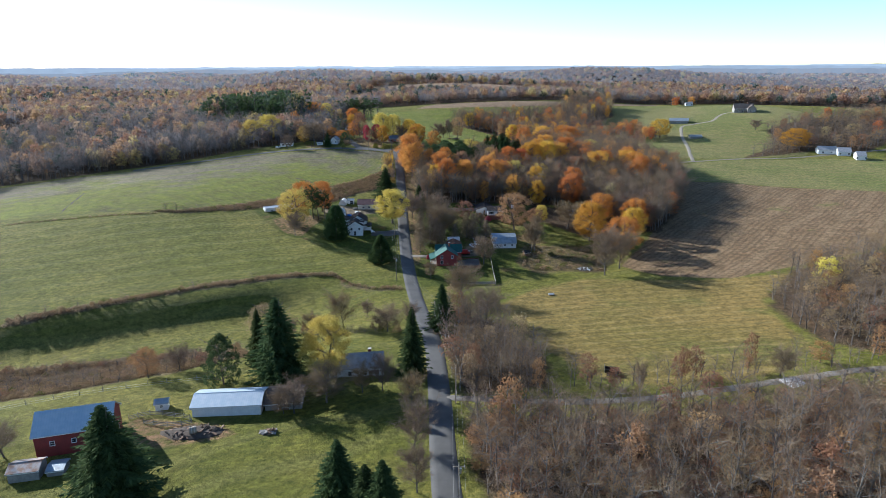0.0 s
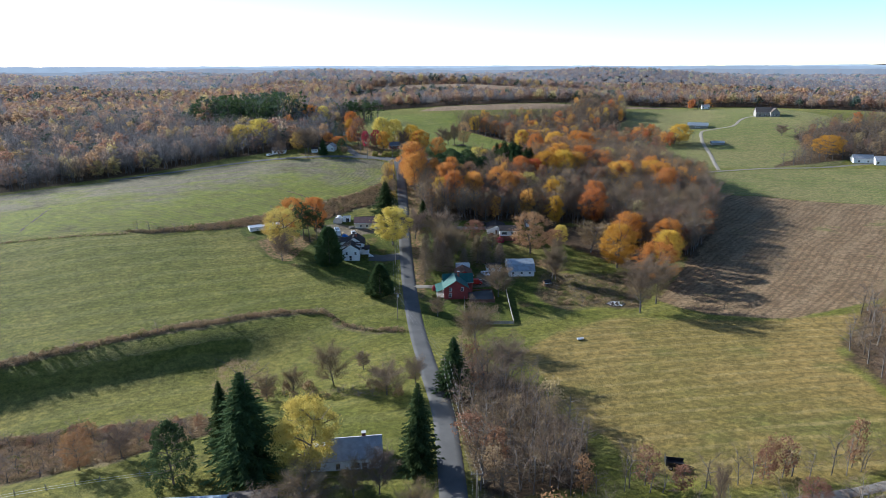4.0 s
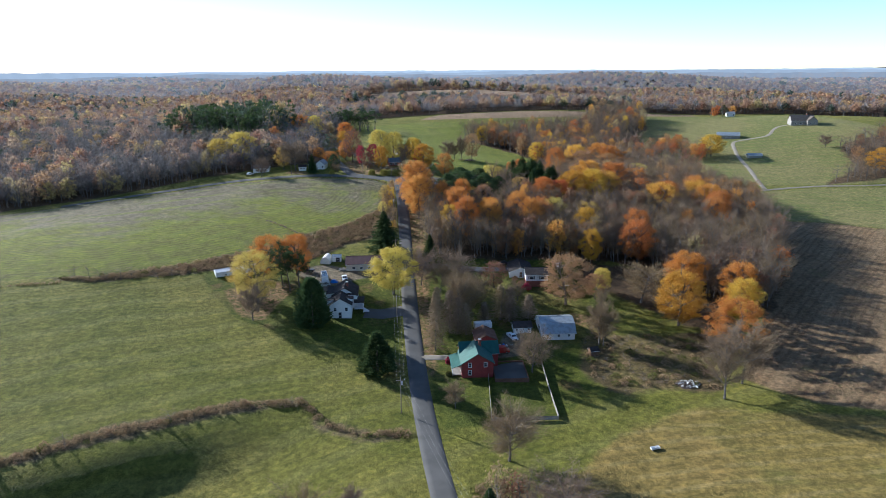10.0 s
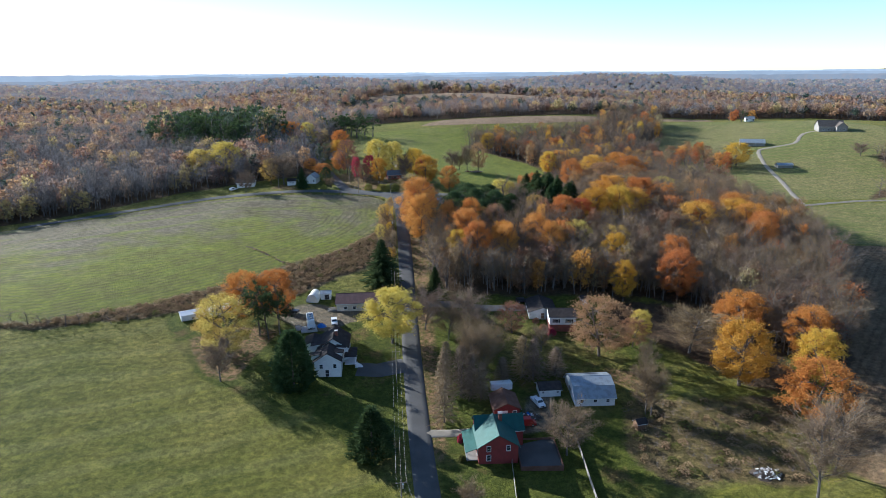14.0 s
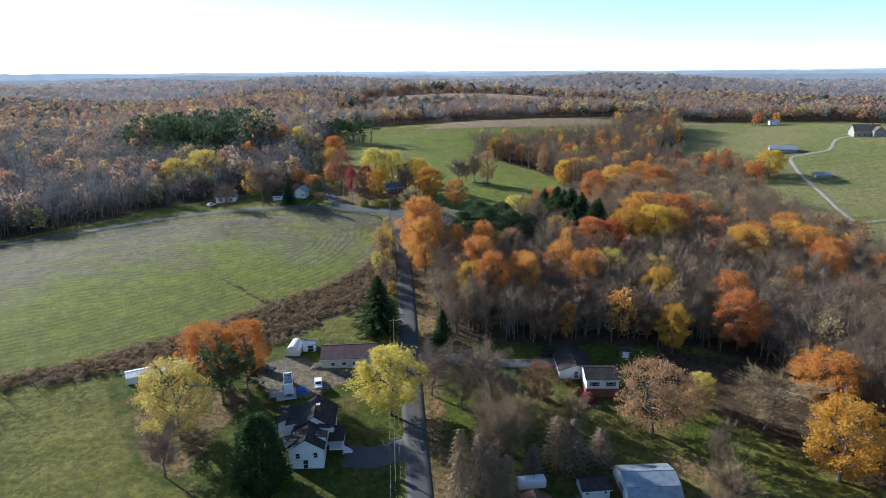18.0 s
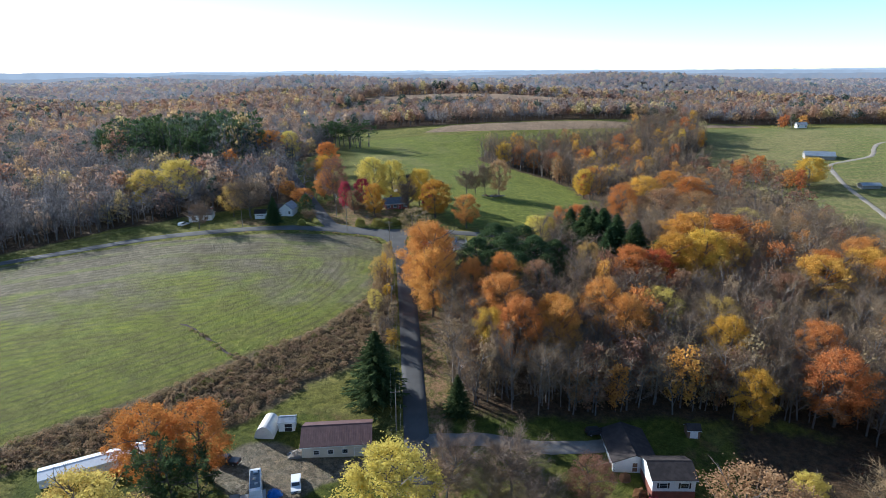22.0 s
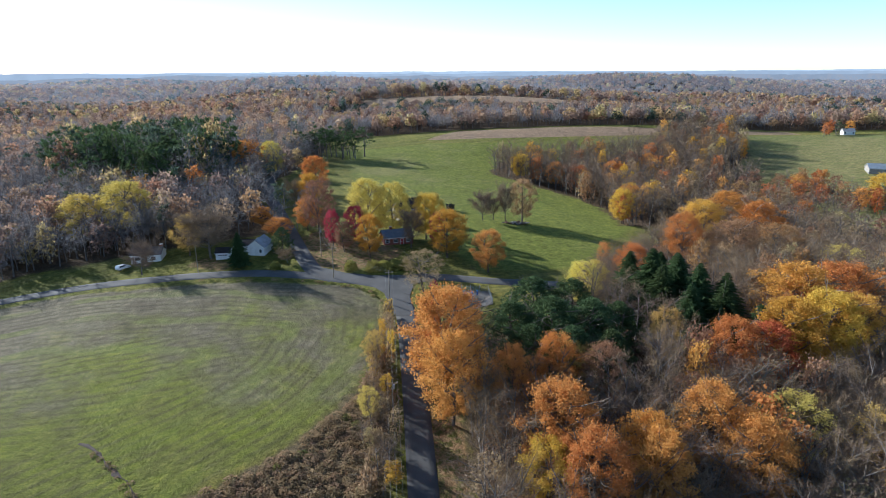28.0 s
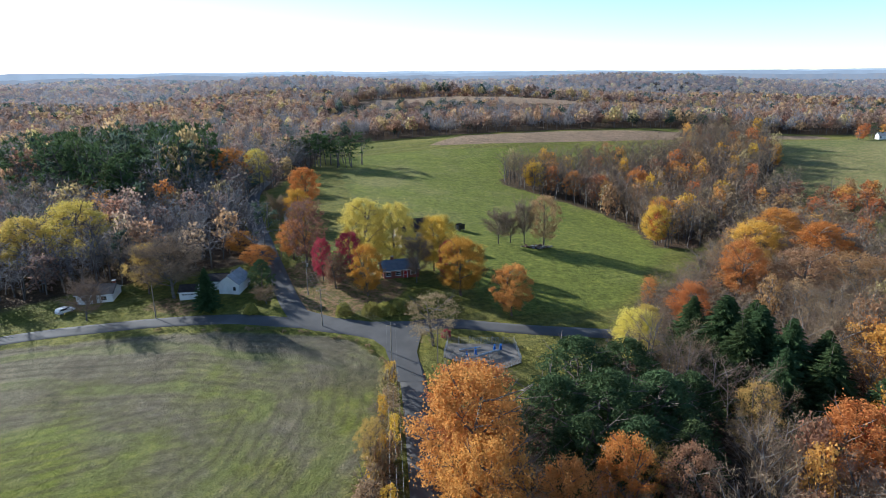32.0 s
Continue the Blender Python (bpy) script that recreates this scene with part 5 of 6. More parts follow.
def far_places(r0, r1, step):
    """Places in rings, with glades left open; a slow change of mixture from place to place."""
    out = []
    r = r0
    while r < r1:
        n = int(1.42 * r / step)
        for i in range(n):
            a = radians(-38 + 84 * (i + rng.uniform(-0.4, 0.4)) / n)
            q = r + rng.uniform(-0.5, 0.5) * step
            out.append((q * math.sin(a), 160 + q * math.cos(a)))
        r += step * 0.95
    fa = np.array(out)
    ok = np.ones(len(fa), bool)
    for p in FAR_FIELDS:
        ok &= inside(p, fa[:, 0], fa[:, 1]) < 2
    ok &= (inside(WOOD_WEST, fa[:, 0], fa[:, 1]) < 0) & (inside(WOOD_DELL, fa[:, 0], fa[:, 1]) < 0) & (inside(OPEN_LAND, fa[:, 0], fa[:, 1]) < 0)
    glades = np.sin(fa[:, 0] / 173 + 1) * np.sin(fa[:, 1] / 121) + 0.5 * np.sin(fa[:, 0] / 61 + fa[:, 1] / 90)
    return fa[ok & (glades < 1.18)]


def far_woods(name, label, prefix, r0, r1, step, heights_of):
    places = []
    for x, y in far_places(r0, r1, step):
        m = 0.5 + 0.5 * math.sin(x / 83 + 1.7 * math.sin(y / 140)) * math.cos(y / 105 + x / 260)
        k = rng.choices(("twig", "orange", "gold", "russet", "pine"), (60 - 38 * m, 10 + 20 * m, 4 + 6 * m, 28 + 10 * m, 5 if m > 0.2 else 14))[0]
        low = 0.62 if -60 < x < 350 and 900 < y < 1010 else 1.0
        places.append((prefix + k, rng.randrange(3) + (3 if r0 > 900 else 0), x, y, rng.uniform(*heights_of) * low, step * rng.uniform(0.95, 1.4)))
    mats = ["bark_grey"] + ["mass_" + prefix + k for k in ("twig", "orange", "gold", "russet", "pine")]
    return woods(name, label, far_stock, places, mats)


far_woods("woodland", "far rolling woods in brown and orange, paled to imitate haze", "far_", 620, 950, 8.8, (12, 20))
far_woods("woodland", "distant rolling woods in brown and orange, paled to imitate haze", "far_", 950, 1350, 10.5, (12, 20))
# tree belts whose leaves glow blue-grey to imitate haze
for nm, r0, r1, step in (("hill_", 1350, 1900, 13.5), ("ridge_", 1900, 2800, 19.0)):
    ob = far_woods("backdrop", "far wooded hills with blue haze put in as glow", nm, r0, r1, step, (13, 22))
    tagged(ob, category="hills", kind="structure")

# ---- buildings ----
def box(bm, x0, x1, y0, y1, z0, z1):
    v = [bm.verts.new((x, y, z)) for z in (z0, z1) for x, y in ((x0, y0), (x1, y0), (x1, y1), (x0, y1))]
    for f in ((0, 3, 2, 1), (4, 5, 6, 7), (0, 1, 5, 4), (1, 2, 6, 5), (2, 3, 7, 6), (3, 0, 4, 7)):
        bm.faces.new([v[i] for i in f])


def boxes(*dims):
    bm = bmesh.new()
    for d in dims:
        box(bm, *d)
    return bm


def soft_box(x0, x1, y0, y1, z0, z1, r=0.06):
    bm = boxes((x0, x1, y0, y1, z0, z1))
    bmesh.ops.bevel(bm, geom=bm.edges[:], offset=r, segments=2, affect="EDGES")
    return bm


def prism(profile, x0, x1):
    """A profile in y and z carried along x."""
    bm = bmesh.new()
    a = [bm.verts.new((x0, y, z)) for y, z in profile]
    b = [bm.verts.new((x1, y, z)) for y, z in profile]
    n = len(profile)
    bm.faces.new(a)
    bm.faces.new(b[::-1])
    for i in range(n):
        bm.faces.new((a[i], b[i], b[(i + 1) % n], a[(i + 1) % n]))
    return bm


def rod(bm, a, b, r, sides=6, r2=None):
    a, b = Vector(a), Vector(b)
    d = (b - a).normalized()
    u = d.cross(Vector((0.31, 0.9, 0.27))).normalized()
    w = d.cross(u)
    ring = [[bm.verts.new(p + (u * math.cos(6.2832 * s / sides) + w * math.sin(6.2832 * s / sides)) * q) for s in range(sides)] for p, q in ((a, r), (b, r if r2 is None else r2))]
    bm.faces.new(ring[0][::-1])
    bm.faces.new(ring[1])
    for s in range(sides):
        bm.faces.new((ring[0][s], ring[0][(s + 1) % sides], ring[1][(s + 1) % sides], ring[1][s]))


def stand(ob, x, y, rot=0.0, reach=4.0):
    z = min(height(x + a, y + b) for a in (-reach, 0, reach) for b in (-reach, 0, reach))
    ob.matrix_basis = pose(x, y, z, 0, 0, rot)
    return ob


def add_window(house, side, u, z, w, h, L, W, trim="white_paint", name="window"):
    """A window on a wall: u along the wall, z its sill's height."""
    def place(a0, a1, d0, d1, z0, z1):
        if side == "S":
            return (a0, a1, -W / 2 - d1, -W / 2 - d0, z0, z1)
        if side == "N":
            return (a0, a1, W / 2 + d0, W / 2 + d1, z0, z1)
        if side == "E":
            return (L / 2 + d0, L / 2 + d1, a0, a1, z0, z1)
        return (-L / 2 - d1, -L / 2 - d0, a0, a1, z0, z1)
    t = 0.1
    pane = part(name, boxes(place(u - w / 2, u + w / 2, 0.005, 0.03, z, z + h)), "glass" if name == "window" else trim, house)
    frame_bm = boxes(place(u - w / 2 - t, u - w / 2, 0.004, 0.08, z - t, z + h + t), place(u + w / 2, u + w / 2 + t, 0.004, 0.08, z - t, z + h + t),
                     place(u - w / 2, u + w / 2, 0.004, 0.08, z + h, z + h + t), place(u - w / 2, u + w / 2, 0.004, 0.06, z + h * 0.48, z + h * 0.52))
    part("window_frame" if name == "window" else "door_frame", frame_bm, "white_paint", pane)
    if name == "window":
        part("sill", boxes(place(u - w / 2 - t, u + w / 2 + t, 0.004, 0.14, z - t, z)), "white_paint", pane)
    return pane


def gable_house(name, label, x, y, rot, L, W, eave, ridge, wall, roof, category="house", windows=(), doors=(), chimney=None, over=0.4, gambrel=False, trim="white_paint", thick=0.16):
    """A house with its ridge along its own x; windows and doors as (side, u, z, w, h)."""
    ob = empty(name, label, category)
    t = 0.2
    g0 = -1.6
    if gambrel:
        prof = [(-W / 2, eave), (-W * 0.31, eave + (ridge - eave) * 0.68), (0, ridge), (W * 0.31, eave + (ridge - eave) * 0.68), (W / 2, eave)]
    else:
        prof = [(-W / 2, eave), (0, ridge), (W / 2, eave)]
    part("wall", boxes((-L / 2 + t, L / 2 - t, -W / 2, -W / 2 + t, g0, eave - 0.02)), wall, ob)
    part("wall", boxes((-L / 2 + t, L / 2 - t, W / 2 - t, W / 2, g0, eave - 0.02)), wall, ob)
    for x0, x1 in ((-L / 2, -L / 2 + t), (L / 2 - t, L / 2)):
        part("gable_wall", prism([(-W / 2, g0)] + [(a, b - 0.03) for a, b in prof] + [(W / 2, g0)], x0, x1), wall, ob)
    for i in range(len(prof) - 1):
        (ya, za), (yb, zb) = prof[i], prof[i + 1]
        d = Vector((yb - ya, zb - za)).normalized()
        n = Vector((-d.y, d.x))
        a, b = Vector((ya, za)), Vector((yb, zb))
        if i == 0:
            a = a - d * over
        if i == len(prof) - 2:
            b = b + d * over
        q = [a, b, b + n * thick, a + n * thick]
        part("roof", prism([(p.x, p.y) for p in q], -L / 2 - over, L / 2 + over), roof, ob)
    part("ridge_cap", prism([(-0.22, ridge + thick - 0.06), (0, ridge + thick + 0.08), (0.22, ridge + thick - 0.06), (0, ridge + thick - 0.1)], -L / 2 - over, L / 2 + over), roof, ob)
    for s in (-1, 1):
        part("fascia", boxes((-L / 2 - over, L / 2 + over, s * (W / 2 + over * 0.8) - 0.04, s * (W / 2 + over * 0.8) + 0.04, eave - over * 0.75 - 0.05, eave - over * 0.75 + 0.17)), trim, ob)
    for q in windows:
        add_window(ob, *q, L, W)
    for q in doors:
        add_window(ob, *q[:5], L, W, q[5] if len(q) > 5 else "brown_wood", "door")
    if chimney:
        cx, cy, cz = chimney
        st = part("chimney", boxes((cx - 0.4, cx + 0.4, cy - 0.4, cy + 0.4, eave - 0.5, cz)), "red_brick", ob)
        part("chimney_cap", boxes((cx - 0.48, cx + 0.48, cy - 0.48, cy + 0.48, cz, cz + 0.12)), "concrete", st)
    return stand(ob, x, y, rot, max(L, W) * 0.3)


def join_wing(main, wing):
    """Makes the parts of a wing parts of the house that it belongs to."""
    m = main.matrix_basis.inverted() @ wing.matrix_basis
    for c in list(wing.children):
        c.parent = main
        c.matrix_basis = m @ c.matrix_basis
    bpy.data.objects.remove(wing)
    return main


def row_of(side, z, w, h, us):
    return [(side, u, z, w, h) for u in us]


# farmstead at the south
shed = gable_house("farm_shed", "long low shed with white walls and pale blue metal roof", -40, 134.9, 0, 15.6, 7.8, 3.2, 4.4, "white_siding", "metal_blue", "shed", doors=[("S", -4.5, 0, 3.0, 2.4, "white_siding")])
gable_house("farm_shed", "old shed with a rusty brown roof, adjoining a long white shed", -27.5, 137, 3, 8.5, 8, 2.4, 3.6, "grey_wood", "shingle_brown", "shed", doors=[("S", 0, 0, 2.4, 2.0)])
gable_house("barn", "red wooden barn with a pale blue metal roof", -68.5, 122.5, 12, 14.5, 9, 5.6, 8.6, "red_paint", "metal_blue", "barn", windows=row_of("S", 3.0, 0.8, 0.9, (-4, 0, 4)), doors=[("E", 0, 0, 3.0, 3.2, "red_paint")])
gable_house("old_shed", "small weathered shed with a rusty sheet-metal roof", -73, 110.5, 8, 5.4, 4.2, 2.3, 3.1, "grey_wood", "metal_rust", "shed", over=0.25)
gable_house("lean_to", "weathered lean-to with loose metal sheets beside a shed", -67.8, 111.5, 8, 3.0, 3.6, 1.3, 1.7, "grey_wood", "metal_grey", "shed", over=0.2)
nh = gable_house("farmhouse", "white farmhouse with a grey shingle roof among bare trees", -9.5, 155, 3, 11, 8, 3.2, 5.6, "white_siding", "shingle_grey", windows=row_of("S", 1.0, 0.9, 1.3, (-3.5, 0.5, 3.8)) + row_of("W", 1.2, 0.8, 1.1, (0,)), doors=[("S", 2.0, 0.1, 1.0, 2.05)], chimney=(2, 0.5, 6.5))
join_wing(nh, gable_house("wing", "wing", -17.0, 153.8, 3, 4.0, 6.4, 2.8, 4.2, "white_siding", "shingle_grey", windows=row_of("S", 0.9, 0.8, 1.1, (0,))))
gable_house("chicken_coop", "small white coop with a slanted roof in a yard", -56.3, 136.2, 10, 2.8, 2.4, 1.9, 2.5, "white_siding", "metal_grey", "shed", over=0.25, windows=row_of("S", 0.9, 0.6, 0.6, (0,)))

# white house
wh = gable_house("house", "white two-storey house with a dark brown shingle roof", -19, 302, 90, 7.5, 7.4, 4.8, 7.1, "white_siding", "shingle_black", windows=row_of("W", 2.6, 0.85, 1.2, (-2.0, 1.8)) + row_of("N", 2.6, 0.85, 1.2, (-1.5, 1.5)), doors=[("W", 0.2, 0.05, 1.0, 2.05, "dark_paint")])
join_wing(wh, gable_house("wing", "wing", -18.0, 310.4, 90, 9.4, 8.6, 4.6, 7.5, "white_siding", "shingle_black", windows=row_of("S", 2.4, 0.85, 1.1, (-2.4, 1.8)) + row_of("N", 2.4, 0.85, 1.1, (-2.4, 2.2)) + row_of("E", 2.4, 0.85, 1.1, (-1.6, 1.6)), chimney=(-1.5, -0.8, 8.6)))
join_wing(wh, gable_house("wing", "wing", -24.3, 311.6, 90, 6.0, 4.6, 4.0, 4.9, "white_siding", "shingle_black"))
for dx, dy, dw in ((-2.7, 300.6, 2.6), (-2.9, 307.6, 3.2), (2.2, 301.8, 2.2), (2.6, 305.4, 2.4)):
    dm = empty("dormer", "dormer", "dormer")
    part("dormer_wall", boxes((-dw / 2, dw / 2, -0.9, 0.9, 4.6, 6.15)), "white_siding", dm)
    out = 1 if dx > 0 else -1
    part("dormer_roof", prism([(-1.25, 6.15), (1.25, 6.15), (1.25, 6.3), (-1.25, 6.3)], -dw / 2 - 0.25, dw / 2 + 0.25), "shingle_black", dm)
    dm.matrix_basis = pose(-19 + dx, dy, wh.matrix_basis.translation.z, 0, -8 * -out, 0)
    join_wing(wh, dm)
po = empty("porch", "porch", "porch")
part("porch_floor", boxes((-1.6, 1.6, -3, 3, 1.2, 1.35)), "white_paint", po)
for yy in (-2.9, 0, 2.9):
    part("post", boxes((1.42, 1.56, yy - 0.07, yy + 0.07, -1, 3.6)), "white_paint", po)
for k in range(7):
    part("baluster_row", boxes((1.46, 1.5, -2.7 + k * 0.9, -2.4 + k * 0.9, 1.5, 2.25)), "white_paint", po)
part("handrail", boxes((1.4, 1.56, -3, 3, 2.25, 2.33)), "white_paint", po)
part("porch_roof", prism([(-3.2, 3.6), (3.2, 3.6), (3.2, 3.75), (-3.2, 3.75)], -1.7, 1.9), "shingle_black", po)
for k in range(7):
    part("step", boxes((1.6 + k * 0.28, 1.88 + k * 0.28, -2.6, -1.4, -1.0, 1.2 - k * 0.19)), "white_paint", po)
join_wing(wh, stand(po, -13.0, 305.5, 0, 2))

# red house and its yard
rh = gable_house("house", "red farmhouse with a green metal roof and white windows", 23.2, 265.4, 90, 9.0, 9.2, 4.6, 7.5, "red_paint", "metal_green", windows=row_of("W", 1.0, 0.9, 1.4, (2.3,)) + row_of("W", 3.4, 0.85, 1.3, (-2.3, 2.3)) + row_of("N", 1.2, 0.9, 1.4, (-2, 2)), chimney=(3.2, -1.6, 8.6))
join_wing(rh, gable_house("wing", "wing", 24.6, 270.3, 0, 11.4, 6.0, 4.4, 6.9, "red_paint", "metal_green", windows=row_of("E", 2.6, 0.9, 1.2, (0,)) + row_of("N", 2.6, 0.9, 1.2, (-3, 0, 3))))
pr = empty("porch", "porch", "porch")
part("porch_roof", prism([(-1.7, 2.5), (1.5, 3.6), (1.5, 3.74), (-1.7, 2.64)], -4.4, 4.4), "metal_green", pr)
part("porch_floor", boxes((-4.1, 4.1, -1.4, 1.4, 0.2, 0.4)), "grey_wood", pr)
for k in range(4):
    part("post", boxes((-4 + k * 2.6, -3.86 + k * 2.6, -1.4, -1.26, -0.8, 2.6)), "white_paint", pr)
stand(pr, 17.3, 266, -90, 2)
join_wing(rh, pr)
gable_house("garage", "dark red garage with a weathered brown roof", 28.4, 281.9, 90, 7.8, 6.6, 2.7, 4.3, "red_paint", "shingle_rust", "garage", windows=row_of("W", 1.3, 0.9, 0.8, (-2,)), doors=[("W", 1.2, 0, 2.4, 2.1, "white_paint")])
gable_house("garden_shed", "small white shed with a black roof beside a barn", 42, 289, 1, 5.8, 4.4, 2.2, 3.3, "white_siding", "shingle_black", "shed", windows=row_of("S", 1.1, 0.6, 0.7, (-2, 2)), doors=[("S", 0, 0, 0.95, 2.0, "white_paint")])
gable_house("barn", "grey metal-roofed gambrel barn with whitewashed walls", 53.2, 287.8, -2, 10.7, 12.0, 2.3, 5.5, "white_siding", "metal_grey", "barn", gambrel=True, windows=row_of("S", 0.9, 0.8, 0.8, (-3.6, 0, 3.4)), doors=[("W", 0, 0, 2.6, 2.6, "grey_wood")])
gable_house("playhouse", "small weathered wooden hut with a dark roof in a yard", 61.5, 272, 10, 2.6, 2.2, 1.7, 2.5, "brown_wood", "shingle_black", "shed", over=0.2)
dk = empty("patio_deck", "raised grey deck with a red-brown board edge", "deck")
part("deck_floor", boxes((-4.8, 4.8, -5.6, 5.6, -0.8, 0.62)), "asphalt", dk)
for a in ((-4.95, 4.95, -5.75, -5.6), (-4.95, 4.95, 5.6, 5.75), (-4.95, -4.8, -5.6, 5.6), (4.8, 4.95, -5.6, 5.6)):
    part("edge_board", boxes((*a, -1.2, 1.15)), "shingle_rust", dk)
stand(dk, 33.2, 263.6, -3, 3)

# white split-level house
ra = gable_house("house", "white split-level house with a black shingle roof and brick base", 55, 324.6, -6, 8.4, 7.4, 5.0, 6.5, "white_siding", "shingle_black", windows=row_of("S", 3.0, 1.5, 1.1, (-2.1, 2.1)) + row_of("E", 3.0, 1.0, 1.1, (0,)))
join_wing(ra, gable_house("wing", "wing", 50.6, 335, 84, 12, 9.0, 2.4, 4.0, "white_siding", "shingle_black", windows=row_of("N", 1.1, 1.3, 1.1, (-3, 2)), doors=[("W", 0, 0, 1.0, 2.05)]))
for s in (-2.1, 2.1):
    for d in (-1.0, 1.0):
        part("shutter", boxes((s + d - 0.2, s + d + 0.2, -3.76, -3.705, 2.95, 4.2)), "dark_paint", ra)
part("brick_base", boxes((-4.26, 4.26, -3.78, 3.78, -1.7, 2.25)), "red_brick", ra, "red brick lower storey")
gable_house("garden_shed", "small dark shed with white double doors at a wood", 67.5, 339.5, -8, 2.8, 2.4, 2.0, 2.9, "brown_wood", "shingle_black", "shed", over=0.2, doors=[("S", 0, 0, 1.5, 1.8, "white_paint")])

# gravel yard
gable_house("garage", "long tan garage with a maroon metal roof", -12.2, 341.5, 0, 14.4, 9.0, 3.1, 5.0, "cream_siding", "metal_maroon", "garage", windows=row_of("S", 1.0, 1.1, 0.9, (-4.2, -1.2, 1.8)) + row_of("W", 1.0, 1.0, 0.9, (0,)), doors=[("S", 5.0, 0, 2.4, 2.2, "cream_siding")])
hp = empty("hoop_shelter", "cream fabric tunnel shelter with an open end", "shelter")
bm = bmesh.new()
arc = [(2.1 * math.cos(math.pi * k / 12), 3.0 * math.sin(math.pi * k / 12)) for k in range(13)]
skin = [[bm.verts.new((x0, y * q, z * q)) for y, z in arc] for q in (1.0, 0.975) for x0 in (-3, 3)]
for k in range(12):
    for a, b in ((0, 1), (1, 3), (3, 2), (2, 0)):
        bm.faces.new((skin[a][k], skin[b][k], skin[b][k + 1], skin[a][k + 1]))
for k in (0, 12):
    bm.faces.new([skin[a][k] for a in (0, 1, 3, 2)])
part("cover", bm, "tarp_cloth", hp)
part("end_panel", prism([(y * 0.95, z * 0.95) for y, z in arc], 2.8, 2.84), "tarp_cloth", hp)
for x0 in (-2.9, 0.0, 2.7):
    bm = bmesh.new()
    for a, b in zip(arc, arc[1:]):
        rod(bm, (x0, a[0] * 0.96, a[1] * 0.96), (x0, b[0] * 0.96, b[1] * 0.96), 0.035, 5)
    part("hoop", bm, "steel", hp)
stand(hp, -28, 346, -98, 2)
gable_house("garden_shed", "small white shed with open doors beside a fabric shelter", -23.8, 347, 0, 3.6, 3.0, 2.1, 2.7, "white_siding", "metal_grey", "shed", over=0.15, doors=[("S", 0.4, 0.05, 1.6, 1.8, "dark_paint")])
lt = gable_house("storage_trailer", "long white low shed with a bright white roof", -60.5, 335.5, 25, 19, 4.4, 2.5, 3.1, "white_siding", "white_paint", "shed", over=0.15, windows=row_of("S", 1.0, 0.7, 0.6, (-6, -2)))

# hamlet at the junction
ct = gable_house("cottage", "small white cottage with a grey shingle roof", -43.5, 490, 78, 7.5, 5.8, 3.0, 5.2, "white_siding", "shingle_grey", windows=row_of("W", 1.0, 0.8, 1.1, (-1.6,)) + row_of("N", 1.0, 0.8, 1.1, (-2, 1.5)), doors=[("W", 1.0, 0.1, 0.95, 2.05, "white_paint")])
join_wing(ct, gable_house("wing", "wing", -49, 492.5, 0, 6, 5, 2.6, 3.8, "white_siding", "shingle_black", windows=row_of("S", 0.9, 0.9, 1.0, (-0.5,))))
gable_house("house", "low white house with a brown roof and dark shutters", -80.5, 490, 3, 9.4, 6.6, 2.9, 4.5, "white_siding", "shingle_brown", windows=row_of("S", 1.0, 1.4, 1.1, (-2.6, 2.4)), doors=[("S", 0, 0.1, 0.95, 2.05)], chimney=(4.2, 0.5, 5.3))
gable_house("garage", "small white garage with a dark roof and paned door", -55, 487, 4, 4.4, 5.5, 2.3, 3.3, "white_siding", "shingle_black", "garage", over=0.3, doors=[("S", 0, 0, 3.2, 1.1, "white_paint")], windows=row_of("S", 1.25, 0.55, 0.4, (-1.1, -0.38, 0.38, 1.1)))
gable_house("house", "dark red brick house with a slate-blue roof among trees", 3, 499, 12, 10.5, 7, 2.9, 4.8, "red_brick", "slate", windows=row_of("S", 1.0, 1.4, 1.1, (-4, -1, 3.5)) + row_of("E", 1.0, 1.0, 1.1, (0,)), doors=[("S", 1.2, 0.1, 1.0, 2.05, "red_gloss")], chimney=(-2, 0.3, 5.9))
gable_house("barn", "dark weathered barn behind yellow trees", 9, 530, 20, 12, 8, 5.5, 9, "grey_wood", "shingle_black", "barn")
gable_house("house", "white house half hidden by trees on the north road", -36, 562, 10, 9, 7, 3.6, 6, "white_siding", "shingle_grey", windows=row_of("S", 1.2, 1.0, 1.2, (-3, 0, 3)))

# hilltop farm
hh = gable_house("house", "large hilltop house with grey-brown walls and grey-brown roof", 371, 639, -18, 19, 12, 4.2, 9.0, "grey_wood", "shingle_brown", windows=row_of("S", 1.0, 1.5, 1.4, (-6, -2, 2.5, 6.5)), doors=[("S", 0.2, 0.1, 1.2, 2.1)], chimney=(4, 0, 10))
join_wing(hh, gable_house("wing", "wing", 376, 632.5, 72, 10, 8, 4.0, 7.6, "grey_wood", "shingle_brown", windows=row_of("W", 1.0, 1.3, 1.3, (-1.5, 1.5))))
gable_house("barn", "low grey barn with a blue-grey metal roof on a hillside", 294, 622, -25, 18, 10, 3.4, 5.6, "grey_wood", "metal_grey", "barn", doors=[("S", 0, 0, 4, 3, "grey_wood")])
gable_house("field_shed", "small grey run-in shed in a pasture", 280, 556, -8, 10.5, 5, 2.4, 3.4, "grey_wood", "metal_grey", "shed")
fh = gable_house("farmhouse", "distant white farmhouse on a ridge", 362, 744, -15, 8, 6, 3, 5, "white_siding", "shingle_grey", windows=row_of("S", 1.0, 1.2, 1.4, (-3, 3)))
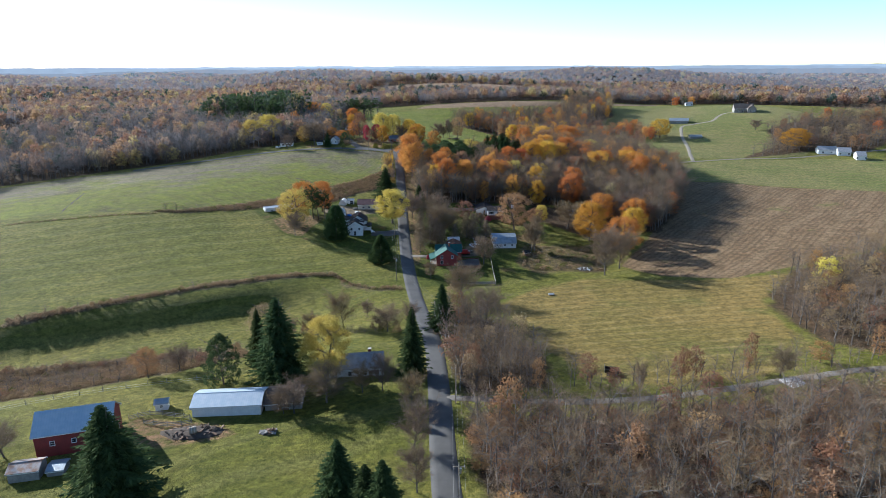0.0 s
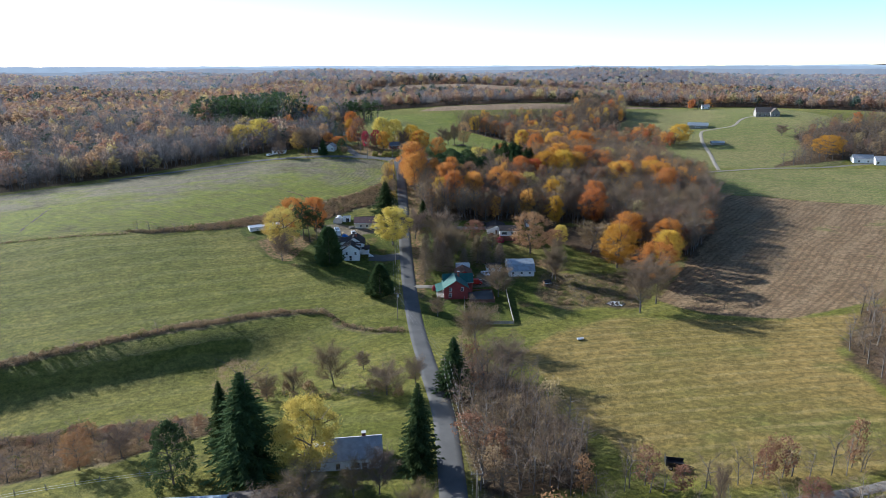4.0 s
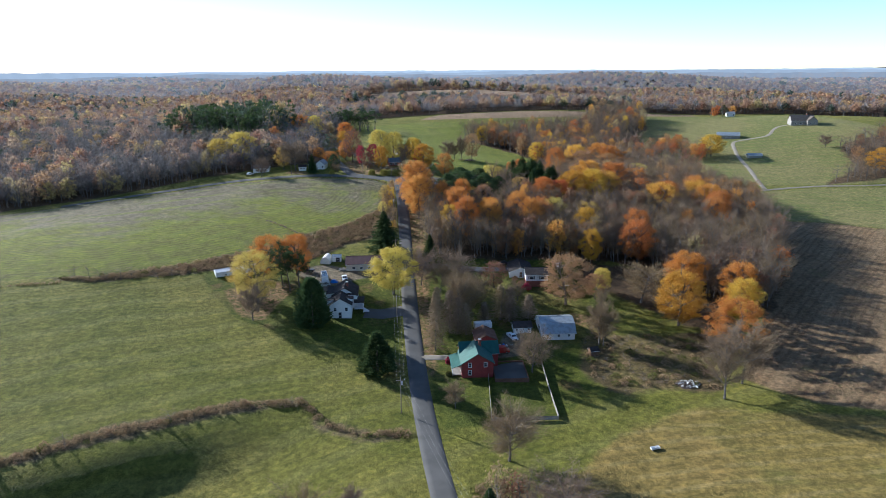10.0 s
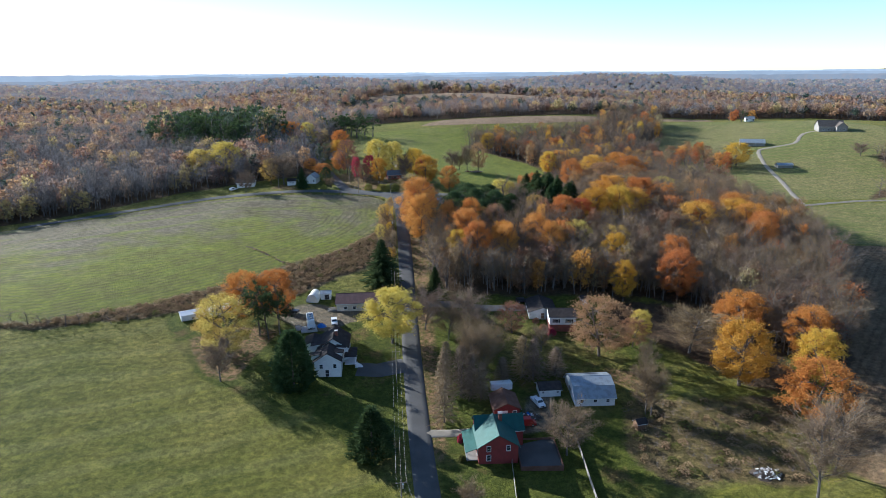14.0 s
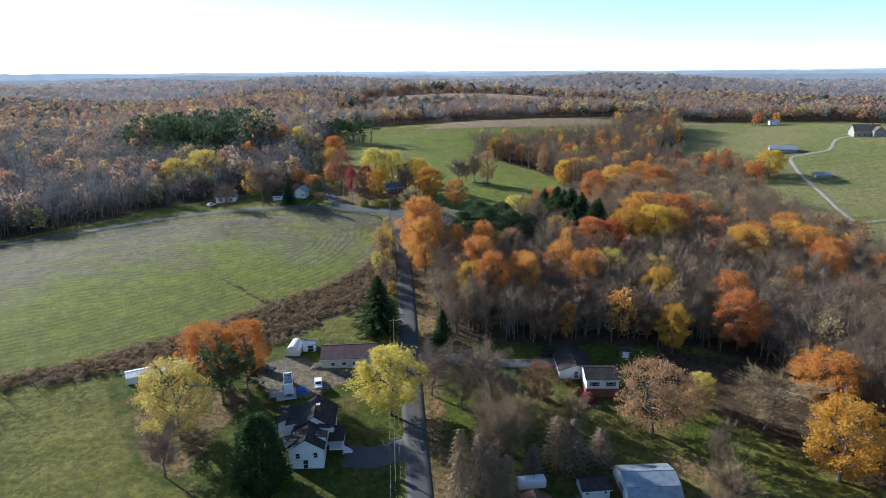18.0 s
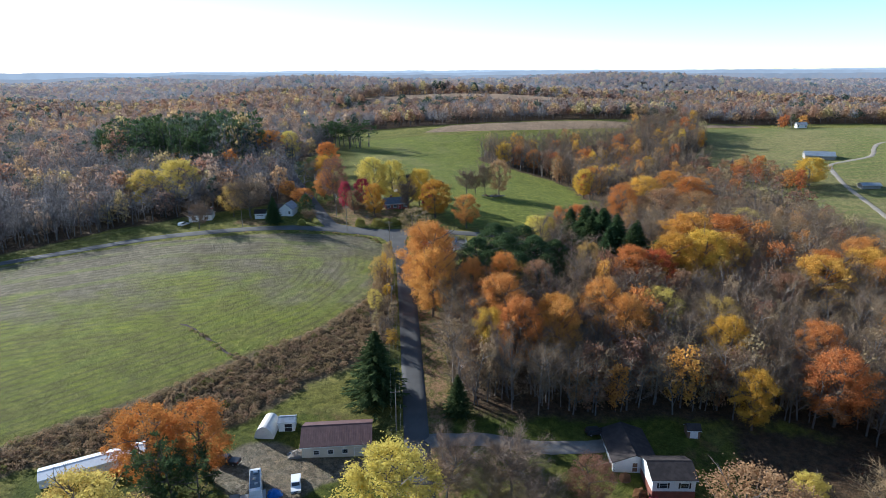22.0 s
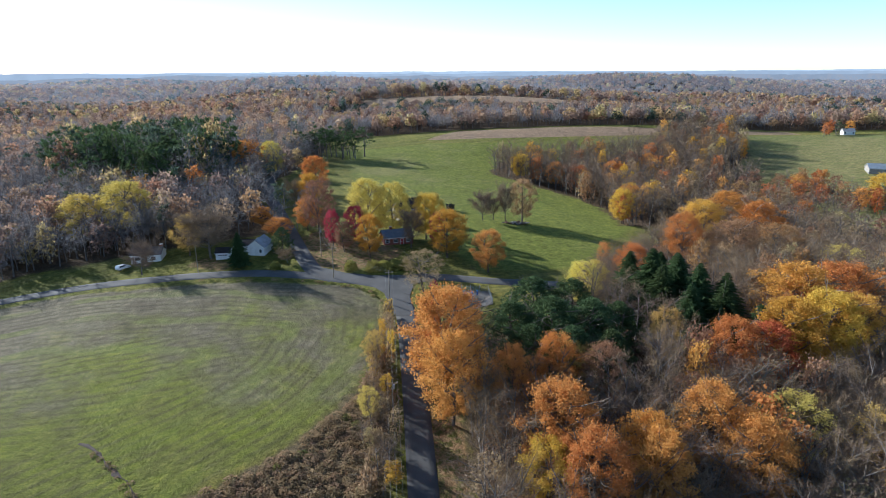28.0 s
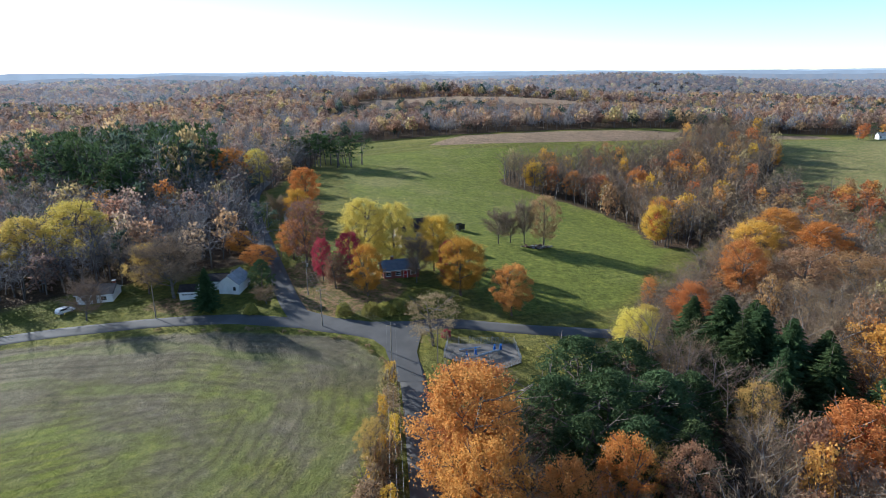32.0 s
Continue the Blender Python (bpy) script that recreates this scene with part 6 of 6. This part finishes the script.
for hx, hy, hr, hl in ((349, 473, -20, 13), (357, 464, -20, 9), (359, 448, -20, 6), (-60, 1085, 10, 16), (260, 1120, 5, 14), (40, 1350, 0, 18)):
    gable_house("house", "distant white farm building among trees", hx, hy, hr, hl, 8, 3.4, 6, "white_siding", "shingle_grey", windows=row_of("S", 1.0, 1.2, 1.2, (-3, 3)))


# ---- vehicles ----
def wheel(parent, x, y, r=0.36, w=0.24):
    bm = bmesh.new()
    rod(bm, (x, y - w / 2, r), (x, y + w / 2, r), r, 14)
    t = part("wheel", bm, "rubber", parent)
    bm = bmesh.new()
    rod(bm, (x, y - w / 2 - 0.01, r), (x, y + w / 2 + 0.01, r), r * 0.58, 10)
    part("rim", bm, "steel", t)


def vehicle(name, label, x, y, rot, profile, glass, width, paint, wheels, r=0.36):
    """A vehicle from its side outline (x, z), with glazing outlines and wheels."""
    ob = empty(name, label, "vehicle")

    def slab(pts, half, taper):
        bm = bmesh.new()
        top = max(z for _, z in pts)
        low = min(z for _, z in pts)
        s = [[bm.verts.new((px, q * half * (1 - taper * max(0, (pz - low) / (top - low + 1e-6) - 0.45)), pz)) for px, pz in pts] for q in (-1, 1)]
        n = len(pts)
        bm.faces.new(s[0])
        bm.faces.new(s[1][::-1])
        for i in range(n):
            bm.faces.new((s[0][i], s[0][(i + 1) % n], s[1][(i + 1) % n], s[1][i]))
        return bm
    bm = slab(profile, width / 2, 0.22)
    bmesh.ops.recalc_face_normals(bm, faces=bm.faces)
    bmesh.ops.bevel(bm, geom=bm.edges[:], offset=0.05, segments=2, affect="EDGES")
    body = part("body", bm, paint, ob)
    for pts in glass:
        part("window", slab(pts, width / 2 * 0.965, 0.1), "glass", ob)
    # windscreen on the steepest slope ahead of the cab, and a grille
    k = max(range(len(profile) - 1), key=lambda q: (profile[q + 1][1] - profile[q][1]) * (profile[q][0] - profile[q + 1][0]) if profile[q][0] > 0 else 0)
    (ax, az), (bx, bz) = profile[k], profile[k + 1]
    n = Vector((bz - az, ax - bx)).normalized() * 0.03
    lo, hi = Vector((ax, az)).lerp(Vector((bx, bz)), 0.12), Vector((ax, az)).lerp(Vector((bx, bz)), 0.9)
    bm = bmesh.new()
    v = [bm.verts.new((q.x + n.x * e, y0 * width * 0.4 * (1.0 if q is lo else 0.9), q.y + n.y * e)) for e in (-1.5, 1) for q, y0 in ((lo, -1), (lo, 1), (hi, 1), (hi, -1))]
    for f in ((0, 3, 2, 1), (4, 5, 6, 7), (0, 1, 5, 4), (1, 2, 6, 5), (2, 3, 7, 6), (3, 0, 4, 7)):
        bm.faces.new([v[a] for a in f])
    part("windscreen", bm, "glass", ob)
    x0, x1 = min(p[0] for p in profile), max(p[0] for p in profile)
    part("grille", boxes((x1 - 0.04, x1 + 0.02, -width * 0.24, width * 0.24, 0.62, 0.86)), "dark_paint", ob)
    for s in (-1, 1):
        part("headlight", boxes((x1 - 0.06, x1 + 0.015, s * width * 0.36 - 0.16, s * width * 0.36 + 0.16, 0.68, 0.84)), "steel", ob)
        part("tail_light", boxes((x0 - 0.015, x0 + 0.06, s * width * 0.38 - 0.1, s * width * 0.38 + 0.1, 0.72, 0.95)), "red_gloss", ob)
    part("bumper", boxes((x1 - 0.05, x1 + 0.08, -width * 0.45, width * 0.45, 0.35, 0.52)), "dark_paint", ob)
    for wx in wheels:
        for s in (-1, 1):
            wheel(ob, wx, s * (width / 2 - 0.13), r)
    ob.matrix_basis = pose(x, y, height(x, y) + 0.12, 0, 0, rot)
    return ob


PICKUP = [(-2.7, 0.45), (2.7, 0.45), (2.7, 0.95), (1.5, 1.12), (0.95, 1.78), (-0.45, 1.8), (-0.6, 1.1), (-2.7, 1.1)]
PICK_G = [[(0.9, 1.16), (1.36, 1.16), (0.93, 1.7), (0.75, 1.7)], [(-0.38, 1.16), (0.8, 1.16), (0.7, 1.7), (-0.35, 1.7)]]
SUV = [(-2.3, 0.4), (2.3, 0.4), (2.3, 0.9), (1.2, 1.05), (0.55, 1.65), (-1.9, 1.7), (-2.3, 1.1)]
SUV_G = [[(-1.8, 1.1), (0.95, 1.1), (0.5, 1.58), (-1.7, 1.6)]]
VAN = [(-2.9, 0.4), (2.7, 0.4), (2.7, 1.0), (2.0, 1.25), (1.4, 2.2), (-2.9, 2.25)]
VAN_G = [[(0.7, 1.25), (1.9, 1.3), (1.38, 2.0), (0.7, 2.0)]]
RV = [(-4.0, 0.5), (3.6, 0.5), (3.6, 1.2), (2.7, 1.5), (2.4, 2.1), (3.2, 2.4), (3.1, 3.15), (-4.0, 3.2)]
RV_G = [[(1.9, 1.45), (2.62, 1.5), (2.36, 2.0), (1.9, 2.0)], [(-2.6, 1.6), (-1.2, 1.6), (-1.2, 2.3), (-2.6, 2.3)]]
rv = vehicle("camper_van", "white motorhome parked on a gravel yard", -27, 327, -79, RV, RV_G, 2.4, "white_paint", (2.3, -2.4), 0.4)
for vx, vy, va, vb, vh in ((-2.6, 0.1, 0.45, 0.4, 0.28), (-0.6, -0.1, 0.35, 0.35, 0.16), (1.0, 0.2, 0.3, 0.3, 0.14)):
    part("roof_vent", soft_box(vx - va, vx + va, vy - vb, vy + vb, 3.15, 3.18 + vh, 0.05), "steel" if vh > 0.2 else "concrete", rv)
part("roof_rack", boxes((-3.6, 0.6, -0.95, -0.9, 3.2, 3.3), (-3.6, 0.6, 0.9, 0.95, 3.2, 3.3)), "steel", rv)
for s in (-1, 1):
    part("stripe", boxes((-3.9, 2.2, s * 1.21 - 0.012, s * 1.21 + 0.012, 1.2, 1.32)), "brown_wood", rv)
vp = empty("concrete_pad", "pale concrete pad under a parked motorhome", "slab")
part("slab", soft_box(-2.9, 2.1, -4.6, 1.6, -0.3, 0.1, 0.04), "concrete", vp)
vp.matrix_basis = pose(-27.4, 327.2, height(-27.4, 327.2) - 0.02, 0, 0, 11)
ft = empty("flatbed_trailer", "low dark flatbed trailer beside a motorhome", "trailer")
part("bed", boxes((-0.9, 0.9, -2.0, 2.0, 0.5, 0.62)), "grey_wood", ft)
part("side_rail", boxes((-0.95, -0.9, -2.0, 2.0, 0.62, 0.95), (0.9, 0.95, -2.0, 2.0, 0.62, 0.95)), "dark_paint", ft)
for s in (-1, 1):
    wheel(ft, s * 0.45, -0.4 * s, 0.3, 0.18)
ft.matrix_basis = pose(-30.6, 324.8, height(-30.6, 324.8) + 0.1, 0, 0, 11)
vehicle("pickup_truck", "white pickup truck parked on gravel", -19.6, 328.8, -82, PICKUP, PICK_G, 1.95, "white_paint", (1.75, -1.75), 0.4)
vehicle("pickup_truck", "dark green pickup truck parked under trees", -34.5, 335.8, 165, PICKUP, PICK_G, 1.95, "dark_paint", (1.75, -1.75), 0.4)
vehicle("pickup_truck", "white pickup truck parked in a farmyard", 37.8, 283.5, -75, PICKUP, PICK_G, 1.95, "white_paint", (1.75, -1.75), 0.4)
tc = empty("box_trailer", "long white box trailer parked behind a red garage", "trailer")
part("body", soft_box(-3.0, 3.0, -1.1, 1.1, 0.5, 2.5, 0.12), "white_paint", tc)
part("tow_bar", boxes((3.0, 4.1, -0.06, 0.06, 0.5, 0.6)), "dark_paint", tc)
for s in (-1, 1):
    wheel(tc, -0.3, s * 1.05, 0.34, 0.2)
tc.matrix_basis = pose(29, 290.6, height(29, 290.6), 0, 0, 4)
vehicle("van", "red van with a white roof parked by a deck", 32.5, 274.8, 2, VAN, VAN_G, 2.0, "red_gloss", (1.7, -1.8), 0.4)
vehicle("car", "dark car parked behind a cottage", -44.5, 500, 20, SUV, SUV_G, 1.85, "dark_paint", (1.4, -1.4))
vehicle("car", "pale silver car parked beside a low house", -86, 482, 60, SUV, SUV_G, 1.85, "white_paint", (1.4, -1.4))
vehicle("car", "dark car parked beside a split-level house", 45.5, 341, 5, SUV, SUV_G, 1.85, "dark_paint", (1.4, -1.4))

# ---- yards and fields ----
rng = random.Random(21)


def heap(name, label, x, y, rx, ry, h, mats, n=60, size=0.5, category="heap"):
    """A mound of odd pieces of rubbish, wood or soil."""
    ob = empty(name, label, category)
    bm = bmesh.new()
    ring = []
    top = bm.verts.new((0, 0, h))
    for q, z in ((0.5, 0.72), (0.85, 0.3), (1.1, -0.15)):
        ring.append([bm.verts.new((rx * q * math.cos(a * 0.449) * rng.uniform(0.8, 1.2), ry * q * math.sin(a * 0.449) * rng.uniform(0.8, 1.2), h * z * rng.uniform(0.7, 1.3))) for a in range(14)])
    for i in range(14):
        bm.faces.new((top, ring[0][i], ring[0][(i + 1) % 14]))
        for a, b in zip(ring, ring[1:]):
            bm.faces.new((a[i], b[i], b[(i + 1) % 14], a[(i + 1) % 14]))
    part("mound", bm, mats[0], ob)
    for i in range(n):
        a, q = rng.uniform(0, 6.28), rng.random() ** 0.5
        s = size * rng.uniform(0.4, 1.4)
        bm = boxes((-s, s, -s * 0.4, s * 0.4, -s * 0.12, s * 0.12))
        bmesh.ops.transform(bm, matrix=pose(rx * q * math.cos(a), ry * q * math.sin(a), h * (1 - q * 0.8) + 0.1, rng.uniform(-40, 40), rng.uniform(-40, 40), rng.uniform(0, 360)), verts=bm.verts)
        part("piece", bm, mats[1 + i % (len(mats) - 1)], ob)
    ob.matrix_basis = pose(x, y, height(x, y))
    return ob


heap("scrap_heap", "heap of pale scrap and brush at a field edge", 83, 252, 3.4, 2.2, 0.7, ("soil", "concrete", "white_paint", "grey_wood"), 45, 0.4)
heap("manure_heap", "dark heap of manure and straw in a farmyard", -45.5, 123.5, 7, 3.2, 0.8, ("soil", "soil", "brown_wood"), 60, 0.5)
heap("brush_heap", "small heap of brushwood on grass", -29, 122.5, 1.8, 1.2, 0.6, ("soil", "brown_wood", "grey_wood"), 30, 0.6)
heap("gravel_heap", "small grey heap of gravel beside a garage", -20.8, 338.2, 2.0, 1.6, 0.9, ("gravel", "gravel", "concrete"), 14, 0.15)
heap("yard_clutter", "scattered boxes, boards and bins in a back yard", 33.5, 278.5, 3.5, 2.4, 0.25, ("soil", "dark_paint", "white_paint", "brown_wood", "blue_paint", "concrete"), 40, 0.4, "clutter")
heap("log_heap", "fallen branches and logs on a pasture", 53, 532, 6, 2, 0.4, ("soil", "grey_wood", "brown_wood"), 30, 1.0)
heap("tarp_heap", "blue tarpaulin over stacked goods beside a motorhome", -23.6, 327.2, 1.5, 1.3, 0.9, ("blue_paint", "blue_paint", "grey_wood"), 8, 0.3)

bale = empty("hay_bale", "round straw bale on a dark heap", "hay bale")
bm = bmesh.new()
rod(bm, (-0.75, 0, 0.8), (0.75, 0, 0.8), 0.8, 18)
part("roll", bm, "dirt_track", bale)
bm = bmesh.new()
rod(bm, (-0.3, 0, 0.8), (-0.24, 0, 0.8), 0.815, 18)
rod(bm, (0.24, 0, 0.8), (0.3, 0, 0.8), 0.815, 18)
part("twine", bm, "tarp_cloth", bale)
bale.matrix_basis = pose(-45, 122.5, height(-45, 122.5) + 0.6, 0, 0, 20)

wg = empty("farm_trailer", "dark steel farm machine standing at a stubble field", "farm machine")
part("bed", boxes((-2.2, 1.6, -1.0, 1.0, 0.8, 1.1)), "dark_paint", wg)
part("side_board", boxes((-2.2, 1.6, -1.05, -0.98, 1.1, 1.8)), "dark_paint", wg)
part("side_board", boxes((-2.2, 1.6, 0.98, 1.05, 1.1, 1.8)), "dark_paint", wg)
part("headboard", boxes((-2.25, -2.15, -1.0, 1.0, 0.9, 2.5)), "dark_paint", wg)
bm = bmesh.new()
rod(bm, (1.6, 0, 0.9), (3.6, 0, 0.5), 0.07)
part("drawbar", bm, "dark_paint", wg)
for wx in (-1.2, 0.9):
    for s in (-1, 1):
        wheel(wg, wx, s * 1.15, 0.5, 0.3)
wg.matrix_basis = pose(57.8, 146.2, height(57.8, 146.2), 0, 0, -15)

fw = empty("feed_wagon", "black feed wagon standing on a green pasture", "farm machine")
part("bin", boxes((-1.5, 1.5, -1, 1, 0.7, 2.1)), "dark_paint", fw)
part("rack", boxes((-1.6, 1.6, -1.1, -1.02, 2.1, 2.7), (-1.6, 1.6, 1.02, 1.1, 2.1, 2.7)), "dark_paint", fw)
for wx in (-1.0, 1.0):
    for s in (-1, 1):
        wheel(fw, wx, s * 1.0, 0.45, 0.25)
fw.matrix_basis = pose(28, 551, height(28, 551), 0, 0, 30)

fd = empty("cattle_feeder", "small white trough on green grass", "trough")
part("trough", boxes((-1.1, 1.1, -0.4, -0.34, 0.25, 0.7), (-1.1, 1.1, 0.34, 0.4, 0.25, 0.7), (-1.1, 1.1, -0.34, 0.34, 0.25, 0.32), (-1.16, -1.1, -0.4, 0.4, 0.25, 0.7), (1.1, 1.16, -0.4, 0.4, 0.25, 0.7)), "white_paint", fd)
for s in (-0.9, 0.9):
    part("leg", boxes((s - 0.05, s + 0.05, -0.35, 0.35, -0.1, 0.25)), "grey_wood", fd)
fd.matrix_basis = pose(60.7, 222.7, height(60.7, 222.7), 0, 0, 10)
sl = empty("concrete_slab", "pale concrete slab beside a farm lane", "slab")
part("slab", soft_box(-2.6, 2.6, -2.4, 2.4, -0.3, 0.18), "concrete", sl)
sl.matrix_basis = pose(100, 132.5, height(100, 132.5), 0, 0, 8)


def fence(name, label, pts, h, step, board, post_mat="grey_wood", rails=3, fill=0.8):
    """A fence: posts at even steps, rails or boards between them."""
    ob = empty(name, label, "fence")
    line = smooth_line(pts, step) if len(pts) > 2 else [Vector((*pts[0], 0)).lerp(Vector((*pts[1], 0)), i / max(1, round((Vector(pts[1]) - Vector(pts[0])).length / step))) for i in range(round((Vector(pts[1]) - Vector(pts[0])).length / step) + 1)]
    pm = boxes((-0.06, 0.06, -0.06, 0.06, -0.5, h + 0.12))
    first = None
    for p in line:
        if first is None:
            first = part("post", pm, post_mat, ob)
            o = first
        else:
            o = part("post", first.data, post_mat, ob)
        o.matrix_basis = pose(p.x, p.y, height(p.x, p.y))
    for a, b in zip(line, line[1:]):
        za, zb = height(a.x, a.y), height(b.x, b.y)
        d = (b - a).normalized()
        n = Vector((d.y, -d.x, 0)) * 0.02
        for k in range(rails):
            bm = bmesh.new()
            z0 = h * (0.12 + 0.88 * k / rails)
            z1 = z0 + h * fill / rails
            v = [bm.verts.new(q) for q in (a + n + Vector((0, 0, za + z0)), b + n + Vector((0, 0, zb + z0)), b + n + Vector((0, 0, zb + z1)), a + n + Vector((0, 0, za + z1)), a - n + Vector((0, 0, za + z0)), b - n + Vector((0, 0, zb + z0)), b - n + Vector((0, 0, zb + z1)), a - n + Vector((0, 0, za + z1)))]
            for f in ((0, 1, 2, 3), (7, 6, 5, 4), (0, 4, 5, 1), (2, 6, 7, 3), (1, 5, 6, 2), (0, 3, 7, 4)):
                bm.faces.new([v[i] for i in f])
            part("rail", bm, board, ob)
    return ob


fence("board_fence", "pale weathered board fence round a back yard", [(26.3, 260.5), (25.0, 249), (23.8, 238.6)], 1.3, 2.4, "grey_wood", rails=5)
fence("board_fence", "pale weathered board fence round a back yard", [(23.8, 238.2), (41.2, 238.0)], 1.3, 2.4, "grey_wood", rails=5)
fence("board_fence", "pale weathered board fence round a back yard", [(41.4, 238.4), (42.6, 253), (43.9, 268)], 1.3, 2.4, "grey_wood", rails=5)
fence("rail_fence", "weathered post and rail fence in a farmyard", [(-62, 131), (-58, 133), (-52, 131.5), (-48, 130)], 1.3, 2.5, "grey_wood", rails=3, fill=0.35)
fence("rail_fence", "weathered post and rail fence in a farmyard", [(-58, 129), (-52, 127), (-47, 128)], 1.3, 2.5, "grey_wood", rails=3, fill=0.35)
fence("wire_fence", "thin post and wire fence along a lane", [(-100, 140), (-80, 146), (-60, 150), (-48, 152)], 1.2, 5, "steel", rails=2, fill=0.05)

# compound with pipes
cp = fence("chain_fence", "grey chain-link fence round a gas compound", [(12, 449.5), (13.5, 455.5)], 1.9, 2.5, "steel", "steel", 9, 0.07)
for a, b in (((13.5, 455.5), (29.5, 455.0)), ((29.5, 455.0), (29.5, 446.5)), ((29.5, 446.5), (22, 442.5)), ((22, 442.5), (12, 449.5))):
    fence("chain_fence", "grey chain-link fence round a gas compound", [a, b], 1.9, 2.5, "steel", "steel", 9, 0.07)
pad = empty("gravel_pad", "grey gravel pad inside a chain-link fence", "gravel pad")
bm = bmesh.new()
pts = [(12, 449.5), (22, 442.5), (29.5, 446.5), (29.5, 455), (13.5, 455.5)]
up = [bm.verts.new((a, b, height(a, b) + 0.14)) for a, b in pts]
dn = [bm.verts.new((a, b, height(a, b) - 0.5)) for a, b in pts]
bm.faces.new(up)
for i in range(5):
    bm.faces.new((up[i], up[(i + 1) % 5], dn[(i + 1) % 5], dn[i]))
part("gravel_bed", bm, "gravel", pad)
tagged(pad, kind="structure")
zc = height(22, 449) + 0.2
pv = empty("pipe_manifold", "white and blue gas pipes with valves on a gravel pad", "pipework")
for a, b, r, m in (((17, 446.5, 0.9), (25, 450.5, 0.9), 0.32, "steel"), ((17, 446.5, -0.2), (17, 446.5, 0.9), 0.32, "steel"), ((25, 450.5, -0.2), (25, 450.5, 0.9), 0.32, "steel"), ((20, 448, -0.2), (20, 448, 1.0), 0.16, "white_paint"), ((22.5, 449.2, -0.2), (22.5, 449.2, 1.0), 0.16, "white_paint"), ((16, 452, 0.7), (21, 453, 0.7), 0.2, "steel"), ((16, 452, -0.2), (16, 452, 0.7), 0.2, "steel")):
    bm = bmesh.new()
    rod(bm, (a[0], a[1], a[2]), (b[0], b[1], b[2]), r, 12)
    part("pipe", bm, m, pv)
for x, y, s in ((19.5, 450.5, 0.6), (24.2, 451.8, 0.55), (17.3, 449.4, 0.45), (25.8, 452.4, 0.5)):
    v = part("valve", soft_box(x - s * 0.5, x + s * 0.5, y - s * 0.5, y + s * 0.5, -0.2, s * 2.2, 0.08), "blue_paint", pv, "bright blue valve housing")
    bm = bmesh.new()
    rod(bm, (x, y, s * 2.2), (x, y, s * 2.9), 0.07)
    rod(bm, (x, y, s * 2.9), (x, y, s * 2.9 + 0.06), 0.3, 12)
    part("handwheel", bm, "blue_paint", v)
pv.matrix_basis = pose(0, 0, zc)

# power line
POLES = [(7.5, 62.0), (10.1, 91.6), (13.9, 133.6), (12.6, 188), (0.5, 243), (0.2, 295), (0.6, 345), (0.2, 395), (0, 447), (-17, 465.5), (-22.5, 484), (-34, 513), (-44, 548)]
tops = []
for i, (x, y) in enumerate(POLES):
    ob = empty("utility_pole", "weathered wooden utility pole with a crossarm", "utility pole", "utility poles")
    q = Vector(POLES[min(i + 1, len(POLES) - 1)]) - Vector(POLES[max(i - 1, 0)])
    bm = bmesh.new()
    rod(bm, (0, 0, -0.8), (0, 0, 10.2), 0.16, 8, 0.11)
    part("pole", bm, "pole_wood", ob)
    arm = part("crossarm", boxes((-1.1, 1.1, -0.16, -0.06, 9.5, 9.62)), "pole_wood", ob)
    for s in (-1.0, 0.0, 1.0):
        bm = bmesh.new()
        rod(bm, (s, -0.11, 9.62), (s, -0.11, 9.8), 0.05, 6)
        part("insulator", bm, "steel", arm)
    if i % 3 == 1:
        bm = bmesh.new()
        rod(bm, (0.32, 0, 8.2), (0.32, 0, 9.1), 0.22, 10)
        part("transformer", bm, "steel", ob)
    rot = math.degrees(math.atan2(q.y, q.x)) - 90
    ob.matrix_basis = pose(x, y, height(x, y), 0, 0, rot)
    tops.append([ob.matrix_basis @ Vector((s, -0.11, 9.8)) for s in (-1.0, 0.0, 1.0)])
for a, b in zip(tops, tops[1:]):
    ob = empty("power_line", "thin sagging wires between utility poles", "wires")
    for p, q in zip(a, b):
        s = Shape()
        s.tube([p.lerp(q, k / 8) - Vector((0, 0, 3.2 * (k / 8) * (1 - k / 8))) for k in range(9)], [0.011] * 9, 3)
        part("wire", s, "wire", ob)
for x, y in ((17.5, 293.2), (38.4, 273.1), (10.4, 447.4), (-60, 474)):
    ob = empty("utility_pole", "plain wooden utility pole", "utility pole", "utility poles")
    bm = bmesh.new()
    rod(bm, (0, 0, -0.8), (0, 0, 9), 0.15, 8, 0.11)
    part("pole", bm, "pole_wood", ob)
    ob.matrix_basis = pose(x, y, height(x, y))
